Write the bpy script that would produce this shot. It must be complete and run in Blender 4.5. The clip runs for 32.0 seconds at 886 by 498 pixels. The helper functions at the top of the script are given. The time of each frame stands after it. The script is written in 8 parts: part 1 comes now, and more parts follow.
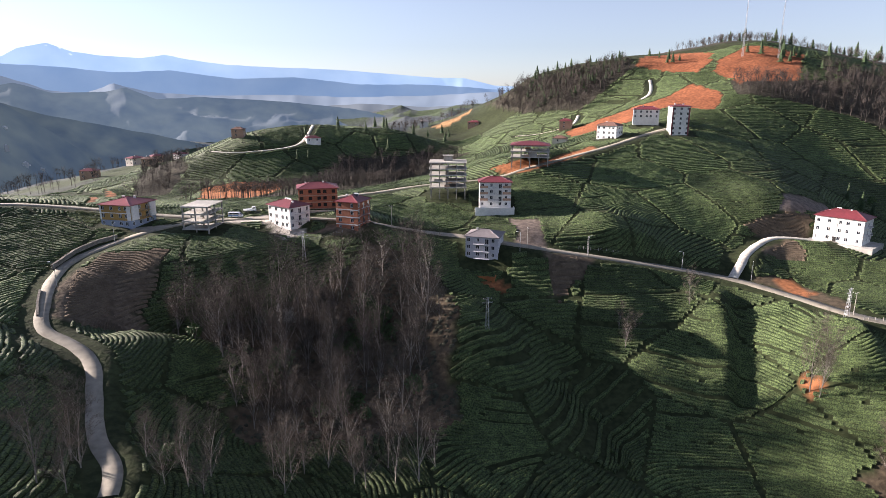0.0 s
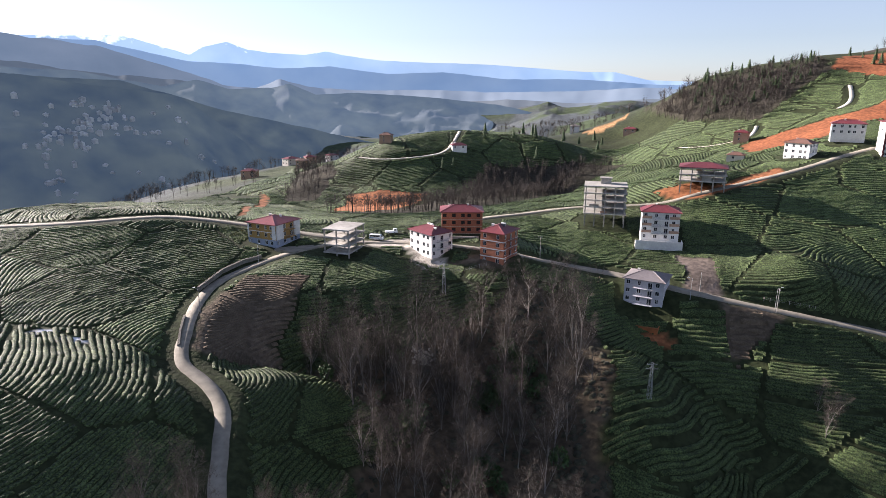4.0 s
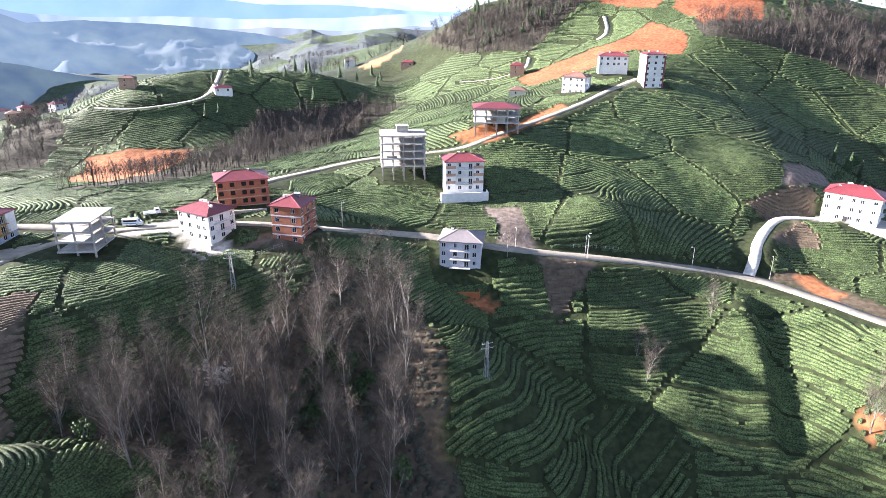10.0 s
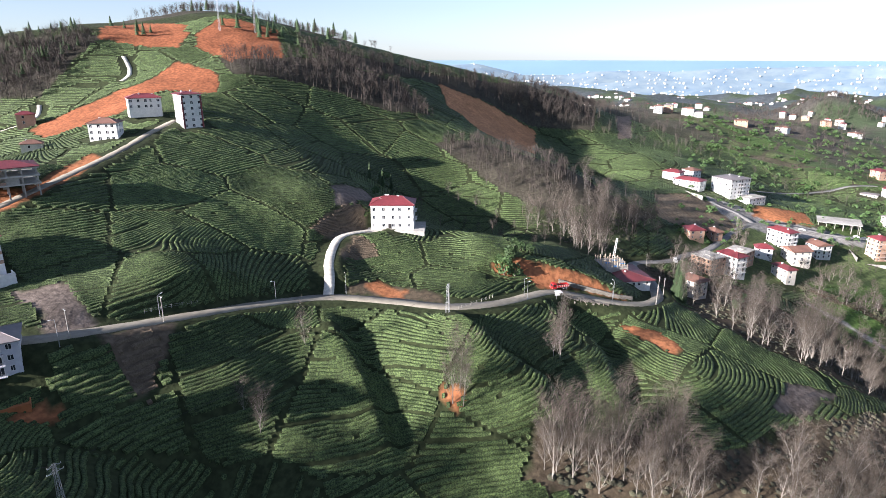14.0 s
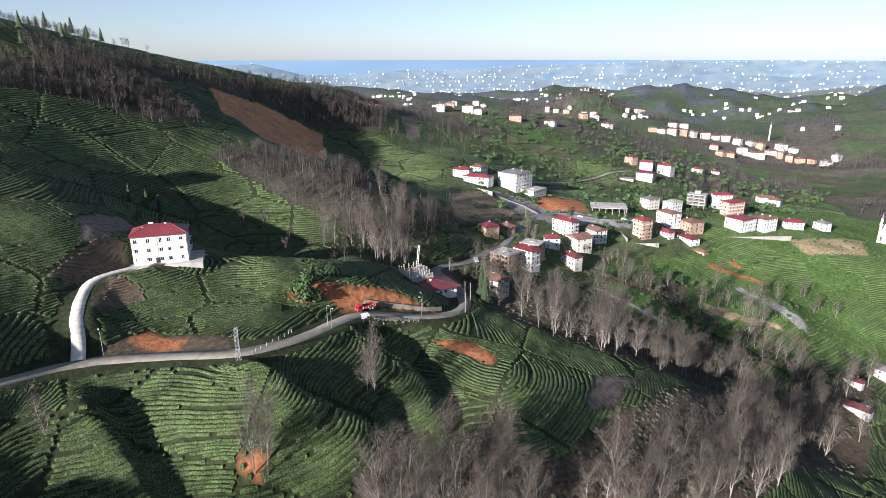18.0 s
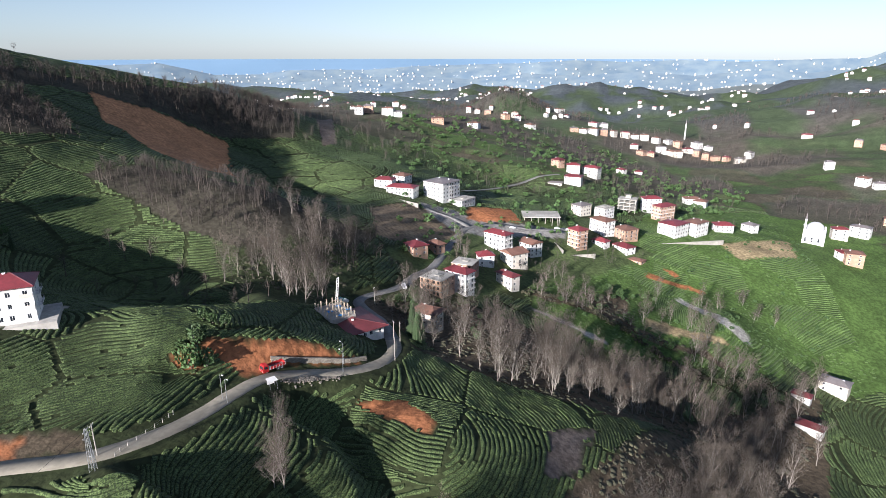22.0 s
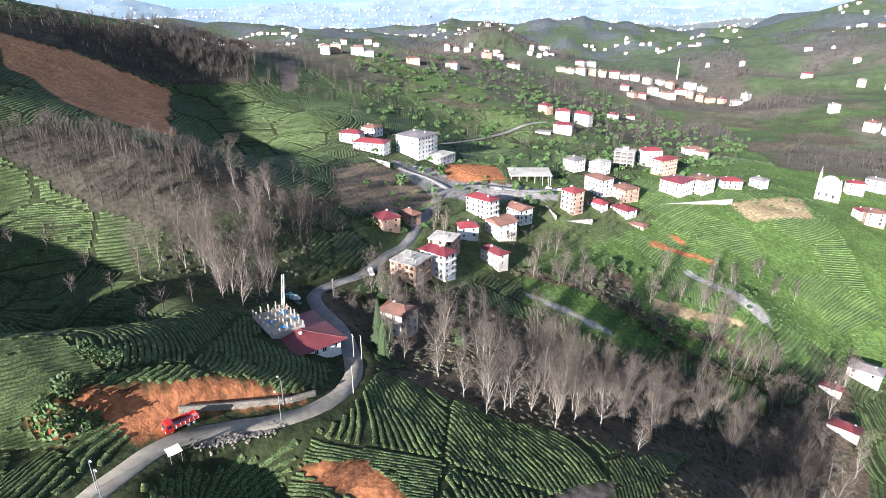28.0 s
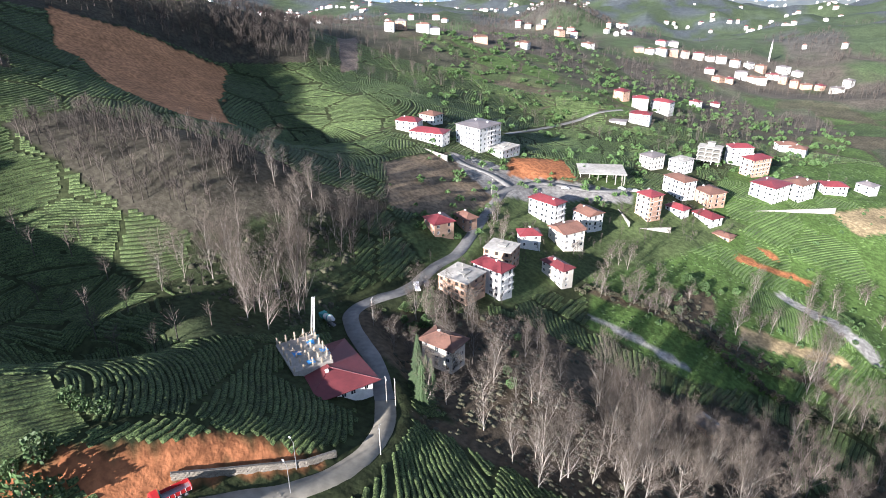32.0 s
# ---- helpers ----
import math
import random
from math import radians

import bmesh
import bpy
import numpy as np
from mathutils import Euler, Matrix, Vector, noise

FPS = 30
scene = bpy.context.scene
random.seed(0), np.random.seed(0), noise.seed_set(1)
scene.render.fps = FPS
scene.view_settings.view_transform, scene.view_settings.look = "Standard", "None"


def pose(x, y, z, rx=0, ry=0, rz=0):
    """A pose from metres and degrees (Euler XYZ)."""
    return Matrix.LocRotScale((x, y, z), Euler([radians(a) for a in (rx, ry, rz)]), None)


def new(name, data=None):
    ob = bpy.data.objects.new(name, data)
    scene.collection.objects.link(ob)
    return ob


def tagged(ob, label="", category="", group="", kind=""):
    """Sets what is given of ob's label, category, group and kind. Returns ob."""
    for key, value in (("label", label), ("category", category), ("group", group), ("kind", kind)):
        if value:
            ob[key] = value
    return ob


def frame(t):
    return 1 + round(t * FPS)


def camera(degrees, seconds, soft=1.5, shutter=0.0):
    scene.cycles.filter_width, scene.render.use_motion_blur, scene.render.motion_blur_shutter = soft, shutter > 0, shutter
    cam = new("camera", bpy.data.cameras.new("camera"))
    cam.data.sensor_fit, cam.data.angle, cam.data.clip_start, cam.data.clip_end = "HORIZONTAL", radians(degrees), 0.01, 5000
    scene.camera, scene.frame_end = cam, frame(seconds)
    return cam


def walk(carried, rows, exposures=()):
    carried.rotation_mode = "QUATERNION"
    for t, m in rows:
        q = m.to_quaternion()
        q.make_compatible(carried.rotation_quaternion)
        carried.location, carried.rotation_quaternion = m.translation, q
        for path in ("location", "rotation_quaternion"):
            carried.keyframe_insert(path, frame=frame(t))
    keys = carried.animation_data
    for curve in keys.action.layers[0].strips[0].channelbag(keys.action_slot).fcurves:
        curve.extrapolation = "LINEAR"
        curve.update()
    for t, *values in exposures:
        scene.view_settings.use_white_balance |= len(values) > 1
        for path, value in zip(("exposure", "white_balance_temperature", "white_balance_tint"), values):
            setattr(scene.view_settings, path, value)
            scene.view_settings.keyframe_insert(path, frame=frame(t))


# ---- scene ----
cam = camera(71.62, 32.0, 0.5)
# seconds, eye, turn to the left of +y, pitch, roll, in degrees
PATH = [
    (0, (12.95, -55.65, 139.03), -1.38, -14.29, 0.06),
    (0.5, (13.13, -52.16, 140.34), 3.52, -14.32, 0.15),
    (1, (12.81, -48.99, 141.82), 6.52, -14.35, 0.30),
    (1.5, (12.69, -45.85, 142.94), 8.93, -14.31, 0.34),
    (2, (12.37, -42.67, 144.12), 10.39, -14.32, 0.42),
    (2.5, (11.68, -39.96, 145.11), 11.09, -14.28, 0.57),
    (4.5, (6.07, -26.77, 148.41), 11.89, -15.75, 0.04),
    (5, (5.38, -22.91, 148.10), 12.09, -18.03, -0.02),
    (5.5, (4.06, -18.94, 148.80), 12.13, -19.84, 0.18),
    (6, (2.97, -15.14, 149.56), 12.23, -20.42, 0.06),
    (6.5, (2.16, -11.40, 149.84), 11.47, -20.55, 0.08),
    (7, (1.52, -8.34, 149.97), 10.16, -20.60, 0.09),
    (7.5, (0.83, -5.71, 150.02), 9.28, -20.66, 0.05),
    (8, (0.21, -3.58, 150.11), 8.23, -20.73, 0.16),
    (8.5, (0.26, -1.84, 150.11), 3.93, -20.76, 0.12),
    (9, (0.12, -0.01, 149.81), 0.02, -20.75, -0.02),
    (9.5, (-0.13, 0.91, 150.01), -4.47, -20.79, 0.04),
    (10, (-0.94, 1.95, 151.38), -9.34, -21.08, 0.32),
    (10.5, (-1.18, 3.08, 150.89), -11.65, -20.22, 0.22),
    (11, (-0.58, 3.99, 150.93), -13.74, -18.18, 0.18),
    (11.5, (1.67, 3.89, 151.19), -17.46, -17.65, 0.05),
    (12, (2.42, 4.91, 151.60), -25.93, -17.75, 0.01),
    (12.5, (2.37, 6.30, 151.14), -31.83, -17.69, -0.05),
    (13, (2.51, 7.75, 150.91), -34.29, -17.64, 0.01),
    (13.5, (3.68, 8.30, 150.94), -38.70, -17.62, 0.00),
    (14, (5.13, 9.59, 150.56), -49.12, -17.62, -0.07),
    (14.5, (6.16, 11.57, 150.33), -52.83, -17.61, -0.12),
    (15, (7.85, 12.31, 150.67), -55.62, -17.66, -0.10),
    (15.5, (9.51, 14.01, 150.81), -63.53, -17.73, -0.06),
    (17.5, (22.01, 20.40, 150.74), -68.38, -17.69, -0.12),
    (18, (26.42, 22.07, 150.61), -68.49, -17.66, -0.11),
    (18.5, (30.74, 24.12, 150.79), -68.59, -17.67, -0.05),
    (19, (35.43, 25.96, 150.85), -68.63, -17.68, -0.05),
    (19.5, (40.32, 27.40, 150.79), -68.89, -17.66, -0.08),
    (20, (44.95, 29.06, 150.99), -70.25, -17.67, -0.05),
    (20.5, (49.75, 30.97, 151.02), -71.45, -17.69, -0.03),
    (21, (54.57, 32.69, 151.16), -72.73, -17.70, -0.04),
    (21.5, (59.09, 34.01, 151.42), -74.47, -17.73, -0.01),
    (22, (63.93, 35.83, 151.51), -75.88, -17.77, 0.01),
    (22.5, (68.67, 37.41, 151.56), -76.82, -17.78, 0.07),
    (23, (73.36, 38.65, 151.44), -77.27, -17.76, 0.11),
    (23.5, (78.79, 39.56, 150.43), -77.50, -17.67, 0.15),
    (24, (83.41, 40.36, 150.20), -77.66, -17.95, 0.10),
    (24.5, (87.59, 41.23, 149.39), -77.76, -20.40, 0.09),
    (26.5, (106.34, 44.96, 148.90), -77.91, -27.69, -0.00),
    (27, (110.46, 45.53, 149.34), -77.88, -25.75, -0.03),
    (27.5, (114.50, 46.18, 149.48), -77.87, -23.31, -0.01),
    (28, (118.55, 46.84, 149.63), -77.83, -23.31, -0.03),
    (28.5, (122.66, 47.34, 149.84), -77.78, -23.33, -0.06),
    (29, (126.64, 48.11, 150.21), -77.81, -23.36, 0.01),
    (29.5, (130.54, 48.87, 150.32), -77.78, -23.36, 0.05),
    (30, (134.70, 49.55, 150.89), -77.75, -23.44, 0.07),
    (30.5, (138.57, 50.35, 151.14), -76.86, -23.46, 0.02),
    (31, (142.91, 50.91, 150.88), -73.98, -23.41, -0.01),
    (31.5, (146.84, 51.15, 151.27), -72.21, -23.42, -0.01),
    (32, (150.64, 52.15, 151.14), -71.55, -25.52, -0.02),
]
EXPOSURE = [(0, 1.72, 6550, 23), (4.5, 1.7, 6350, 22), (6, 2.1, 6150, 21), (7.5, 2.6, 6050, 21), (10, 2.86, 6050, 21), (13, 2.12, 6050, 19), (20, 1.42, 5950, 16), (24.5, 1.35, 5950, 16), (27, 2.12, 5950, 16), (32, 2.05, 5950, 16)]
walk(cam, [(t, pose(*eye, 90 + pitch, 0, turn) @ pose(0, 0, 0, 0, 0, roll)) for t, eye, turn, pitch, roll in PATH], EXPOSURE)

# ---- light: low winter sun over the far left shoulder of the hill, clear pale sky ----
SUN_AZ, SUN_EL = radians(70), radians(18.3)      # turn to the left of +y, height
world = bpy.data.worlds.new("world")
scene.world = world
world.use_nodes = True
_n, _l = world.node_tree.nodes, world.node_tree.links
_sky = _n.new("ShaderNodeTexSky")
_sky.sky_type, _sky.sun_disc = "NISHITA", False
_sky.sun_elevation, _sky.sun_rotation = SUN_EL, -SUN_AZ
_sky.altitude, _sky.air_density, _sky.dust_density, _sky.ozone_density = 400, 1.0, 0.3, 2.5
_pale = _n.new("ShaderNodeHueSaturation")       # thin winter haze takes colour out of the sky
_pale.inputs["Saturation"].default_value = 0.55
_l.new(_sky.outputs[0], _pale.inputs["Color"])
_cool = _n.new("ShaderNodeMix")
_cool.data_type, _cool.blend_type = "RGBA", "MULTIPLY"
_cool.inputs["Factor"].default_value, _cool.inputs["B"].default_value = 1.0, (0.9, 1.0, 1.12, 1)
_l.new(_pale.outputs[0], _cool.inputs["A"])
_l.new(_cool.outputs["Result"], _n["Background"].inputs[0])
_n["Background"].inputs[1].default_value = 0.048
sun = new("sun", bpy.data.lights.new("sun", "SUN"))
sun.data.energy, sun.data.angle, sun.data.color = 5.0, radians(0.6), (1.0, 0.93, 0.82)
_to = Vector((-math.sin(SUN_AZ) * math.cos(SUN_EL), math.cos(SUN_AZ) * math.cos(SUN_EL), math.sin(SUN_EL)))
sun.matrix_world = _to.to_track_quat("Z", "Y").to_matrix().to_4x4()

# ---- materials ----
def surface(name, a, b, scale=1.0, rough=0.8, bump=0.0, bump_scale=None, metal=0.0, detail=4.0, big=0.25, random_tint=0.0, coord="Object", island=0.0, crisp=0.0):
    """Two colours mixed by grain at two sizes, with fine relief. scale: features a metre."""
    m = bpy.data.materials.new(name)
    m.use_nodes = True
    n, l = m.node_tree.nodes, m.node_tree.links
    p = n["Principled BSDF"]
    p.inputs["Roughness"].default_value, p.inputs["Metallic"].default_value = rough, metal
    where = n.new("ShaderNodeNewGeometry") if coord == "World" else n.new("ShaderNodeTexCoord")
    spot = where.outputs["Position"] if coord == "World" else where.outputs["Object"]
    fine, coarse = n.new("ShaderNodeTexNoise"), n.new("ShaderNodeTexNoise")
    fine.inputs["Scale"].default_value, fine.inputs["Detail"].default_value = scale, detail
    coarse.inputs["Scale"].default_value, coarse.inputs["Detail"].default_value = scale * 0.13, 3
    l.new(spot, fine.inputs["Vector"]), l.new(spot, coarse.inputs["Vector"])
    ramp = n.new("ShaderNodeMapRange")
    ramp.inputs["From Min"].default_value, ramp.inputs["From Max"].default_value = 0.3 + crisp, 0.7 - crisp
    l.new(fine.outputs[0], ramp.inputs["Value"])
    mix = n.new("ShaderNodeMix")
    mix.data_type = "RGBA"
    mix.inputs["A"].default_value, mix.inputs["B"].default_value = (*a, 1), (*b, 1)
    l.new(ramp.outputs[0], mix.inputs["Factor"])
    tone = n.new("ShaderNodeHueSaturation")
    span = n.new("ShaderNodeMapRange")
    span.inputs["From Min"].default_value, span.inputs["From Max"].default_value = 0.3, 0.7
    span.inputs["To Min"].default_value, span.inputs["To Max"].default_value = 1 - big, 1 + big
    l.new(coarse.outputs[0], span.inputs["Value"])
    value = span.outputs[0]
    if random_tint or island:
        info, add, times = n.new("ShaderNodeNewGeometry" if island else "ShaderNodeObjectInfo"), n.new("ShaderNodeMapRange"), n.new("ShaderNodeMath")
        add.inputs["To Min"].default_value, add.inputs["To Max"].default_value = 1 - random_tint - island, 1 + random_tint + island
        times.operation = "MULTIPLY"
        l.new(info.outputs["Random Per Island" if island else "Random"], add.inputs["Value"])
        l.new(add.outputs[0], times.inputs[0]), l.new(value, times.inputs[1])
        value = times.outputs[0]
    l.new(value, tone.inputs["Value"]), l.new(mix.outputs["Result"], tone.inputs["Color"])
    l.new(tone.outputs[0], p.inputs["Base Color"])
    if bump:
        relief, grain = n.new("ShaderNodeBump"), n.new("ShaderNodeTexNoise")
        grain.inputs["Scale"].default_value, grain.inputs["Detail"].default_value = bump_scale or scale * 2, 5
        relief.inputs["Strength"].default_value, relief.inputs["Distance"].default_value = bump, 0.3
        l.new(spot, grain.inputs["Vector"]), l.new(grain.outputs[0], relief.inputs["Height"])
        l.new(relief.outputs[0], p.inputs["Normal"])
    return m


def glossy_pane(name, colour, rough=0.08):
    m = surface(name, colour, tuple(c * 1.6 for c in colour), 0.6, rough, big=0.4, random_tint=0.35)
    m.node_tree.nodes["Principled BSDF"].inputs["Specular IOR Level"].default_value = 0.6
    return m


WHITE = surface("white_render", (0.68, 0.67, 0.645), (0.56, 0.55, 0.525), 1.2, 0.85, 0.1, 6, big=0.12, random_tint=0.06)
CREAM = surface("cream_render", (0.58, 0.54, 0.47), (0.48, 0.44, 0.38), 1.2, 0.85, 0.1, 6, big=0.12, random_tint=0.08)
GREY_PAINT = surface("pale_grey_render", (0.5, 0.5, 0.53), (0.42, 0.42, 0.46), 1.0, 0.85, 0.1, 6, big=0.1)
OCHRE = surface("ochre_render", (0.36, 0.22, 0.07), (0.3, 0.18, 0.055), 1.2, 0.85, 0.1, 6, big=0.12)
BLUE_GREY = surface("blue_grey_render", (0.26, 0.31, 0.4), (0.22, 0.26, 0.34), 1.2, 0.85, 0.1, 6, big=0.12)
BRICK = surface("bare_brick", (0.36, 0.13, 0.07), (0.28, 0.095, 0.05), 2.5, 0.9, 0.3, 5, big=0.15)
PALE_BRICK = surface("pale_bare_brick", (0.42, 0.27, 0.19), (0.34, 0.215, 0.15), 2.5, 0.9, 0.3, 5, big=0.15, random_tint=0.1)
CONCRETE = surface("raw_concrete", (0.34, 0.32, 0.285), (0.235, 0.222, 0.198), 0.9, 0.9, 0.2, 5, big=0.25)
SLAB = surface("weathered_slab", (0.4, 0.38, 0.345), (0.26, 0.25, 0.225), 0.5, 0.9, 0.2, 5, big=0.3)
RED_ROOF = surface("red_metal_roof", (0.185, 0.034, 0.04), (0.12, 0.024, 0.028), 0.8, 0.5, 0.1, 4, big=0.2, random_tint=0.2)
MAROON_ROOF = surface("maroon_metal_roof", (0.14, 0.03, 0.033), (0.105, 0.024, 0.027), 0.8, 0.55, 0.1, 4, big=0.2)
BROWN_ROOF = surface("brown_tile_roof", (0.17, 0.085, 0.06), (0.12, 0.06, 0.045), 1.2, 0.75, 0.2, 6, big=0.2, random_tint=0.15)
GREY_ROOF = surface("grey_metal_roof", (0.17, 0.15, 0.15), (0.13, 0.115, 0.115), 0.9, 0.6, 0.1, 4, big=0.2, random_tint=0.15)
SHEET_ROOF = surface("old_sheet_roof", (0.14, 0.1, 0.08), (0.3, 0.27, 0.24), 0.8, 0.7, 0.2, 4, big=0.3)
GLASS = glossy_pane("dark_window_glass", (0.018, 0.022, 0.028))
# near-black: the shade of unlit rooms as a colour; the villa door uses it too
NEAR_BLACK = surface("near_black_fill", (0.02, 0.018, 0.016), (0.035, 0.03, 0.028), 1, 0.95)
FRAME = surface("white_window_frame", (0.75, 0.75, 0.74), (0.68, 0.68, 0.67), 3, 0.5)
METAL = surface("galvanised_steel", (0.45, 0.46, 0.47), (0.34, 0.35, 0.36), 4, 0.45, metal=0.7)
RAIL = surface("rail_steel", (0.25, 0.25, 0.26), (0.18, 0.18, 0.19), 4, 0.5, metal=0.4)
ROAD = surface("concrete_road", (0.27, 0.245, 0.195), (0.185, 0.166, 0.13), 0.5, 0.9, 0.15, 5, big=0.2, coord="World")
ASPHALT = surface("worn_asphalt", (0.2, 0.195, 0.185), (0.13, 0.128, 0.124), 0.5, 0.9, 0.15, 5, big=0.25, coord="World")
GRAVEL = surface("pale_gravel", (0.62, 0.58, 0.5), (0.42, 0.39, 0.33), 0.9, 0.95, 0.4, 3, big=0.2, coord="World")
SOIL = surface("orange_soil", (0.36, 0.13, 0.045), (0.24, 0.085, 0.03), 0.35, 0.95, 0.5, 1.2, big=0.35, coord="World")
STONE = surface("rubble_stone", (0.26, 0.23, 0.19), (0.15, 0.135, 0.11), 1.6, 0.95, 0.6, 3, big=0.3, random_tint=0.2)
TEA = surface("tea_bush_leaves", (0.02, 0.034, 0.012), (0.09, 0.126, 0.046), 2.4, 0.7, 1.0, 4.5, big=0.35, coord="World", random_tint=0.22, detail=6.0, crisp=0.1)
TEA_BROWN = surface("pruned_tea_bushes", (0.1, 0.076, 0.05), (0.16, 0.125, 0.09), 2.6, 0.85, 0.9, 4.5, big=0.25, coord="World", random_tint=0.2)
TEA.node_tree.nodes["Principled BSDF"].inputs["Specular IOR Level"].default_value = 0.2
TEA_BROWN.node_tree.nodes["Principled BSDF"].inputs["Specular IOR Level"].default_value = 0.1
GRASS = surface("meadow_grass", (0.056, 0.098, 0.025), (0.095, 0.148, 0.042), 1.4, 0.9, 0.8, 4, big=0.35, coord="World", island=0.25)
BRAMBLE = surface("brambles_and_dead_leaves", (0.035, 0.04, 0.022), (0.082, 0.075, 0.046), 1.6, 0.95, 1.0, 4, big=0.35, coord="World", island=0.35)
BARK = surface("pale_bark", (0.27, 0.245, 0.215), (0.15, 0.132, 0.112), 2.5, 0.9, 0.3, random_tint=0.25)
TWIGS = surface("bare_twigs", (0.1, 0.081, 0.064), (0.062, 0.05, 0.04), 0.6, 0.95, random_tint=0.3)
FAR_TWIGS = surface("far_bare_woods", (0.068, 0.055, 0.046), (0.042, 0.035, 0.03), 0.3, 0.95, coord="World")
FIR = surface("fir_needles", (0.022, 0.045, 0.016), (0.045, 0.075, 0.025), 1.6, 0.85, random_tint=0.25)
IVY = surface("evergreen_leaves", (0.03, 0.065, 0.018), (0.06, 0.11, 0.03), 1.8, 0.7, random_tint=0.25)
RED_PAINT = surface("red_truck_paint", (0.4, 0.02, 0.02), (0.34, 0.018, 0.018), 1, 0.35)
CAR_WHITE = surface("white_car_paint", (0.75, 0.76, 0.77), (0.7, 0.71, 0.72), 1, 0.3)
CAR_DARK = surface("dark_car_paint", (0.05, 0.055, 0.065), (0.04, 0.045, 0.05), 1, 0.3)
RUBBER = surface("black_rubber", (0.02, 0.02, 0.02), (0.03, 0.03, 0.03), 4, 0.9)
BLUE_SHEET = surface("blue_tarpaulin", (0.03, 0.18, 0.45), (0.05, 0.26, 0.55), 1, 0.6)
TEAL = surface("teal_machine_paint", (0.04, 0.3, 0.28), (0.05, 0.24, 0.23), 1, 0.45)
TIMBER = surface("raw_timber", (0.4, 0.34, 0.26), (0.29, 0.24, 0.18), 2, 0.8)


def ground_material():
    """Land cover comes from the survey of the plots, far haze tint included; grain, rows and tufts are laid over it."""
    m = surface("ground_cover", (0.72, 0.72, 0.72), (1.28, 1.28, 1.28), 0.5, 0.95, 0.8, 0.9, big=0.22, coord="World", detail=8.0, crisp=0.08)
    n, l = m.node_tree.nodes, m.node_tree.links
    cover, mult = n.new("ShaderNodeAttribute"), n.new("ShaderNodeMix")
    cover.attribute_name = "cover"
    mult.data_type, mult.blend_type = "RGBA", "MULTIPLY"
    mult.inputs["Factor"].default_value = 1.0
    p = n["Principled BSDF"]
    grain = p.inputs["Base Color"].links[0].from_socket
    l.new(cover.outputs["Color"], mult.inputs["A"]), l.new(grain, mult.inputs["B"])
    l.new(mult.outputs["Result"], p.inputs["Base Color"])
    p.inputs["Specular IOR Level"].default_value = 0.15
    return m


GROUND = ground_material()


def mesh_of(name, verts, faces, material, smooth=False):
    me = bpy.data.meshes.new(name)
    me.from_pydata([tuple(v) for v in verts], [], faces)
    for one in material if isinstance(material, (list, tuple)) else [material]:
        me.materials.append(one)
    if smooth:
        me.polygons.foreach_set("use_smooth", [True] * len(me.polygons))
    me.update()
    return me


def big_mesh(name, verts, quads, material, smooth=True):
    """A mesh from numpy arrays of corners and four-cornered faces."""
    me = bpy.data.meshes.new(name)
    me.vertices.add(len(verts)), me.loops.add(quads.size), me.polygons.add(len(quads))
    me.vertices.foreach_set("co", np.asarray(verts, np.float32).ravel())
    me.loops.foreach_set("vertex_index", quads.astype(np.int32).ravel())
    me.polygons.foreach_set("loop_start", np.arange(0, quads.size, quads.shape[1], dtype=np.int32))
    me.polygons.foreach_set("use_smooth", np.full(len(quads), smooth))
    me.materials.append(material)
    me.update(calc_edges=True)
    return me


def part(name, me, parent, m=None, label=""):
    ob = new(name, me)
    ob.parent = parent
    if m is not None:
        ob.matrix_basis = m
    return tagged(ob, label)


class Shape:
    """Collects boxes, prisms and tubes for one mesh."""
    def __init__(self):
        self.v, self.f = [], []

    def add(self, verts, faces):
        k = len(self.v)
        self.v += [tuple(p) for p in verts]
        self.f += [tuple(i + k for i in f) for f in faces]
        return self

    def box(self, x0, y0, z0, x1, y1, z1):
        return self.add([(x0, y0, z0), (x1, y0, z0), (x1, y1, z0), (x0, y1, z0), (x0, y0, z1), (x1, y0, z1), (x1, y1, z1), (x0, y1, z1)],
                        [(3, 2, 1, 0), (4, 5, 6, 7), (0, 1, 5, 4), (1, 2, 6, 5), (2, 3, 7, 6), (3, 0, 4, 7)])

    def tube(self, a, b, r0, r1=None, sides=6):
        a, b = Vector(a), Vector(b)
        r1 = r0 if r1 is None else r1
        way = (b - a).normalized()
        u = way.orthogonal().normalized()
        w = way.cross(u)
        ring = [(u * math.cos(k * math.tau / sides) + w * math.sin(k * math.tau / sides)) for k in range(sides)]
        faces = [(k, (k + 1) % sides, sides + (k + 1) % sides, sides + k) for k in range(sides)]
        return self.add([a + p * r0 for p in ring] + [b + p * r1 for p in ring], faces + [tuple(range(sides - 1, -1, -1)), tuple(range(sides, 2 * sides))])

    def mesh(self, name, material, smooth=False):
        return mesh_of(name, self.v, self.f, material, smooth)


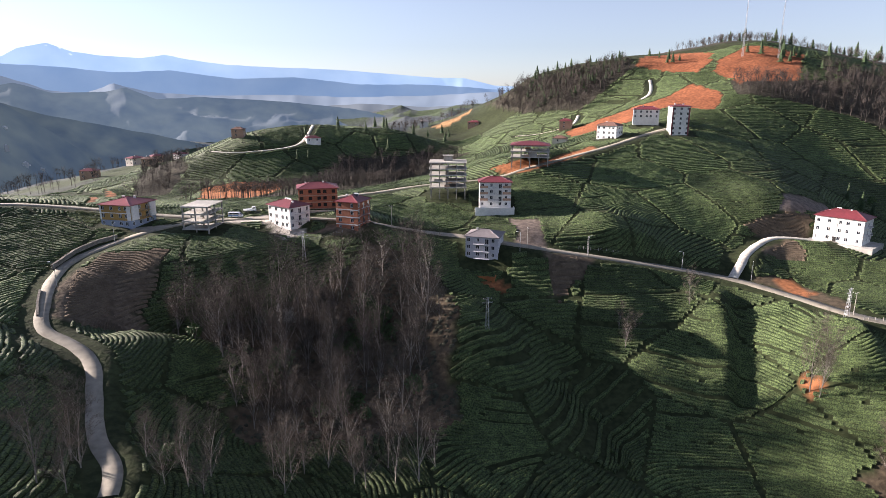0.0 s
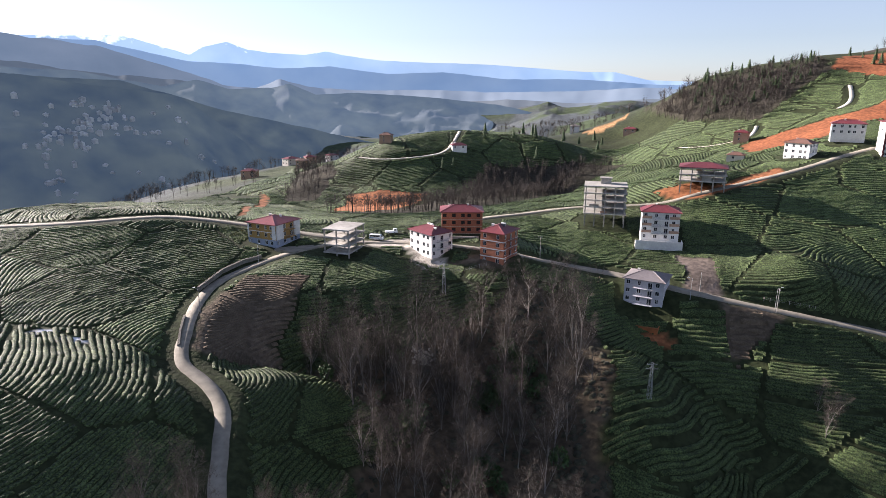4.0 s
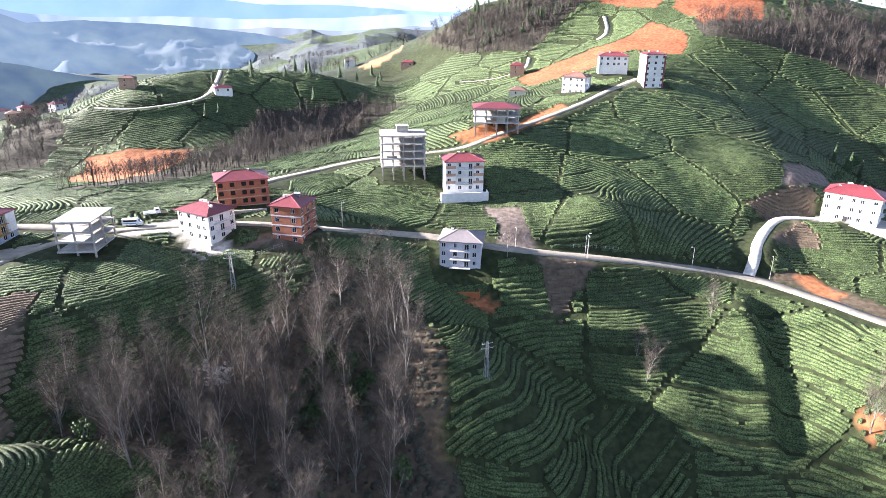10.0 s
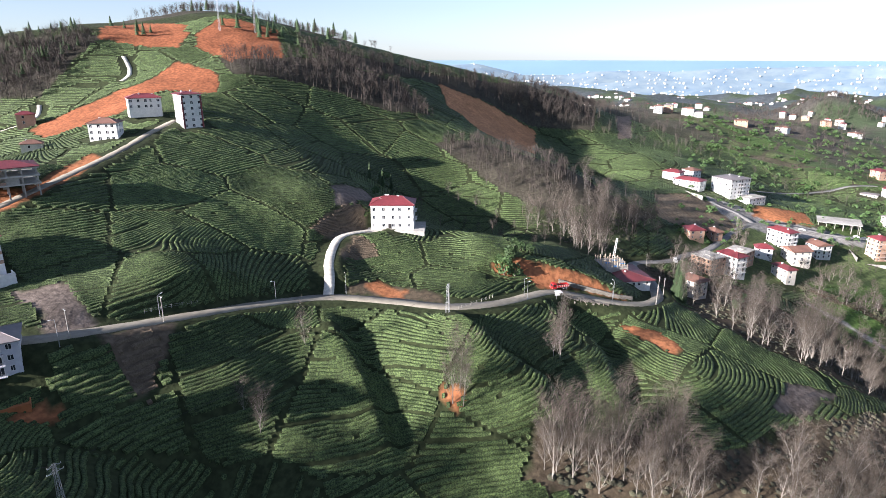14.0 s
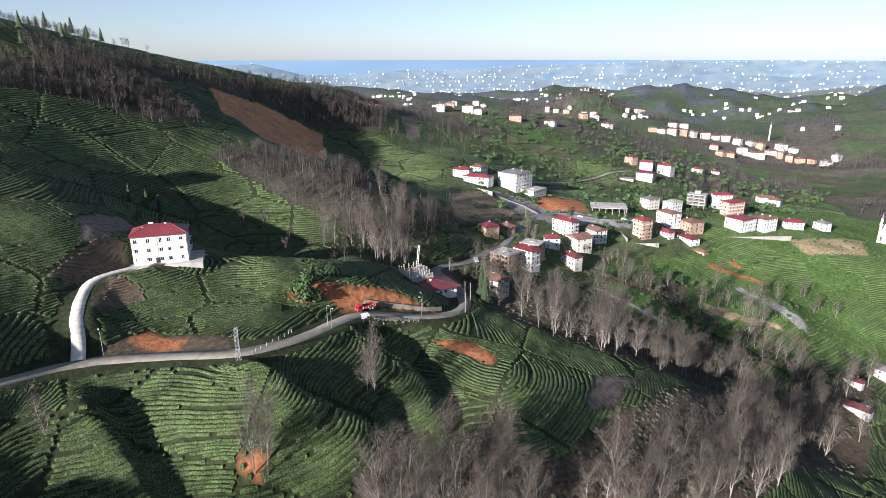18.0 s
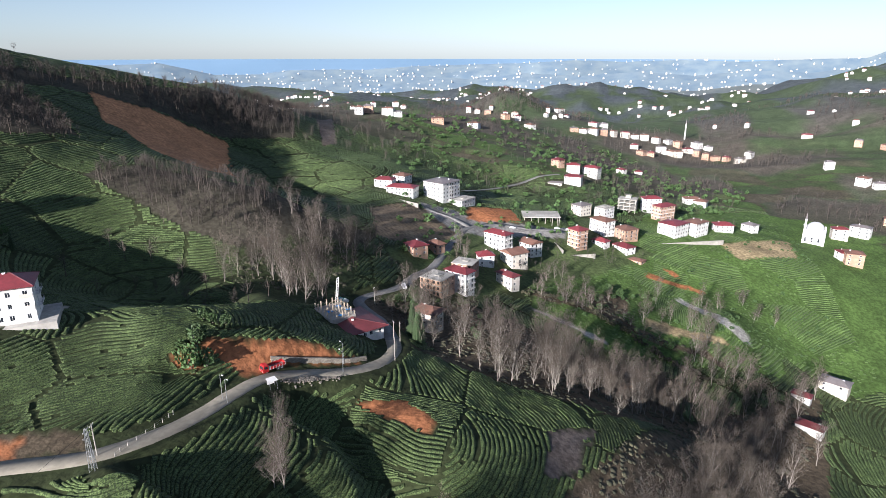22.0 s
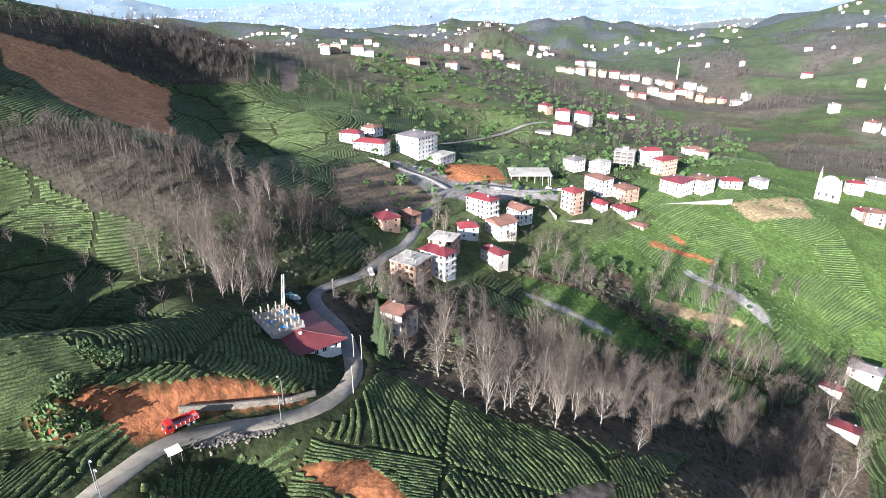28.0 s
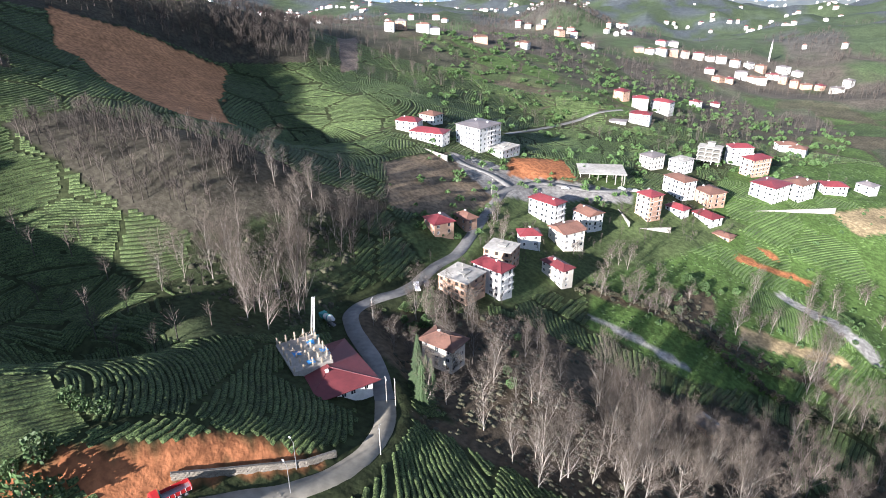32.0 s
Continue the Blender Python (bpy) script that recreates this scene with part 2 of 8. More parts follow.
# the lie of the land: roads, ridges, spurs and gullies as lines of (x, y, height)
LAND = {
    "road_west": [(-47, 45, 66.2), (-49, 52, 67), (-58, 63, 68), (-66, 78, 70.5), (-71, 88, 73), (-79, 95, 75), (-91, 102, 77), (-97, 112, 79), (-104, 129, 82), (-107, 146, 84), (-101, 164, 86), (-91, 178, 88), (-77, 191, 88.5), (-56, 195, 88.5), (-33, 194, 88.7)],
    "road_main": [(-10, 186, 88.7), (9, 197, 82.5), (28, 195, 80.5), (50, 184, 79.3), (80, 182, 75), (107, 181, 71), (133, 175, 67.4), (148, 157, 66), (159, 140, 65), (178, 131, 63), (206, 127, 60), (218, 119, 56.5), (227, 110, 53.5), (237, 104, 51), (247, 102, 49), (258, 103, 47.3), (267, 107, 46.2)],
    "road_far_west": [(-160, 180, 97), (-143, 190, 95), (-175, 167, 97), (-195, 158, 96)],
    "fields_west": [(-161, 159, 94), (-149, 123, 89), (-122, 112, 84), (-101, 105, 80), (-126, 97, 85), (-115, 80, 85.5), (-98, 82, 82.5), (-82, 89, 77), (-87, 62, 79), (-83, 48, 79), (-69, 59, 69.5), (-137, 100, 88), (-212, 191, 97)],
    "spur": [(-72, 107, 72), (-58, 112, 68), (-45, 111, 62), (-29, 115, 54), (-59, 94, 66), (-59, 82, 63), (-43, 87, 54), (-92, 137, 82), (-84, 120, 74), (-74, 126, 72), (-79, 148, 82), (-60, 133, 63), (-44, 135, 60), (-54, 144, 83), (-81, 156, 85)],
    "gully": [(-53, 139, 75), (-65, 131, 76), (-19, 169, 83), (-28, 167, 77), (-28, 158, 71), (-33, 131, 60), (-11, 141, 57), (-8, 111, 49), (5, 130, 55), (13, 109, 46), (-64, 156, 82), (32, 133, 68), (28, 178, 72), (40, 176, 72)],
    "slope_east": [(37, 162, 66), (64, 164, 64), (83, 151, 58), (61, 144, 54), (42, 134, 56), (108, 153, 59), (110, 130, 47), (98, 122, 43), (126, 133, 59), (117, 113, 45), (136, 99, 46), (149, 119, 62), (176, 113, 57), (140, 92, 44), (175, 93, 46), (206, 105, 46), (216, 91, 48.5), (133, 112, 51), (151, 122, 65)],
    "hill": [(190, 194, 76), (204, 190, 75), (65, 192, 80), (96, 192, 86), (140, 184, 71), (160, 206, 77), (106, 204, 83), (122, 212, 82.5), (130, 262, 99), (95, 257, 97), (160, 223, 87), (157, 261, 96), (178, 225, 91), (197, 222, 84), (55, 219, 84), (161, 321, 115), (120, 304, 109), (78, 270, 104), (52, 260, 97), (33, 259, 92), (11, 259, 91), (-6, 258, 89), (196, 208, 75), (211, 199, 74), (195, 176, 70), (196, 163, 68), (194, 149, 66), (158, 188, 71), (36, 235, 86), (8, 230, 86)],
    "hill_back": [(261, 313, 97), (316, 317, 101), (275, 211, 56), (236, 167, 72), (285, 168, 56), (191, 449, 141), (210, 407, 138), (245, 387, 138), (115, 423, 111), (68, 453, 100), (31, 487, 95), (-2, 408, 76), (249, 227, 60), (205, 269, 97), (216, 173, 72)],
    "ridge": [(302, 498, 181), (345, 490, 174), (335, 610, 189), (262, 600, 176), (430, 590, 160), (241, 520, 172), (191, 514, 168), (112, 557, 153), (52, 606, 120), (15, 658, 100), (352, 449, 163), (378, 423, 150), (441, 417, 139), (506, 403, 128), (572, 379, 114), (634, 353, 96), (438, 388, 124), (432, 266, 67), (706, 343, 81), (539, 342, 74)],
    "hill_north": [(-83, 467, 113), (-138, 444, 106), (-8, 465, 105), (-145, 399, 95), (-159, 350, 72), (-199, 330, 75), (-264, 309, 74), (-103, 339, 76), (-42, 402, 80), (-6, 435, 86), (55, 542, 104), (36, 634, 109), (-375, 501, 50), (-206, 461, 79), (-275, 516, 72)],
    "east": [(222, 79, 47), (200, 74, 48), (234, 43, 39), (250, 48, 36), (263, 19, 29), (228, 98, 50), (300, 105, 34), (333, 110, 36), (364, 132, 41), (449, 120, 37), (419, 56, 21), (368, 15, 8), (428, -47, 2), (446, -32, 1), (407, -47, -3), (402, -88, -22), (540, -14, 19), (597, -134, 4), (342, 218, 82), (298, 160, 50), (324, 185, 62), (193, 177, 72), (542, 232, 63), (653, 119, 26), (693, 104, 38), (497, 85, 33), (460, 170, 52), (475, 110, 34)],
    "valley": [(455, 259, 51), (635, 276, 63), (892, 303, 77), (1019, 205, 53), (1135, 37, 21), (1174, -137, 1), (833, -35, -1), (816, -149, -1), (2434, 107, 44), (1918, -229, -0), (1883, -416, 43), (541, -94, 10), (1289, 371, 45), (1915, 303, -9), (397, 3, 5), (434, -78, -12), (321, 30, 8), (332, -10, -8), (324, -59, -22), (306, 70, 32), (301, 88, 37)],
    "sites": [(23, 242, 90), (23, 254, 92), (67, 266, 103), (60, 276, 104), (76, 275, 104)],
    "under_flight": [(0, 0, 40), (60, 40, 35), (120, 20, 18), (180, 0, 10), (60, -60, 15), (-40, 0, 55), (-100, 0, 70), (0, 80, 48), (60, 90, 38), (120, 60, 30), (250, -60, -15), (150, -150, -30), (0, -160, 10), (-160, -100, 80), (400, -200, -30), (-150, 60, 97)],
    "far_west": [(-330, 180, 75), (-420, 300, 20), (-600, 550, -30), (-350, -100, 60), (-700, 900, -60), (-1000, 700, -60), (-450, 1100, -60), (-150, 800, 30), (-900, 300, 0), (-1500, 1500, 0), (-500, 2000, 0), (400, 900, 110), (300, 700, 130), (800, 900, 100), (0, 1300, 90)],
    "far_east": [(900, -500, 40), (1300, -700, 120), (1800, -900, 170), (700, -350, 10), (2400, -1300, 200), (1000, 600, 60), (1500, 900, 40), (2500, 900, 20), (2500, -400, 10), (3500, 0, 60), (3500, 1300, 40), (3400, -1300, 70), (700, 550, 90), (4600, 800, 55), (4600, -1200, 60), (4200, 2200, 80)],
    "far_round": [(-4600, 3000, 300), (-3000, 3000, 180), (-1500, 4500, 260), (1500, 4500, 110), (3200, 3300, 90), (-4600, 0, 300), (-4600, -4600, 200), (0, -4600, 100), (4600, -4600, 100), (0, -1200, 60), (-1500, -1500, 150), (1500, -2500, 120), (-1500, 2800, 170), (500, 3000, 120)],
}

def spread(name):
    return [p for p in LAND[name]]


KNOTS = np.array([p for line in LAND.values() for p in line], float)
# one knot a place: near twins are thinned out
_keep = []
for _i, _k in enumerate(KNOTS):
    if all(np.hypot(*(_k[:2] - KNOTS[_j][:2])) > 6 for _j in _keep):
        _keep.append(_i)
KNOTS = KNOTS[_keep]
SOFT = 18.0
_r = np.sqrt(((KNOTS[:, None, :2] - KNOTS[None, :, :2]) ** 2).sum(-1) + SOFT ** 2)
_a = np.zeros((len(KNOTS) + 1, len(KNOTS) + 1))
_a[:-1, :-1] = _r - 1.6 * np.eye(len(KNOTS))
_a[:-1, -1] = _a[-1, :-1] = 1
WEIGHTS = np.linalg.solve(_a, np.r_[KNOTS[:, 2], 0])


def polyline(points, step):
    """Points every step metres along a smooth line through the given ones."""
    p = np.array(points, float)
    fine = []
    for i in range(len(p) - 1):
        a, b, c, d = p[max(i - 1, 0)], p[i], p[i + 1], p[min(i + 2, len(p) - 1)]
        n = max(2, int(np.linalg.norm(c - b) / step))
        for s in np.arange(n) / n:
            fine.append(0.5 * (2 * b + (c - a) * s + (2 * a - 5 * b + 4 * c - d) * s ** 2 + (3 * b - a - 3 * c + d) * s ** 3))
    fine.append(p[-1])
    return np.array(fine)


ROADS = {}   # name: (centre line with heights, half width)


def hash2(ix, iy, seed):
    v = np.sin(ix * 127.1 + iy * 311.7 + seed * 74.7) * 43758.5453
    return v - np.floor(v)


def value_noise(x, y, seed=0):
    ix, iy = np.floor(x), np.floor(y)
    fx, fy = x - ix, y - iy
    fx, fy = fx * fx * (3 - 2 * fx), fy * fy * (3 - 2 * fy)
    a, b = hash2(ix, iy, seed), hash2(ix + 1, iy, seed)
    c, d = hash2(ix, iy + 1, seed), hash2(ix + 1, iy + 1, seed)
    return (a + (b - a) * fx) * (1 - fy) + (c + (d - c) * fx) * fy - 0.5


BANKS = [([(124, 157), (122, 151), (118, 138), (115, 130), (111, 122)], -7.0), ([(156, 130), (154, 112), (159, 102), (160, 96), (152, 91)], -7.0),
         ([(198, 116), (200, 103), (188, 89), (180, 83)], -7.0),
         ([(-71, 114), (-64, 119), (-54, 123), (-45, 122), (-29, 119)], -5.0), ([(-77, 143), (-63, 149), (-48, 160)], 3.0),
         ([(200, 151), (205, 148), (213, 138), (226, 125), (237, 111)], 4.0)]   # (line, drop to its right)


def base_height(x, y):
    x, y = np.asarray(x, float), np.asarray(y, float)
    shape = np.broadcast(x, y).shape
    px, py = np.broadcast_to(x, shape).ravel(), np.broadcast_to(y, shape).ravel()
    out = np.full(len(px), WEIGHTS[-1])
    for (kx, ky, _), w in zip(KNOTS, WEIGHTS[:-1]):
        out += w * np.sqrt((px - kx) ** 2 + (py - ky) ** 2 + SOFT ** 2)
    # folds of the far hills, which grow with the distance
    far = np.clip((np.hypot(px - 150, py - 150) - 550) / 900, 0, 1)
    fold = 0.5 - np.abs(value_noise(px / 330, py / 330, 3)) * 2 + 0.45 * (0.5 - np.abs(value_noise(px / 150, py / 150, 5)) * 2)
    out += far * (62 * fold + 12 * value_noise(px / 70, py / 70, 6) - 20)
    # the wooded knoll behind the village
    d2 = (px - 1320) ** 2 + (py - 223) ** 2
    w = np.exp(-d2 / 190 ** 2)
    out = out * (1 - w) + (28 + 52 * np.exp(-d2 / 85 ** 2)) * w
    # far off, the land sinks below the backdrop
    out -= np.clip((np.hypot(px, py) - 2400) / 1500, 0, 1) * 320
    # terrace banks: the tea stands high on one side and falls steeply on the other
    for line, drop in BANKS:
        best, side = np.full(len(px), 1e9), np.zeros(len(px))
        for k, ((ax, ay), (bx, by)) in enumerate(zip(line, line[1:])):
            ex, ey = bx - ax, by - ay
            s = ((px - ax) * ex + (py - ay) * ey) / (ex * ex + ey * ey)
            c = np.clip(s, 0, 1)
            d = np.hypot(px - ax - c * ex, py - ay - c * ey)
            beyond = np.maximum(np.abs(s - c) * math.hypot(ex, ey), 0) if k in (0, len(line) - 2) else 0 * d
            near = d < best
            cross = ex * (py - ay) - ey * (px - ax)
            side[near] = (np.sign(cross) * d * np.exp(-(beyond / 7) ** 2) + 1e-9)[near]
            best[near] = d[near]
        out += 0.5 * drop * np.tanh(side / 2.2) * np.exp(-(best / 15) ** 2) * np.where(np.abs(side) > best * 0.98, 1.0, np.abs(side) / (best + 1e-6))
    # the shaded hollow behind the villa's knoll, and the knoll's crest
    out += 3.0 * np.exp(-((px - 212) ** 2 + (py - 168) ** 2) / 13 ** 2) - 5.0 * np.exp(-((px - 238) ** 2 + (py - 182) ** 2) / 20 ** 2)
    for hx, hy in ((242, 188), (250, 170)):
        out -= 9.0 * np.exp(-((px - hx) ** 2 + (py - hy) ** 2) / 11.5 ** 2)
    # the creek below the grey house, and the rounded lobes of tea on its sunny side
    for hx, hy, deep, wide in ((36, 172, -1.5, 8), (43, 160, -2.5, 8), (50, 148, -3, 8), (58, 139, -3.5, 8), (64, 126, -4, 9), (70, 112, -4, 10), (84, 152, 3, 13), (90, 136, 3, 12), (92, 118, 3, 12)):
        out += deep * np.exp(-((px - hx) ** 2 + (py - hy) ** 2) / wide ** 2)
    out += 1.6 * value_noise(px / 23, py / 23, 1) + 0.7 * value_noise(px / 8, py / 8, 2)
    return out.reshape(shape)


def road_blend(x, y, z):
    """The ground levelled along the roads."""
    x, y, z = np.asarray(x, float).copy(), np.asarray(y, float).copy(), np.asarray(z, float).copy()
    flat_x, flat_y, flat_z = x.ravel(), y.ravel(), z.ravel()
    for line, half in ROADS.values():
        lo, hi = line[:, :2].min(0) - 25, line[:, :2].max(0) + 25
        near = np.where((flat_x > lo[0]) & (flat_x < hi[0]) & (flat_y > lo[1]) & (flat_y < hi[1]))[0]
        best, level = np.full(len(near), 1e9), np.zeros(len(near))
        qx, qy = flat_x[near], flat_y[near]
        for px, py, pz in line:
            d = (qx - px) ** 2 + (qy - py) ** 2
            closer = d < best
            best[closer], level[closer] = d[closer], pz
        d = np.sqrt(best)
        w = 1 - np.clip((d - half - 1.2) / 7.0, 0, 1)
        w = w * w * (3 - 2 * w)
        flat_z[near] = flat_z[near] * (1 - w) + (level - 0.12) * w
    return flat_z.reshape(z.shape)


def height(x, y):
    return road_blend(x, y, base_height(x, y))


def add_road(name, points, half):
    line = polyline([(p[0], p[1], p[2]) for p in points], 1.5)
    for _ in range(6):
        line[1:-1] = (line[:-2] + 2 * line[1:-1] + line[2:]) / 4
    ROADS[name] = (line, half)


add_road("track_north", [(-83, 469, 112.5), (-83, 443, 106.3), (-86, 427, 101.0), (-96, 414, 98.4), (-125, 401, 96.4), (-147, 406, 96.7)], 1.2)
add_road("track_hill", [(196, 465, 149.2), (192, 449, 142.1), (186, 438, 136.9), (179, 435, 134.0)], 1.3)
add_road("track_slope", [(133, 443, 121.3), (126, 428, 115.8), (114, 426, 111.4), (99, 434, 107.3), (84, 447, 104.9)], 1.2)
add_road("road_hill", [(-35, 233, 90.2), (-30, 244, 89.5), (-12, 261, 89.1), (10, 269, 91.3), (46, 261, 96.1), (64, 264, 100.7), (86, 277, 104.4), (116, 297, 109.2), (143, 319, 114.1), (164, 336, 117.1)], 2.0)
add_road("drive", [(134, 176, 67.6), (139, 181, 71.1), (147, 191, 73.9), (159, 202, 76.0), (169, 207, 76.7), (183, 206, 75.8)], 1.8)
add_road("road_upper", [(466, 118, 36.3), (473, 131, 39.9), (473, 148, 44.8), (478, 157, 47.5)], 2.2)
add_road("road_village", [(560, 143, 40.2), (625, 128, 29.4), (663, 107, 28.2), (679, 91, 32.7), (697, 73, 32.4)], 2.2)
add_road("road_far_west", [(-84, 196.5, 88.9), (-94, 197.5, 89.2), (-107, 198, 90.2), (-122, 197, 92.0), (-137, 193.5, 94.1), (-152, 186.5, 96.4), (-161, 178, 97.2), (-177, 165, 97.3), (-195, 159, 96.7), (-225, 153, 95.5)], 2.3)
add_road("road_west", LAND["road_west"] + LAND["road_main"][:1], 1.8)
add_road("road_main", LAND["road_main"], 2.6)
add_road("road_east", LAND["road_main"][-1:] + [(283, 117, 45.2), (297, 130, 43.5), (310, 138, 42), (323, 136, 40.2), (336, 128, 39.2), (359, 124, 38.8), (374, 120, 37.8), (399, 120, 37.6), (442, 120, 37.2), (462, 118, 36.6), (484, 104, 34.2), (491, 75, 30.6), (508, 54, 27.0)], 2.6)

# ---- the ground: one sheet from the slopes to the horizon ----
def stretch(lo, hi, step, end_lo, end_hi, grow=1.075):
    mid = list(np.arange(lo, hi, step))
    up, d = [], step
    while (up[-1] if up else mid[-1]) < end_hi:
        d = min(d * grow, 60)
        up.append((up[-1] if up else mid[-1]) + d)
    down, d = [], step
    while (down[-1] if down else mid[0]) > end_lo:
        d = min(d * grow, 60)
        down.append((down[-1] if down else mid[0]) - d)
    return np.array(down[::-1] + mid + up)


def inside(x, y, poly):
    """Whether points lie in a polygon of the plan."""
    hit = np.zeros(np.shape(x), bool)
    for (ax, ay), (bx, by) in zip(poly, poly[1:] + poly[:1]):
        cross = ((ay > y) != (by > y)) & (x < (bx - ax) * (y - ay) / (by - ay + 1e-9) + ax)
        hit ^= cross
    return hit


# land cover: name: colour of the bare ground there, with haze mixed into the far hills' grey
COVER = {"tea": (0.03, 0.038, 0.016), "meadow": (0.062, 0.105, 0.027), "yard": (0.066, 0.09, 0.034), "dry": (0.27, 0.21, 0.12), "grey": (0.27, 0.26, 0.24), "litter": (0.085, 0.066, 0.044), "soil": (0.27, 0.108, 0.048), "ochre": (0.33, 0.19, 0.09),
         "brown": (0.11, 0.085, 0.06), "far_wood": (0.052, 0.047, 0.035), "scrub": (0.045, 0.058, 0.026), "hazed_far_hill": (0.068, 0.08, 0.086), "east_wood": (0.085, 0.075, 0.06), "plough": (0.15, 0.12, 0.1), "bracken": (0.15, 0.115, 0.078), "tar": (0.2, 0.192, 0.18), "clay": (0.42, 0.2, 0.095), "rust": (0.25, 0.09, 0.042), "pale": (0.45, 0.41, 0.35), "snow": (0.75, 0.78, 0.82)}
PLOTS = []      # (cover, polygon) painted in order


def plot(cover, *poly):
    PLOTS.append((cover, [tuple(p) for p in poly]))


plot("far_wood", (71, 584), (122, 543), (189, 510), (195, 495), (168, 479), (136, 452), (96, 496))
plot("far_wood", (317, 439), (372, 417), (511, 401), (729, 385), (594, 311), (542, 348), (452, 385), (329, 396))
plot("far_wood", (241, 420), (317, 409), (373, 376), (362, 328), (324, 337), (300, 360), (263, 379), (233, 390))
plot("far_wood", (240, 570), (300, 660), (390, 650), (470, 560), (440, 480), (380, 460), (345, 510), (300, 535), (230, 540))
plot("rust", (202, 512), (253, 476), (231, 454), (192, 494))
plot("rust", (270, 478), (285, 476), (315, 453), (289, 412), (249, 421), (240, 448))
plot("rust", (115, 412), (160, 418), (211, 416), (221, 386), (207, 369), (184, 398), (149, 373), (112, 377))
plot("clay", (441, 391), (456, 381), (536, 347), (478, 308), (432, 312), (400, 345))
plot("ochre", (14, 586), (60, 600), (54, 585), (24, 567))
plot("soil", (56, 274), (72, 273), (109, 304), (110, 293), (73, 262), (60, 256), (45, 273))
plot("plough", (184, 233), (212, 242), (208, 229), (185, 219), (174, 219))
plot("brown", (153, 214), (189, 219), (181, 204), (162, 207))
plot("brown", (151, 192), (172, 204), (173, 193), (168, 187))
plot("plough", (49, 214), (62, 212), (61, 186), (50, 187))
plot("brown", (60, 181), (79, 179), (63, 163), (60, 161))
plot("litter", (142, 175), (151, 177), (161, 161), (164, 147), (160, 143), (152, 155), (140, 173))
plot("soil", (151, 175), (157, 173), (158, 160), (153, 156), (148, 164), (148, 170))
plot("soil", (199, 151), (207, 149), (216, 139), (224, 131), (231, 123), (239, 109), (241, 106), (238, 110), (228, 119), (219, 126), (211, 129), (206, 134), (208, 142), (198, 145))
plot("soil", (130, 118), (134, 115), (134, 110), (128, 113))
plot("litter", (-10, 175), (6, 172), (23, 144), (20, 129), (-14, 148))
plot("litter", (126, 86), (143, 92), (164, 72), (178, 52), (196, 36), (225, 14), (258, -8), (240, -24), (198, 0), (150, 42))
plot("meadow", (500, 20), (600, -10), (690, -110), (660, -200), (450, -190), (400, -110), (440, -20))
plot("meadow", (469, 68), (527, -56), (530, -117), (426, -97), (402, -43), (364, 9), (383, 64))
plot("meadow", (441, 71), (512, -22), (545, -112), (393, -70), (377, -29), (355, 22), (358, 62))
plot("yard", (374, 148), (466, 119), (510, 51), (507, -12), (431, 41), (385, 76), (347, 92), (357, 127))
plot("soil", (467, 0), (474, -5), (469, -39), (465, -36))
plot("soil", (486, -13), (489, -17), (483, -25), (478, -23))
plot("grey", (447, -17), (452, -21), (416, -58), (407, -54))
plot("litter", (412, 38), (427, 11), (407, 11), (391, 28))
plot("dry", (406, 0), (408, -22), (406, -44), (401, -42), (397, -14), (394, 2))
plot("litter", (391, 66), (397, 19), (391, 6), (388, -12), (390, -31), (386, -42), (381, -38), (385, -28), (381, -9), (383, 9), (388, 21), (384, 65))
plot("grey", (369, 63), (367, 42), (363, 22), (360, 23), (363, 43), (366, 63))
plot("plough", (232, 44), (245, 28), (228, 34), (216, 34), (209, 43))
plot("soil", (218, 102), (225, 88), (213, 75), (208, 76), (213, 88))
plot("litter", (265, 99), (295, 57), (332, 17), (327, -15), (391, -89), (298, -67), (179, 46), (200, 41), (297, -7), (260, 22), (258, 73))
plot("bracken", (433, 179), (481, 160), (463, 131), (445, 120), (399, 136), (385, 155))
plot("tar", (484, 160), (490, 136), (489, 110), (505, 55), (490, 54), (473, 83), (445, 119), (462, 145))
plot("dry", (543, -59), (591, -120), (544, -113), (521, -69))
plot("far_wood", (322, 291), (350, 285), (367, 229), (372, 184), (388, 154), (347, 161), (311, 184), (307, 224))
plot("scrub", (307, 196), (352, 173), (355, 155), (322, 144), (275, 145), (254, 158), (267, 175))
plot("litter", (310, 139), (323, 119), (342, 90), (341, 38), (357, -14), (324, -9), (262, 59), (272, 90), (291, 125))
plot("clay", (424, 375), (444, 381), (492, 327), (417, 253), (390, 256), (395, 314))
plot("plough", (690, 336), (730, 336), (624, 283), (601, 288))
plot("soil", (508, 126), (532, 98), (500, 86), (482, 123))
plot("brown", (-102, 131), (-100, 151), (-78, 156), (-78, 144), (-78, 128), (-73, 122), (-82, 111), (-91, 108), (-97, 115))
plot("soil", (-138, 360), (-83, 359), (-89, 314), (-102, 283), (-132, 310))
plot("soil", (-205, 361), (-193, 350), (-133, 212), (-133, 203))
plot("litter", (-70, 126), (-45, 140), (-28, 155), (-5, 170), (13, 172), (24, 144), (19, 121), (23, 104), (-36, 84), (-42, 94), (-28, 111), (-47, 115))
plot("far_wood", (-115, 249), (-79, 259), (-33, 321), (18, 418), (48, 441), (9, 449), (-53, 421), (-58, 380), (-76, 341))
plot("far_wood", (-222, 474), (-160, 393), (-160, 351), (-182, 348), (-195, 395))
plot("pale", (-64, 199), (-55, 202), (-36, 181), (-41, 177), (-53, 190), (-69, 189))
plot("brown", (-37, 180), (-17, 176), (-10, 181), (-23, 184))
plot("snow", (-128, 90), (-127, 96), (-124, 96), (-125, 90))
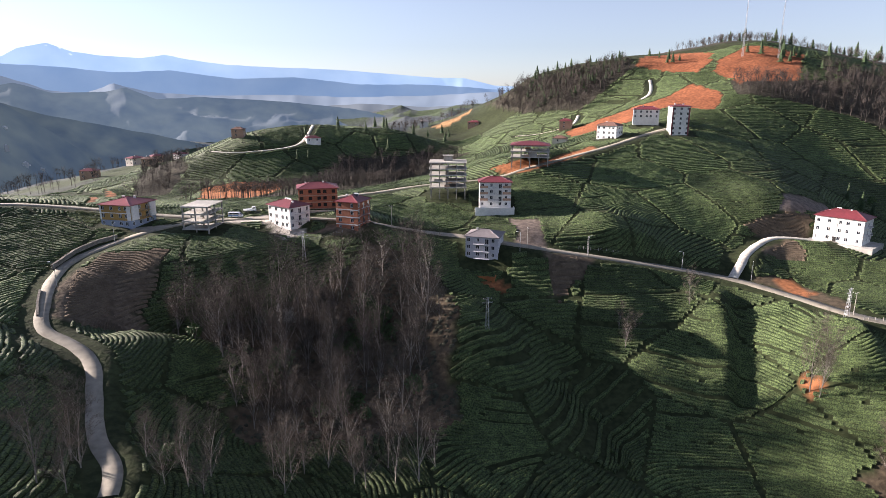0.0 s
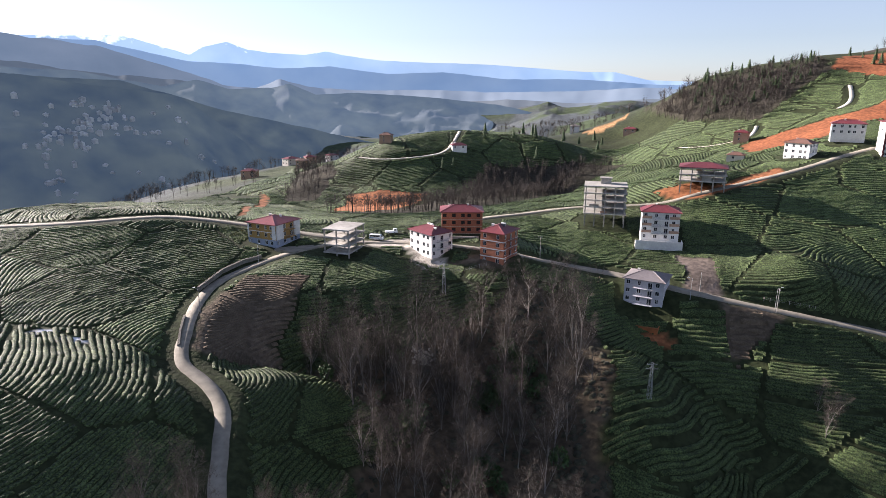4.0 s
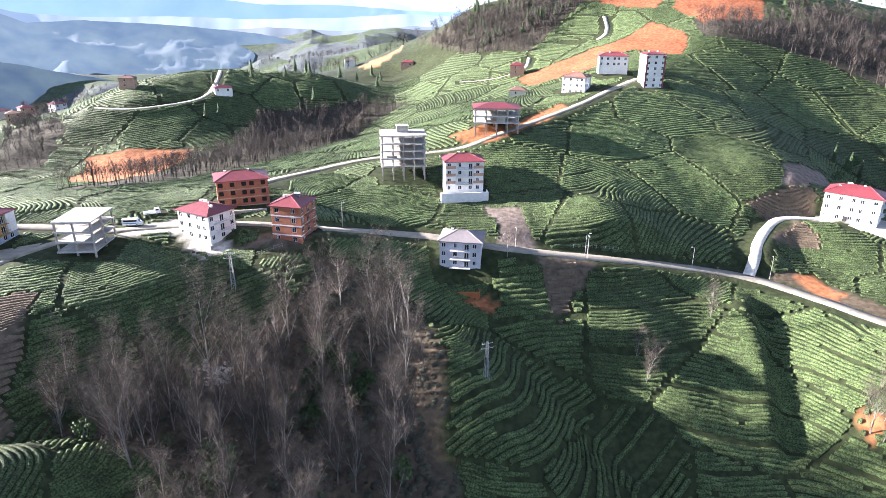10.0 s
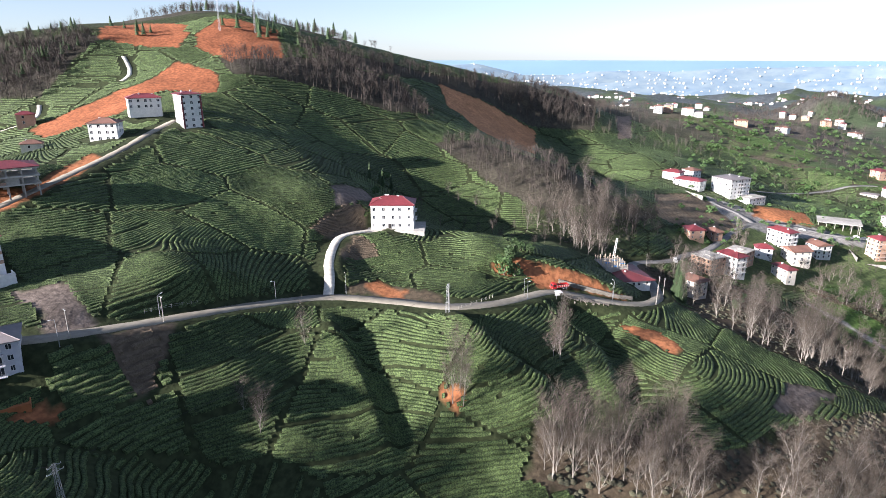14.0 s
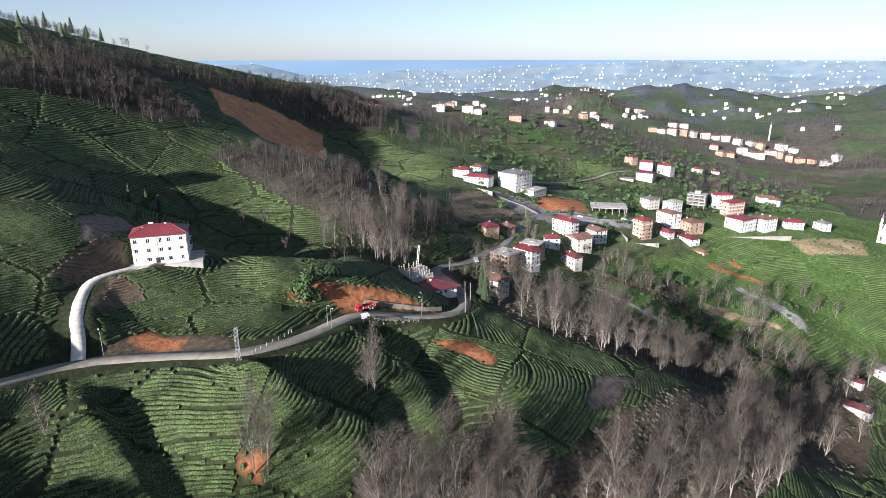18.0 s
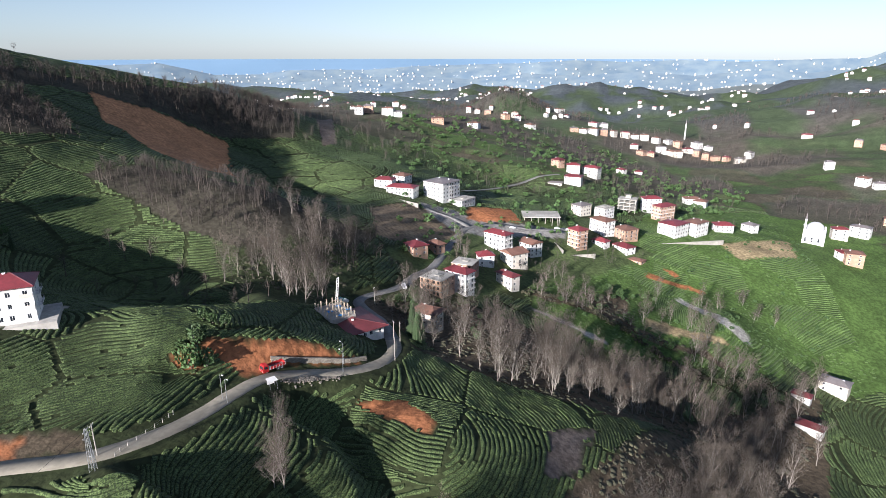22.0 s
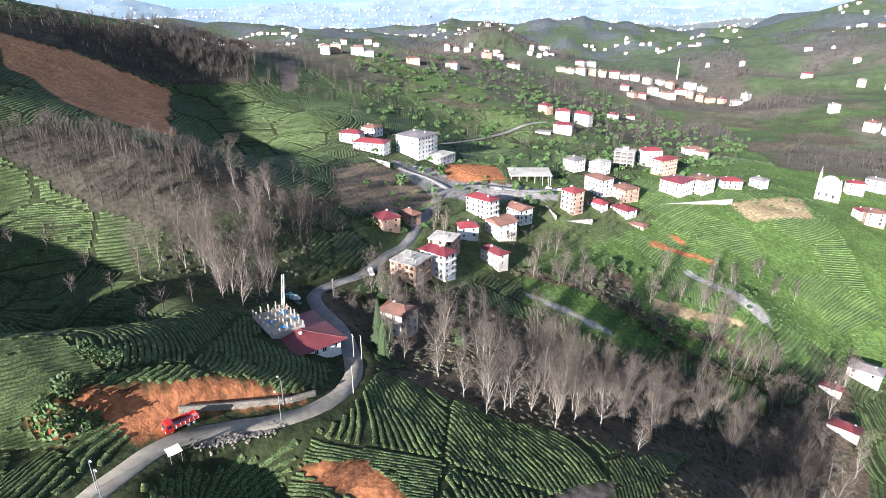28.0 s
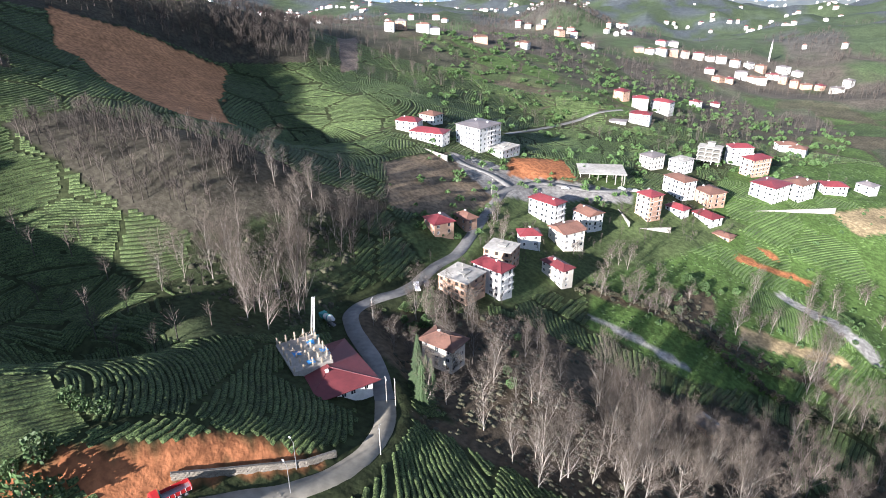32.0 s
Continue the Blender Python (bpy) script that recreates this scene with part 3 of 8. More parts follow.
plot("snow", (-125, 97), (-116, 96), (-110, 93), (-123, 96))
plot("snow", (-132, 97), (-131, 98), (-129, 97), (-130, 95))
plot("pale", (178, 207), (215, 201), (213, 197), (179, 202))
plot("rust", (251, 467), (288, 494), (322, 464), (288, 414), (246, 410), (241, 438))
plot("rust", (212, 525), (242, 529), (260, 493), (236, 465), (211, 482), (197, 493))
plot("rust", (175, 411), (218, 434), (226, 400), (219, 383), (195, 393), (176, 394))
plot("soil", (30, 169), (43, 171), (44, 167), (37, 166))

gx = stretch(-240, 860, 2.5, -3900, 3900)
gy = stretch(-130, 505, 2.5, -3900, 3900)
GX, GY = np.meshgrid(gx, gy)
GZ = height(GX, GY)
rgb = np.empty(GX.shape + (3,))
rgb[:] = COVER["tea"]
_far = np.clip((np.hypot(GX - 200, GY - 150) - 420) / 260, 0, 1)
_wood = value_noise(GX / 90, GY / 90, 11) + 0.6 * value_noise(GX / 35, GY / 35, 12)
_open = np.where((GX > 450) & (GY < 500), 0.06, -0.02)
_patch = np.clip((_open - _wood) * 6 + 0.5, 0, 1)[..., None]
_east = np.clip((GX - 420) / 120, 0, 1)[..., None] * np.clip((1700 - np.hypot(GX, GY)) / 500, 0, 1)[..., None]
# distant haze is put into the far ground colour as a blue-grey tint
_farcol = (np.array(COVER["hazed_far_hill"]) * (1 - _east) + np.array(COVER["east_wood"]) * _east) * (1 - _patch) + np.array((0.058, 0.08, 0.042)) * _patch
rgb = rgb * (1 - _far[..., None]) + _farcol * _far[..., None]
_cell_x, _cell_y = np.floor(GX / 42), np.floor(GY / 42)
_near, _kind, _rim = np.full(GX.shape, 1e9), np.zeros(GX.shape), np.full(GX.shape, 1e9)
for _i in (-1, 0, 1):
    for _j in (-1, 0, 1):
        _u, _w = _cell_x + _i, _cell_y + _j
        _d = np.hypot(GX - 42 * (_u + hash2(_u, _w, 51)), GY - 42 * (_w + hash2(_u, _w, 52)))
        _rim = np.where(_d < _near, _near, np.minimum(_rim, _d))
        _kind = np.where(_d < _near, hash2(_u, _w, 53), _kind)
        _near = np.minimum(_near, _d)
_fields = np.array(((0.056, 0.088, 0.03), (0.046, 0.066, 0.026), (0.075, 0.092, 0.04), (0.062, 0.1, 0.03), (0.085, 0.075, 0.05), (0.05, 0.075, 0.03), (0.068, 0.06, 0.042)))[(_kind * 6.99).astype(int)]
_fields = np.where((_rim - _near < 3.5)[..., None], np.array((0.06, 0.055, 0.035)), _fields)
_mosaic = (np.clip((GX - 470) / 60, 0, 1) * np.clip((1250 - np.hypot(GX, GY)) / 400, 0, 1) * (_wood < 0.02))[..., None]
rgb = rgb * (1 - _mosaic) + _fields * _mosaic
_wx = GX + 3.0 * value_noise(GX / 9, GY / 9, 21)
_wy = GY + 3.0 * value_noise(GX / 9, GY / 9, 22)
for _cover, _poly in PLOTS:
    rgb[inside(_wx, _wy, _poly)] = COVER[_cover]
_k = np.arange(GX.size).reshape(GX.shape)
_quads = np.stack([_k[:-1, :-1], _k[:-1, 1:], _k[1:, 1:], _k[1:, :-1]], -1).reshape(-1, 4)
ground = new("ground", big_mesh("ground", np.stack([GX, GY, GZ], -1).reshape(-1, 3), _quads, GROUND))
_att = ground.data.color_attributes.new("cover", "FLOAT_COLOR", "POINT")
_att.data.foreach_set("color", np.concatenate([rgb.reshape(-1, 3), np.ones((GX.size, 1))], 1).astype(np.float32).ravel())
tagged(ground, "steep hillside of tea plots, brown woods and red earth", "ground", kind="structure")


def ribbon(name, line, half, material, lift, label, category="road"):
    """A road with a crown, thick edges and a worn, uneven border."""
    d = np.gradient(line[:, :2], axis=0)
    d /= np.linalg.norm(d, axis=1)[:, None]
    side = np.stack([d[:, 1], -d[:, 0]], 1)
    verts = []
    for i, p in enumerate(line):
        wob = 0.25 * math.sin(i * 0.37) + 0.2 * math.sin(i * 0.91 + 1)
        for s, dz in ((-half - 0.12, -0.5), (-half + wob * 0.5, 0.0), (0, 0.06), (half + wob * 0.4, 0.0), (half + 0.12, -0.5)):
            verts.append((p[0] + side[i, 0] * s, p[1] + side[i, 1] * s, p[2] + lift + dz))
    n = len(line)
    k = np.arange(n * 5).reshape(n, 5)
    quads = np.stack([k[:-1, :-1], k[:-1, 1:], k[1:, 1:], k[1:, :-1]], -1).reshape(-1, 4)
    return tagged(new(name, big_mesh(name, verts, quads, material)), label, category, kind="structure")


for _name, _mat, _label in (("road_west", ROAD, "pale concrete lane winding through the tea"), ("road_main", ROAD, "narrow concrete road along the slope"),
                            ("road_far_west", ROAD, "concrete lane along the far tea slope"), ("road_hill", ROAD, "concrete lane climbing the ridge"),
                            ("drive", GRAVEL, "pale gravel drive up to the villa"), ("road_east", ASPHALT, "worn grey asphalt road into the village"),
                            ("road_upper", ASPHALT, "grey village side road"), ("road_village", ASPHALT, "grey lane between village houses"),
                            ("track_north", GRAVEL, "pale farm track over the far tea hill"), ("track_hill", GRAVEL, "pale track up the hill"), ("track_slope", GRAVEL, "pale farm track on the slope")):
    ribbon(_name, *ROADS[_name], _mat, 0.1 + 0.02 * (len(_name) % 3), _label)

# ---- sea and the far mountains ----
# Far haze is put into the surface: bluish colours plus a faint emission.
def backdrop_material(name, low, high, haze_glow, grain=0.004):
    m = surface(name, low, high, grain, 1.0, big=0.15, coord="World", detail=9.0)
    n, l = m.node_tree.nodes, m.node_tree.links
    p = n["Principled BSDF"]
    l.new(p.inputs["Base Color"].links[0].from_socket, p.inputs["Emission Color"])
    p.inputs["Emission Strength"].default_value = haze_glow
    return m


SEA = surface("hazy_sea", (0.17, 0.28, 0.4), (0.19, 0.3, 0.42), 0.002, 0.5, coord="World")


def snow_on(m, low, span):
    """Snow fields above a height, torn by gullies."""
    n, l = m.node_tree.nodes, m.node_tree.links
    p = n["Principled BSDF"]
    rock = p.inputs["Base Color"].links[0].from_socket
    geo, xyz, noise, add, ramp, mix = n.new("ShaderNodeNewGeometry"), n.new("ShaderNodeSeparateXYZ"), n.new("ShaderNodeTexNoise"), n.new("ShaderNodeMath"), n.new("ShaderNodeMapRange"), n.new("ShaderNodeMix")
    noise.inputs["Scale"].default_value, noise.inputs["Detail"].default_value = 0.012, 6
    l.new(geo.outputs["Position"], xyz.inputs[0]), l.new(geo.outputs["Position"], noise.inputs["Vector"])
    add.operation = "MULTIPLY_ADD"
    add.inputs[1].default_value = 260
    l.new(noise.outputs[0], add.inputs[0]), l.new(xyz.outputs["Z"], add.inputs[2])
    ramp.inputs["From Min"].default_value, ramp.inputs["From Max"].default_value = low + 130, low + 130 + span
    l.new(add.outputs[0], ramp.inputs["Value"])
    mix.data_type = "RGBA"
    mix.inputs["B"].default_value = (0.8, 0.85, 0.92, 1)
    l.new(ramp.outputs[0], mix.inputs["Factor"]), l.new(rock, mix.inputs["A"])
    # the snow emits along with the rest of the range
    l.new(mix.outputs["Result"], p.inputs["Base Color"]), l.new(mix.outputs["Result"], p.inputs["Emission Color"])


def ridge(name, centre, radius, turn0, turn1, profile, depth, material, label, rough=0.05, seed=1, step=0.35):
    """A far range: a crest line with folded flanks, in plan an arc round the place. profile: (turn, height) pairs."""
    turns = np.arange(turn0, turn1, step)
    crest = np.interp(turns, [p[0] for p in profile], [p[1] for p in profile])
    rows = 9
    verts = []
    for j in range(rows):
        s = j / (rows - 1)
        for t, c in zip(turns, crest):
            fold = value_noise(np.array(t / 1.7), np.array(s * 3.0), seed) + 0.5 * value_noise(np.array(t / 0.6), np.array(s * 5.0), seed + 1)
            r = radius - depth * s + fold * depth * 0.12 * (0.2 + s)
            z = c * (1 - s) ** 0.8 + rough * c * float(value_noise(np.array(t / 0.9), np.array(s * 2.0), seed + 2)) - 120 * s
            a = radians(t)
            verts.append((centre[0] - math.sin(a) * r, centre[1] + math.cos(a) * r, z))
    k = np.arange(rows * len(turns)).reshape(rows, -1)
    quads = np.stack([k[:-1, :-1], k[1:, :-1], k[1:, 1:], k[:-1, 1:]], -1).reshape(-1, 4)
    return tagged(new(name, big_mesh(name, verts, quads, material)), label, "backdrop", kind="structure")


# these colours carry the blue of the haze, and every range glows a little
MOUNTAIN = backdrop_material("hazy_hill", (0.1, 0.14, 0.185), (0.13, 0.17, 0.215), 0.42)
MOUNTAIN_NEAR = backdrop_material("hazed_wooded_hill", (0.07, 0.095, 0.12), (0.1, 0.125, 0.145), 0.3)
RANGE = backdrop_material("haze_blue_range", (0.13, 0.21, 0.32), (0.16, 0.24, 0.34), 0.4)
SNOWY = backdrop_material("snowy_haze_blue_mountain", (0.2, 0.3, 0.42), (0.25, 0.35, 0.46), 0.5)
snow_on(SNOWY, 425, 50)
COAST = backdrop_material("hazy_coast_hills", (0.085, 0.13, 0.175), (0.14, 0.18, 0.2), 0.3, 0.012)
COAST_NEAR = backdrop_material("hazed_coast_hill_woods", (0.065, 0.082, 0.095), (0.105, 0.122, 0.115), 0.16, 0.02)
WEST_HILL = backdrop_material("hazed_wooded_valley_side", (0.014, 0.024, 0.037), (0.03, 0.042, 0.048), 0.85, 0.016)
WEST_FAR = backdrop_material("hazed_wooded_hills_with_fields", (0.026, 0.041, 0.06), (0.046, 0.063, 0.074), 0.95, 0.012)
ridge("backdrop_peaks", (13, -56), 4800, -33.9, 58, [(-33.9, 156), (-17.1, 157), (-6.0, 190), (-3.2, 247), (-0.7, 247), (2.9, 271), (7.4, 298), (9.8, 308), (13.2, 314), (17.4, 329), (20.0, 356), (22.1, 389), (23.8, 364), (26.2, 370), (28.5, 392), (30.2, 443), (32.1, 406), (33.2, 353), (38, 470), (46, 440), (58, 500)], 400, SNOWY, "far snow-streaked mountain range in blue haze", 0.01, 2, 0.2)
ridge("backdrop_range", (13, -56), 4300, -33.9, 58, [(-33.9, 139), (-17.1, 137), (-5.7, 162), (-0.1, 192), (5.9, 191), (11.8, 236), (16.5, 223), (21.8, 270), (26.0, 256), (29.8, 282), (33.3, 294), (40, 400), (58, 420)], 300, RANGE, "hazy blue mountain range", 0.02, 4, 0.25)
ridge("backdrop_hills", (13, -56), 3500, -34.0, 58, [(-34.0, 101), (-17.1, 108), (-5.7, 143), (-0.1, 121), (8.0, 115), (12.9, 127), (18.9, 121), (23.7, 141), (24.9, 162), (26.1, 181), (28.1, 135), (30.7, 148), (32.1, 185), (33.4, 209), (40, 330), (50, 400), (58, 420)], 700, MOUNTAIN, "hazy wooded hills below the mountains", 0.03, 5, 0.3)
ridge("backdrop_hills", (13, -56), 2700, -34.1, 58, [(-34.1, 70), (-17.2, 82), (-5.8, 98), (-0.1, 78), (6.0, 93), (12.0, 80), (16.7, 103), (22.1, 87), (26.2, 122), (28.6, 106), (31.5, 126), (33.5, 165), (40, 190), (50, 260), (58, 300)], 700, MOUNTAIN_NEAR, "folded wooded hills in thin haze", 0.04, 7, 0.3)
def valley_side(name, centre, radius, turn0, turn1, profile, depth, fall, material, label, seed, rows=36, step=0.2):
    """A far slope below a crest line, carved by spurs and gullies of several sizes."""
    turns, s = np.meshgrid(np.radians(np.arange(turn0, turn1, step)), np.linspace(0, 1, rows))
    crest = np.interp(np.degrees(turns), [p[0] for p in profile], [p[1] for p in profile])
    r = radius - depth * s
    x, y = centre[0] - np.sin(turns) * r, centre[1] + np.cos(turns) * r
    carve = sum(a * (0.5 - np.abs(value_noise(x / w + 7, y / w, seed + k)) * 2) for k, (a, w) in enumerate(((40, 300), (22, 130), (11, 60), (5, 24))))
    z = crest - fall * s ** 0.85 + carve * np.minimum(1, 0.18 + 2.2 * s)
    k = np.arange(x.size).reshape(x.shape)
    quads = np.stack([k[:-1, :-1], k[1:, :-1], k[1:, 1:], k[:-1, 1:]], -1).reshape(-1, 4)
    return tagged(new(name, big_mesh(name, np.stack([x, y, z], -1).reshape(-1, 3), quads, material)), label, "backdrop", kind="structure")


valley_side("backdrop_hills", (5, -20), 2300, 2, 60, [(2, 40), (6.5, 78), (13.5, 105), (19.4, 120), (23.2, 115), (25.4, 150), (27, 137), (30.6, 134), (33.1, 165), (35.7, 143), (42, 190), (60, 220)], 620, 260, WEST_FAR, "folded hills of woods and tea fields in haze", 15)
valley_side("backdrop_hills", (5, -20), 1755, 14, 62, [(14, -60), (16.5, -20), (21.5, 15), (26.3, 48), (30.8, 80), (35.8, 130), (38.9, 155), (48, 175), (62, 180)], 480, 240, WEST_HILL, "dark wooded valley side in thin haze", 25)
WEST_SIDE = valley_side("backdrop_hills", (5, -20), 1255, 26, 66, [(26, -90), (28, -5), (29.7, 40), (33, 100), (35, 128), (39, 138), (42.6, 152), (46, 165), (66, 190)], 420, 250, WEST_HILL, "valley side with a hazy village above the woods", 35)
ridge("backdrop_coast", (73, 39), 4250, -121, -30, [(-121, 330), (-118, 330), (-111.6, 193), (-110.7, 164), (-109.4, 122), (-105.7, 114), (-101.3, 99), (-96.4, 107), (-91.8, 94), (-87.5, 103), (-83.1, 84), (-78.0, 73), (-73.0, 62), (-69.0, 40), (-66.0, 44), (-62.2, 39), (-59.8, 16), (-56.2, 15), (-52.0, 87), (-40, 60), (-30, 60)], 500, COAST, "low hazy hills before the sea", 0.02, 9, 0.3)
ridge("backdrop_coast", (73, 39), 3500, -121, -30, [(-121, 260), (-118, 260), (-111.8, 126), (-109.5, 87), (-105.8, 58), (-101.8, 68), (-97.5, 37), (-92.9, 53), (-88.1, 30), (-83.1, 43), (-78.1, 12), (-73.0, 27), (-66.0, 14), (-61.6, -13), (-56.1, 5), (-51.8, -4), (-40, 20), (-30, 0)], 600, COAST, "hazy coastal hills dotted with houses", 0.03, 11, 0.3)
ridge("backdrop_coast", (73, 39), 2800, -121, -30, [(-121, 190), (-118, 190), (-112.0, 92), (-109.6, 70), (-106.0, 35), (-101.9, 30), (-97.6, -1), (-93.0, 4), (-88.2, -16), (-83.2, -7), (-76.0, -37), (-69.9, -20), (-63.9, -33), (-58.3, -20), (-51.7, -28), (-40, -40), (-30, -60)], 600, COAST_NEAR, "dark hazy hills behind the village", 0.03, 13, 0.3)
_arc = Shape()
for _k in range(60):
    _a, _b = radians(-20 - 2 * _k), radians(-22 - 2 * _k)
    _arc.add([(75 - math.sin(_a) * 4400, 40 + math.cos(_a) * 4400, 0), (75 - math.sin(_b) * 4400, 40 + math.cos(_b) * 4400, 0),
              (75 - math.sin(_b) * 4880, 40 + math.cos(_b) * 4880, 103), (75 - math.sin(_a) * 4880, 40 + math.cos(_a) * 4880, 103)], [(0, 1, 2, 3)])
tagged(new("sea", _arc.mesh("sea", SEA)), "pale hazy sea at the horizon", "water", kind="structure")


# ---- houses ----
WINDOW_MESHES = {}


def window_meshes(w, h, frame):
    key = (round(w, 2), round(h, 2), frame.name)
    if key not in WINDOW_MESHES:
        b, y = 0.08, 0.1
        s = lattice([-w / 2, -w / 2 + b, -0.035, 0.035, w / 2 - b, w / 2], [0, b, h - b, h], {(1, 1), (3, 1)}, y - 0.05, y + 0.03)
        pane = Shape().box(-w / 2 + b, y, b, w / 2 - b, y + 0.02, h - b)
        # the third mesh, a near-black sheet, stands in for an unlit room
        WINDOW_MESHES[key] = s.mesh("window", frame), pane.mesh("pane", GLASS), Shape().box(-w / 2, 0.5, 0, w / 2, 0.55, h).mesh("dark_sheet", NEAR_BLACK)
    return WINDOW_MESHES[key]


def lattice(xs, zs, holes, y0, y1):
    """One upright frame of bars with openings, front and back."""
    s, nx, nz = Shape(), len(xs), len(zs)
    solid = {(i, j) for i in range(nx - 1) for j in range(nz - 1)} - holes
    at = lambda i, j, k: (k * nz + j) * nx + i  # noqa: E731
    faces = []
    for i, j in sorted(solid):
        faces += [(at(i, j, 0), at(i + 1, j, 0), at(i + 1, j + 1, 0), at(i, j + 1, 0)), (at(i, j + 1, 1), at(i + 1, j + 1, 1), at(i + 1, j, 1), at(i, j, 1))]
        for (di, dj), (p, q) in {(-1, 0): ((i, j + 1), (i, j)), (1, 0): ((i + 1, j), (i + 1, j + 1)), (0, -1): ((i, j), (i + 1, j)), (0, 1): ((i + 1, j + 1), (i, j + 1))}.items():
            if (i + di, j + dj) not in solid:
                faces.append((at(*q, 0), at(*p, 0), at(*p, 1), at(*q, 1)))
    return s.add([(x, y, z) for y in (y0, y1) for z in zs for x in xs], faces)


def collar(w, d, thick, z0, z1):
    """A closed ring of one thickness round a rectangular body."""
    rings = [(w / 2 + thick, d / 2 + thick, z0), (w / 2 + thick, d / 2 + thick, z1), (w / 2, d / 2, z1), (w / 2, d / 2, z0)]
    verts = [(sx * x, sy * y, z) for x, y, z in rings for sx, sy in ((-1, -1), (1, -1), (1, 1), (-1, 1))]
    return Shape().add(verts, [(r * 4 + k, r * 4 + (k + 1) % 4, (r + 1) % 4 * 4 + (k + 1) % 4, (r + 1) % 4 * 4 + k) for r in range(4) for k in range(4)])


def plain_window(w, h):
    """Frame and glass in one mesh, for houses that stay far off."""
    key = (round(w, 2), round(h, 2), "plain")
    if key not in WINDOW_MESHES:
        s = Shape()
        s.add([(-w / 2, 0.06, 0), (w / 2, 0.06, 0), (w / 2, 0.06, h), (-w / 2, 0.06, h), (-w / 2 + 0.1, 0.1, 0.1), (w / 2 - 0.1, 0.1, 0.1), (w / 2 - 0.1, 0.1, h - 0.1), (-w / 2 + 0.1, 0.1, h - 0.1)],
              [(0, 1, 5, 4), (1, 2, 6, 5), (2, 3, 7, 6), (3, 0, 4, 7), (4, 5, 6, 7)])
        me = s.mesh("window", [FRAME, GLASS])
        me.polygons[4].material_index = 1
        WINDOW_MESHES[key] = me
    return WINDOW_MESHES[key]


def facade(shape, origin, along, length, z0, z1, holes, thick=0.22):
    """One outer wall with openings cut through and their reveals. holes: (x0, x1, z0, z1) along the wall."""
    inward = Vector((-along[1], along[0], 0))
    at = lambda x, z, y=0.0: Vector(origin) + Vector(along) * x + inward * y + Vector((0, 0, z))  # noqa: E731
    xs = sorted({0.0, length, *(round(h[0], 3) for h in holes), *(round(h[1], 3) for h in holes)})
    for a, b in zip(xs, xs[1:]):
        cuts = sorted((h[2], h[3]) for h in holes if h[0] <= (a + b) / 2 <= h[1])
        z = z0
        for lo, hi in cuts + [(z1, z1)]:
            if lo > z + 1e-4:
                shape.add([at(a, z), at(b, z), at(b, lo), at(a, lo)], [(0, 1, 2, 3)])
            z = hi
    for a, b, lo, hi in holes:
        o, i = [at(a, lo), at(b, lo), at(b, hi), at(a, hi)], [at(a, lo, thick), at(b, lo, thick), at(b, hi, thick), at(a, hi, thick)]
        shape.add(o + i, [(0, 4, 5, 1), (1, 5, 6, 2), (2, 6, 7, 3), (3, 7, 4, 0)])


def hip_roof(w, d, over, rise, gable=False):
    """A hipped roof with a thick eave, a ridge and four slopes."""
    s = Shape()
    x, y, e = w / 2 + over, d / 2 + over, 0.22
    if w >= d:
        r = x - (0.15 if gable else y * 0.92)
        a, b = (-r, 0, rise), (r, 0, rise)
    else:
        r = y - (0.15 if gable else x * 0.92)
        a, b = (0, -r, rise), (0, r, rise)
    v = [(-x, -y, 0), (x, -y, 0), (x, y, 0), (-x, y, 0), (-x, -y, e), (x, -y, e), (x, y, e), (-x, y, e), (a[0], a[1], a[2] + e), (b[0], b[1], b[2] + e)]
    f = [(3, 2, 1, 0), (0, 1, 5, 4), (1, 2, 6, 5), (2, 3, 7, 6), (3, 0, 4, 7)]
    f += [(4, 5, 9, 8), (5, 6, 9), (6, 7, 8, 9), (7, 4, 8)] if w >= d else [(4, 5, 8), (5, 6, 9, 8), (6, 7, 9), (7, 4, 8, 9)]
    s.add(v, f)
    return s


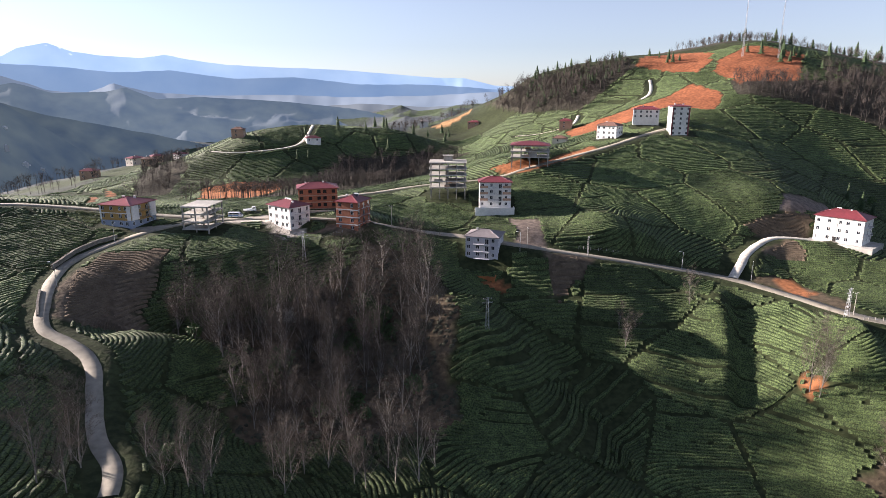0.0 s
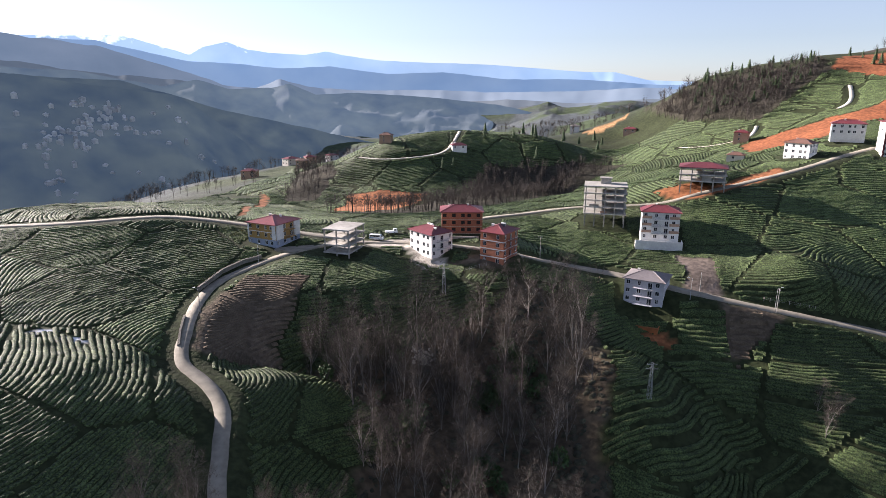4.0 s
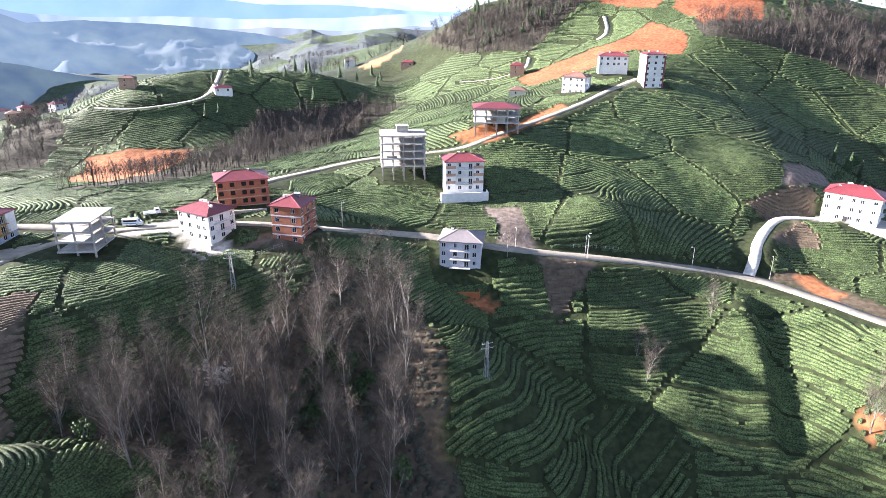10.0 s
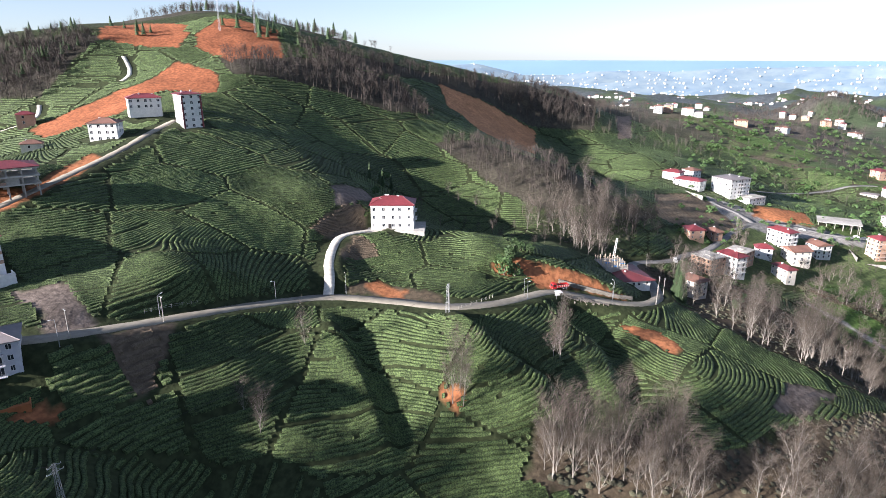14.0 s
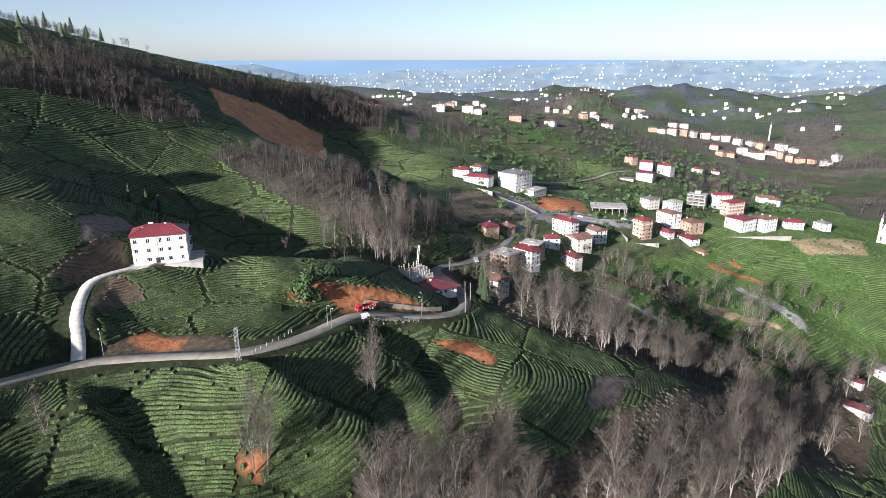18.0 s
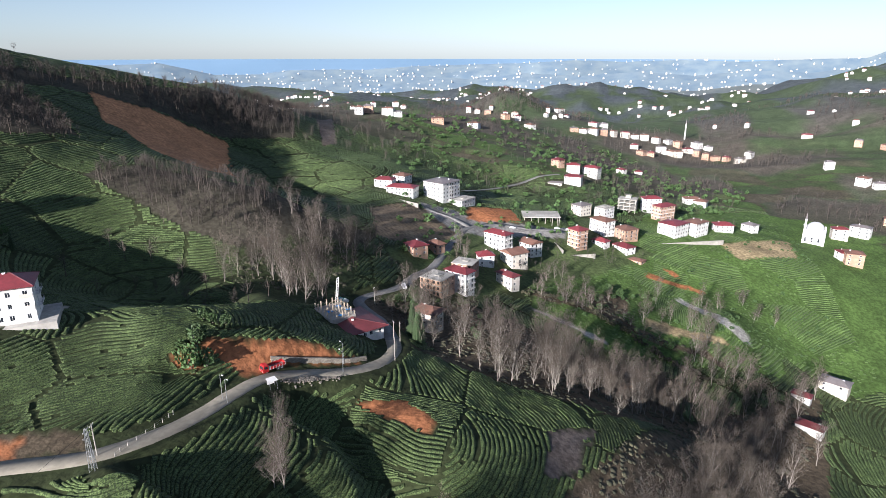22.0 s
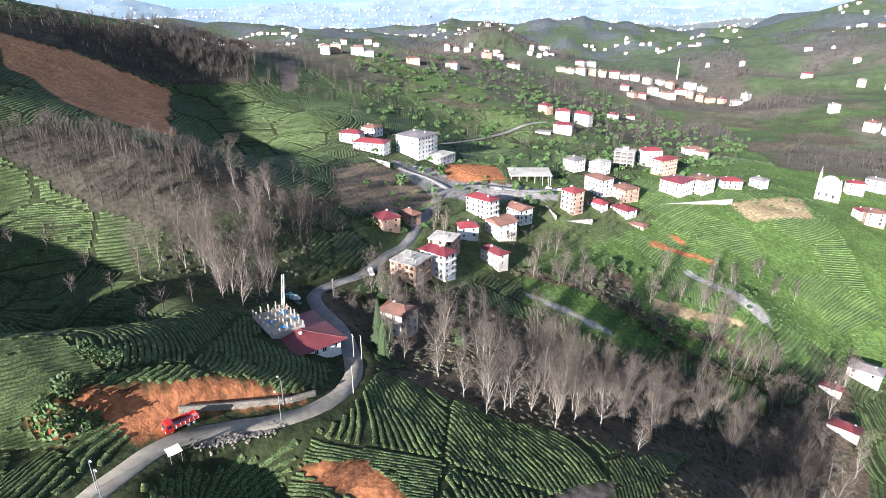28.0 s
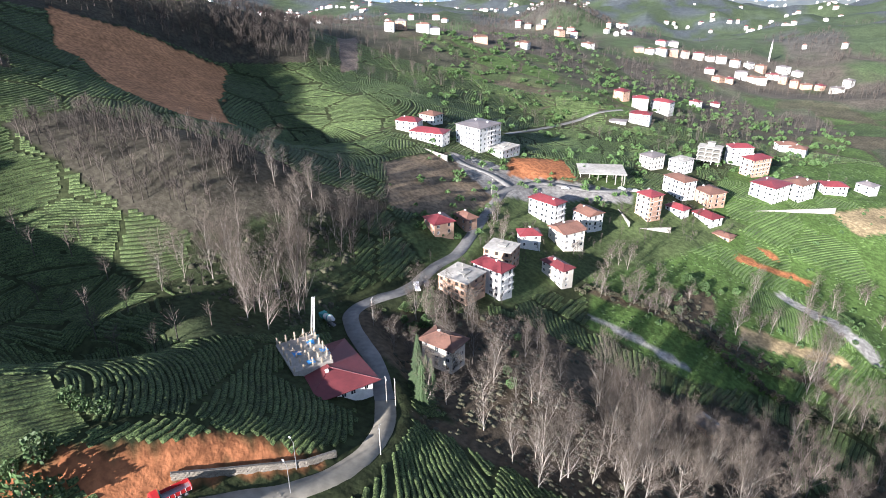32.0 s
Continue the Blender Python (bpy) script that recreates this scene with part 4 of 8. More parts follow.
def house(label, x, y, z, yaw, w, d, storeys=3, walls=WHITE, roof=RED_ROOF, rise=2.0, floor=2.9, frame=FRAME, plinth=None, plan="hip", balcony=(), bare=False,
          chimneys=1, over=0.7, spacing=2.9, category="house", seed=None, sink=4.0, bands=None, glazed=True, group="", win=(1.35, 1.5), skip=(), ground=None, plain=False):
    """A house whose centre stands at x, y with its ground floor at z. Front is its own -y side. balcony: sides ("front", "right", "left") and floors."""
    rnd = random.Random(seed if seed is not None else int(x * 7 + y * 13))
    root = new("house" if category == "house" else category.replace(" ", "_"))
    root.matrix_world = pose(x, y, z, 0, 0, yaw)
    tagged(root, label, category, group)
    body, top = Shape(), storeys * floor
    sides = {"front": ((-w / 2, -d / 2, 0), (1, 0, 0), w), "right": ((w / 2, -d / 2, 0), (0, 1, 0), d),
             "back": ((w / 2, d / 2, 0), (-1, 0, 0), w), "left": ((-w / 2, d / 2, 0), (0, -1, 0), d)}
    spots, low = [], Shape()
    for side, (origin, along, length) in sides.items():
        count = max(1, int((length - 1.0) / spacing))
        holes = []
        for s in range(storeys):
            for k in range(count):
                if (side, s, k) in skip or (side == "back" and rnd.random() < 0.3):
                    continue
                cx = length * (k + 0.5 + 0.12 * ((s * 0 + k * 37 % 3) - 1)) / count
                door = (side, s) in balcony and k == count // 2
                ww, hh, sill = (1.5, 2.15, 0.12) if door else (win[0] if (k + s) % 4 else win[0] * 0.8, win[1], 0.95)
                if bare:
                    ww, hh, sill = 1.5, 1.5, 0.9
                zz = s * floor + sill
                holes.append((cx - ww / 2, cx + ww / 2, zz, zz + hh))
                spots.append((origin, along, cx, zz, ww, hh))
        if ground:
            facade(low, origin, along, length, -sink, floor, [q for q in holes if q[3] <= floor])
            facade(body, origin, along, length, floor, top, [q for q in holes if q[2] > floor])
        else:
            facade(body, origin, along, length, -sink, top, holes)
    body.add([(-w / 2, -d / 2, top), (w / 2, -d / 2, top), (w / 2, d / 2, top), (-w / 2, d / 2, top)], [(0, 1, 2, 3)])
    part("wall", body.mesh("wall", walls), root)
    if ground:
        part("ground_floor_wall", low.mesh("ground_floor_wall", ground), root)
    for origin, along, cx, zz, ww, hh in spots:
        at = Vector(origin) + Vector(along) * cx
        turn = math.degrees(math.atan2(along[1], along[0]))
        sash, pane, dark_sheet = window_meshes(ww, hh, frame)
        m = pose(at.x, at.y, zz, 0, 0, turn)
        if bare:
            # no room is built behind; its darkness is the sheet's own colour
            part("opening", dark_sheet, root, m, "near-black sheet for the unlit room behind an unglazed gap")
        elif plain:
            part("window", plain_window(ww, hh), root, m)
        else:
            part("pane", pane, part("window", sash, root, m))
    for s, mat in (bands or {}).items():
        b = collar(w, d, 0.05, s * floor - 0.18, s * floor + 0.18)
        part("floor_band", b.mesh("floor_band", mat), root)
    if plinth:
        b = collar(w, d, 0.12, -sink, 0.5)
        part("plinth", b.mesh("plinth", plinth), root)
    for side, s in balcony:
        origin, along, length = sides[side]
        turn = math.degrees(math.atan2(along[1], along[0]))
        span = min(length * 0.8, 6.5)
        at = Vector(origin) + Vector(along) * (length / 2)
        slab = Shape().box(-span / 2, -1.25, -0.16, span / 2, -0.01, 0.0)
        b = part("balcony", slab.mesh("balcony", CONCRETE if bare else walls), root, pose(at.x, at.y, s * floor + 0.1, 0, 0, turn))
        if bare:
            rail = Shape().box(-span / 2, -1.25, 0.0, span / 2, -1.1, 0.75).box(-span / 2, -1.1, 0.0, -span / 2 + 0.15, -0.02, 0.75).box(span / 2 - 0.15, -1.1, 0.0, span / 2, -0.02, 0.75)
            part("parapet", rail.mesh("parapet", walls), b)
        else:
            rail = Shape()
            for k in range(int(span / 0.35) + 1):
                rail.box(-span / 2 + 0.35 * k, -1.24, 0.0, -span / 2 + 0.35 * k + 0.03, -1.21, 0.95)
            rail.box(-span / 2, -1.25, 0.93, span / 2, -1.2, 0.99).box(-span / 2, -1.2, 0.93, -span / 2 + 0.05, -0.02, 0.99).box(span / 2 - 0.05, -1.2, 0.93, span / 2, -0.02, 0.99)
            part("railing", rail.mesh("railing", RAIL), b)
    if plan == "hip" or plan == "gable":
        part("roof", hip_roof(w, d, over, rise, plan == "gable").mesh("roof", roof), root, pose(0, 0, top + 0.003))
        if not plain:
            cap, hx, hy = Shape(), w / 2 + over, d / 2 + over
            run = (hx if w >= d else hy) - (0.15 if plan == "gable" else min(hx, hy) * 0.92)
            ends = [Vector((-run, 0, rise + 0.24)), Vector((run, 0, rise + 0.24))] if w >= d else [Vector((0, -run, rise + 0.24)), Vector((0, run, rise + 0.24))]
            cap.tube(ends[0], ends[1], 0.13, sides=5)
            for cx, cy in ((-hx, -hy), (hx, -hy), (hx, hy), (-hx, hy)):
                corner = Vector((cx, cy, 0.24))
                cap.tube(corner, min(ends, key=lambda q: (q - corner).length), 0.1, sides=5)
            part("ridge_cap", cap.mesh("ridge_cap", roof), root, pose(0, 0, top + 0.003))
        for k in range(chimneys):
            px, py = (rnd.uniform(0.1, 0.3) * w * (1 if k % 2 else -1), rnd.uniform(-0.15, 0.15) * d)
            c = Shape().box(-0.35, -0.35, -0.6, 0.35, 0.35, 1.1).box(-0.45, -0.45, 1.1, 0.45, 0.45, 1.22)
            lift = top + rise * (1 - max(abs(px) / (w / 2 + over), abs(py) / (d / 2 + over))) * 0.9
            part("chimney", c.mesh("chimney", WHITE), root, pose(px, py, lift))
    else:
        slab = Shape().box(-w / 2 - 0.3, -d / 2 - 0.3, 0, w / 2 + 0.3, d / 2 + 0.3, 0.3)
        if plan == "flat":
            for _ in range(5):
                px, py = rnd.uniform(-0.4, 0.4) * w, rnd.uniform(-0.4, 0.4) * d
                slab.box(px - 0.15, py - 0.15, 0.3, px + 0.15, py + 0.15, 0.9 + rnd.random() * 0.5)
            slab.box(-w * 0.1, -d * 0.1, 0.3, w * 0.18, d * 0.2, 0.75)
        part("roof_slab", slab.mesh("roof_slab", SLAB if roof is RED_ROOF else roof), root, pose(0, 0, top + 0.003))
    return root


def concrete_frame(label, x, y, z, yaw, w, d, storeys, floor=2.9, legs=(3, 3), cap=True, roof=None, sink=3.0, infill=0, hang=0.6):
    """An unfinished block: slabs on columns, stair core, a few walls."""
    root = tagged(new("unfinished_building"), label, "building")
    root.matrix_world = pose(x, y, z, 0, 0, yaw)
    rnd = random.Random(int(x))
    for s in range(1 if sink < 0.5 else 0, storeys + 1):
        if s == 0:
            continue
        over = hang if s == storeys else hang * 0.9
        slab = Shape().box(-w / 2 - over, -d / 2 - over, -0.28, w / 2 + over, d / 2 + over, 0.0)
        slab.box(-w / 2 - over, -d / 2 - over, -0.5, w / 2 + over, -d / 2 - over + 0.3, -0.28)
        part("slab", slab.mesh("slab", SLAB), root, pose(0, 0, s * floor))
    for i in range(legs[0]):
        for j in range(legs[1]):
            px, py = -w / 2 + 0.25 + (w - 0.5) * i / (legs[0] - 1), -d / 2 + 0.25 + (d - 0.5) * j / (legs[1] - 1)
            b = Shape()
            for s in range(storeys):
                lo = -sink if s == 0 else s * floor + 0.003
                b.box(px - 0.22, py - 0.22, lo, px + 0.22, py + 0.22, (s + 1) * floor - 0.285)
            part("column", b.mesh("column", CONCRETE), root)
    flight, rise = Shape(), floor / 9
    prof = [(-0.2, 0.3)] + [p for q in range(8) for p in ((-0.2 + q * 0.28, rise * (q + 1)), (0.08 + q * 0.28, rise * (q + 1)))] + [(2.04, rise * 7.4)]
    n = len(prof)
    flight.add([(-1.2, a, b) for a, b in prof] + [(0, a, b) for a, b in prof], [tuple(range(n)), tuple(range(2 * n - 1, n - 1, -1))] + [(k, n + k, n + (k + 1) % n, (k + 1) % n) for k in range(n)])
    step_mesh = flight.mesh("stair_flight", CONCRETE)
    for s in range(storeys - 1):
        part("stair_flight", step_mesh, root, pose(0, 0, s * floor + 0.05))
    for k in range(infill):
        s, side = rnd.randrange(1, storeys), rnd.choice((-1, 1))
        a = rnd.uniform(-0.4, 0.1) * w
        b = Shape().box(a, side * (d / 2 - 0.3), s * floor + 0.003, a + rnd.uniform(2, 4), side * (d / 2 - 0.5), s * floor + rnd.choice((0.9, 2.6)))
        part("wall", b.mesh("wall", PALE_BRICK if k % 2 else CONCRETE), root)
    if roof:
        part("roof", hip_roof(w, d, 0.9, 1.8).mesh("roof", roof), root, pose(0, 0, storeys * floor + 0.003))
    elif cap:
        b = Shape().box(-2.2, -2, 0.003, 2.2, 2, 2.4).box(-2.6, -2.4, 2.4, 2.6, 2.4, 2.65)
        part("stair_head", b.mesh("stair_head", CONCRETE), root, pose(0, d * 0.15, storeys * floor))
    return root


house("ochre and blue-grey three-storey house with red roof", -105.7, 186.2, 88.3, -15, 13.8, 13.9, 3, walls=OCHRE, frame=FRAME, balcony=(("right", 1), ("right", 2)), chimneys=2, ground=BLUE_GREY)
concrete_frame("bare concrete skeleton of a four-storey house", -75.5, 183.4, 85.4, -6, 10.3, 13.4, 4, hang=0.25, cap=False, infill=3)
house("white three-storey house with red hipped roof", -43.4, 190.2, 86.5, -39, 13.4, 10.0, 3, balcony=(("right", 1), ("right", 2)), chimneys=2)
house("red brick four-storey house with pale floor bands", -16.8, 184.0, 86.4, -22, 9.4, 10.5, 4, walls=BRICK, bands={1: WHITE, 2: WHITE, 3: WHITE}, balcony=(("right", 1), ("right", 2), ("right", 3)), chimneys=1)
house("bare red brick shell with a red hipped roof", -36.2, 215.7, 87.0, 12, 16.6, 12.0, 4, walls=BRICK, bare=True, bands={1: PALE_BRICK, 2: PALE_BRICK, 3: PALE_BRICK}, chimneys=2)
house("pale grey four-storey house with grey hipped roof", 35.7, 186.0, 71.9, -18, 13.2, 11.0, 4, walls=GREY_PAINT, roof=GREY_ROOF, balcony=(("front", 1), ("front", 2), ("front", 3)), chimneys=1)
house("white house with salmon balconies and red roof", 44.1, 230.1, 87.4, -3, 14.5, 11.0, 4, balcony=(("front", 1), ("front", 2), ("front", 3)), chimneys=1, win=(1.35, 1.5), spacing=3.2)
concrete_frame("raw concrete five-storey skeleton on the hillside", 22.7, 247.4, 91.5, -2, 17.1, 13.0, 5, legs=(5, 4), infill=4, floor=3.0)
concrete_frame("unfinished concrete frame under a red hipped roof", 67.0, 271.3, 103.8, -10, 19.1, 14.0, 3, legs=(5, 3), roof=RED_ROOF, infill=4)
house("white three-storey house with glazed top floor", 125.2, 327.7, 110.8, -39, 12.6, 10.0, 3, chimneys=1, roof=BROWN_ROOF)
house("slim white seven-storey block with red side", 166.3, 325.0, 110.7, -8, 10.5, 11.0, 7, chimneys=2, rise=1.2, category="apartment block")
house("long white house with red roof on the ridge", 155.3, 351.5, 122.7, -17, 16.0, 10.0, 2, chimneys=2)
house("large white villa with a dark red roof", 194.4, 203.1, 76.2, -50, 18.9, 12.0, 3, chimneys=3, rise=2.8, floor=3.6, spacing=3.3, win=(1.3, 1.6), balcony=(("right", 1), ("right", 2)))
house("white three-storey house with red roof by the village road", 494.5, 175.4, 47.4, -95, 21.5, 11.1, 3, plain=True)
house("white apartment block with grey roof", 511.2, 149.4, 43.9, -115, 19.2, 20.0, 5, roof=GREY_ROOF, rise=1.3, balcony=(("right", 1), ("right", 2), ("right", 3), ("right", 4)), category="apartment block", chimneys=2, plain=True)
house("low white workshop with a flat concrete roof", 510.7, 133.3, 39.7, -112, 12.3, 18.2, 2, plan="flat", plain=True)
concrete_frame("low open concrete hall with a flat pale roof", 516.4, 73.9, 31.6, -78, 26.1, 18.0, 1, floor=4.0, legs=(6, 3), cap=False, hang=0.8)
house("white four-storey house with red roof", 439.7, 93.7, 29.8, -118, 16.6, 8.3, 4, balcony=(("right", 1), ("right", 2), ("right", 3)), chimneys=2, plain=True)
house("white house with brown gabled roof", 449.5, 73.8, 25.1, -129, 11.2, 10.2, 3, roof=BROWN_ROOF, plan="gable", balcony=(("right", 1), ("right", 2)), plain=True)
house("cream brick house with brown roof", 420.7, 80.7, 26.9, -133, 11.8, 12.0, 3, walls=CREAM, roof=BROWN_ROOF, plan="gable", balcony=(("right", 1),))
house("small white house with bright red roof", 405.2, 95.8, 31.8, -156, 7.5, 9.2, 2)
house("brick house with red hipped roof", 386.6, 132.7, 40.9, -134, 10.2, 9.4, 2, walls=PALE_BRICK)
house("small timber house with rusty roof", 401.7, 124.9, 37.5, -125, 9.0, 6.1, 2, walls=PALE_BRICK, roof=BROWN_ROOF)
house("unfinished brick building with a flat concrete top", 381.6, 102.9, 31.6, -100, 12.1, 10.7, 3, walls=PALE_BRICK, bare=True, plan="flat", bands={1: CONCRETE, 2: CONCRETE})
house("pale brick five-storey house with red roof", 479.7, 44.7, 21.7, -132, 9.7, 9.4, 5, walls=PALE_BRICK, bands={1: WHITE, 2: WHITE, 3: WHITE, 4: WHITE}, balcony=(("right", 1), ("right", 2), ("right", 3)), plain=True)
house("white two-storey house with red roof", 496.1, 28.9, 18.6, -126, 11.0, 6.5, 2, plain=True)
house("white four-storey house with brown roof", 521.6, 28.4, 21.7, -135, 15.6, 10.4, 4, roof=BROWN_ROOF, balcony=(("right", 2), ("right", 3)), plain=True)
house("brick house with dark brown roof", 521.0, 11.3, 19.1, -141, 13.3, 12.3, 3, walls=PALE_BRICK, roof=BROWN_ROOF, balcony=(("right", 1), ("right", 2)), plain=True)
house("white house with red roof above the field", 498.5, 12.7, 15.2, -136, 13.8, 8.7, 2, plain=True)
house("small brick outhouse with brown roof", 487.2, 3.7, 11.9, -122, 9.4, 6.3, 1, walls=PALE_BRICK, roof=BROWN_ROOF, rise=1.2, chimneys=0, plain=True)
house("beige house with grey roof", 561.8, 45.2, 25.5, -128, 10.1, 12.6, 3, walls=CREAM, roof=GREY_ROOF, rise=1.4, plain=True)
house("plain white block with a flat roof", 564.8, 26.9, 23.5, -125, 9.9, 12.9, 3, plan="flat", plain=True)
concrete_frame("grey concrete skeleton among houses", 599.2, 7.5, 21.4, -102, 14.5, 10.0, 4, legs=(4, 3))
house("brick house on the upper lane", 733.4, 76.4, 33.0, -125, 10.8, 9.3, 3, walls=PALE_BRICK, plain=True)
house("white house with red roof on the upper lane", 722.0, 59.5, 30.0, -88, 13.4, 9.0, 3, plain=True)
house("white three-storey house above the meadow", 732.2, 40.5, 26.3, -116, 17.9, 10.0, 3, over=0.5, plain=True)
house("white house with red roof beside the lane", 677.1, 57.0, 26.4, -99, 16.3, 10.0, 3, plain=True)
house("low grey shed beside the lane", 671.2, 73.9, 26.3, -94, 13.0, 9.0, 1, walls=CREAM, roof=GREY_ROOF, rise=0.8, chimneys=0, plain=True)
house("low pale house with red roof", 505.0, 192.6, 53.1, -94, 14.4, 9.0, 2, plain=True)
house("white two-storey house with brown roof", 531.3, 187.3, 51.5, -110, 11.7, 9.8, 2, roof=BROWN_ROOF, plain=True)
house("unfinished brick block with a flat concrete top", 346.0, 109.7, 35.2, -109, 12.9, 12.4, 3, walls=PALE_BRICK, bare=True, plan="flat", bands={1: CONCRETE, 2: CONCRETE}, balcony=(("right", 1), ("right", 2)))
house("tall white house with balconies and red roof", 356.2, 100.4, 32.6, -115, 13.7, 7.5, 4, balcony=(("right", 1), ("right", 2), ("right", 3)), chimneys=2)
house("cream house with dull red roof", 385.3, 79.3, 25.1, -128, 12.8, 6.0, 3, walls=CREAM, roof=MAROON_ROOF, rise=1.4)
house("white apartment house with red roof", 547.7, -24.7, 15.7, -128, 15.3, 17.5, 4, rise=1.6, category="apartment block", plain=True)
house("white apartment house with brown roof", 560.0, -42.5, 14.6, -130, 12.3, 15.9, 4, roof=BROWN_ROOF, rise=1.6, category="apartment block", chimneys=2, plain=True)
house("small white house with red roof on the meadow edge", 579.0, -66.0, 14.6, -80, 13.8, 10.0, 2, plain=True)
house("orange brick four-storey house with red roof", 587.7, -20.5, 19.6, -137, 9.8, 16.3, 4, walls=PALE_BRICK, bands={1: WHITE, 2: WHITE, 3: WHITE}, plain=True)
house("white tall house with red roof", 611.4, -12.5, 20.0, -72, 15.2, 9.0, 4, plain=True)
house("old house with brown hipped roof among trees", 300.7, 102.0, 36.3, -107, 11.0, 7.4, 3, walls=CREAM, roof=BROWN_ROOF, over=1.1, balcony=(("front", 2),))
house("low white house under a wide maroon roof", 267.6, 123.7, 48.0, -129, 19.4, 17.1, 1, roof=MAROON_ROOF, over=1.6, rise=2.2, floor=3.5, chimneys=2)


# ---- tea: clipped rows that follow the slope, plot by plot ----
_ext = (-235, 700, -125, 505)
_cell = 1.0
_mx = np.arange(_ext[0], _ext[1], _cell)
_my = np.arange(_ext[2], _ext[3], _cell)
MX, MY = np.meshgrid(_mx, _my)
_free = np.ones(MX.shape, bool)
_tone = np.zeros(MX.shape, int)
_jx, _jy = MX + 2.5 * value_noise(MX / 7, MY / 7, 21), MY + 2.5 * value_noise(MX / 7, MY / 7, 22)
for _cover, _poly in PLOTS:
    _in = inside(_jx, _jy, _poly)
    if _cover in ("brown",):
        _tone[_in] = 1
    elif _cover in ("meadow",):
        _tone[_in], _free[_in] = 2, True
    elif _cover in ("litter", "scrub"):
        _tone[_in], _free[_in] = 3, True
    else:
        _free[_in] = False
for _line, _half in ROADS.values():
    for _px, _py, _pz in _line:
        _a, _b = int((_px - _ext[0]) / _cell), int((_py - _ext[2]) / _cell)
        _r = int(_half + 2.5)
        _free[max(_b - _r, 0):max(_b + _r + 1, 0), max(_a - _r, 0):max(_a + _r + 1, 0)] = False
for _ob in list(scene.objects):
    if _ob.parent is None and ("house" in _ob.name or "building" in _ob.name or "block" in _ob.name):
        _a, _b = int((_ob.matrix_world.translation.x - _ext[0]) / _cell), int((_ob.matrix_world.translation.y - _ext[2]) / _cell)
        _free[max(_b - 10, 0):max(_b + 10, 0), max(_a - 10, 0):max(_a + 10, 0)] = False
_step = 5.0
SGX, SGY = np.meshgrid(np.arange(_ext[0] - 10, _ext[1] + 10, _step), np.arange(_ext[2] - 10, _ext[3] + 10, _step))
SGZ = base_height(SGX, SGY)
for _ in range(2):
    SGZ[1:-1, 1:-1] = (SGZ[1:-1, 1:-1] * 4 + SGZ[:-2, 1:-1] + SGZ[2:, 1:-1] + SGZ[1:-1, :-2] + SGZ[1:-1, 2:]) / 8
_gy, _gx = np.gradient(SGZ, _step)


def sample(grid, x, y):
    fx = np.clip((x - SGX[0, 0]) / _step, 0, SGX.shape[1] - 1.001)
    fy = np.clip((y - SGY[0, 0]) / _step, 0, SGX.shape[0] - 1.001)
    i, j = fx.astype(int), fy.astype(int)
    u, v = fx - i, fy - j
    return (grid[j, i] * (1 - u) + grid[j, i + 1] * u) * (1 - v) + (grid[j + 1, i] * (1 - u) + grid[j + 1, i + 1] * u) * v


def ground_at(x, y):
    """The height of the ground sheet as it is built."""
    x, y = np.asarray(x, float), np.asarray(y, float)
    i = np.clip(np.searchsorted(gx, x) - 1, 0, len(gx) - 2)
    j = np.clip(np.searchsorted(gy, y) - 1, 0, len(gy) - 2)
    u, v = (x - gx[i]) / (gx[i + 1] - gx[i]), (y - gy[j]) / (gy[j + 1] - gy[j])
    return (GZ[j, i] * (1 - u) + GZ[j, i + 1] * u) * (1 - v) + (GZ[j + 1, i] * (1 - u) + GZ[j + 1, i + 1] * u) * v


_rng = np.random.default_rng(4)
SITES = []
for _ in range(4000):
    _p = (_rng.uniform(_ext[0], _ext[1]), _rng.uniform(_ext[2], _ext[3]))
    if all(math.hypot(_p[0] - q[0], _p[1] - q[1]) > 27 for q in SITES):
        SITES.append(_p)
SITES = np.array(SITES)


def border(x, y, k):
    """How much nearer a place lies to plot k than to the next plot."""
    own = np.hypot(x - SITES[k, 0], y - SITES[k, 1])
    other = np.full(x.shape, 1e9)
    for j in np.where(np.hypot(*(SITES - SITES[k]).T) < 90)[0]:
        if j != k:
            other = np.minimum(other, (x - SITES[j, 0]) ** 2 + (y - SITES[j, 1]) ** 2)
    return np.sqrt(other) - own


def domes(X, Y, nx, ny, half, run, tall):
    """Clipped bushes, one a place: a six-cornered foot on the ground, a broad shoulder and a flat crown."""
    verts = []
    lift = ground_at(X, Y)
    for k in range(6):
        a = k * math.tau / 6 + 0.4
        u, w = math.cos(a) * run, math.sin(a) * half
        bx, by = X + ny * u + nx * w, Y - nx * u + ny * w
        verts.append(np.stack([bx, by, ground_at(bx, by) - 0.25], -1))
    for k in range(6):
        a = k * math.tau / 6 + 0.4
        f = 0.84 + 0.1 * _rng.standard_normal(X.shape)
        u, w = math.cos(a) * run * f, math.sin(a) * half * f
        bx, by = X + ny * u + nx * w, Y - nx * u + ny * w
        verts.append(np.stack([bx, by, lift * 0.5 + ground_at(bx, by) * 0.5 + tall * (0.72 + 0.1 * _rng.standard_normal(X.shape))], -1))
    verts.append(np.stack([X, Y, lift + tall], -1))
    V = np.stack(verts, 1)
    n = len(X)
    k0 = np.arange(n)[:, None] * 13
    faces = [np.array([k, (k + 1) % 6, 6 + (k + 1) % 6, 6 + k]) for k in range(6)] + [np.array([6 + k, 6 + (k + 1) % 6, 6 + (k + 2) % 6, 12]) for k in (0, 2, 4)]
    return V.reshape(-1, 3), np.concatenate([k0 + f for f in faces])


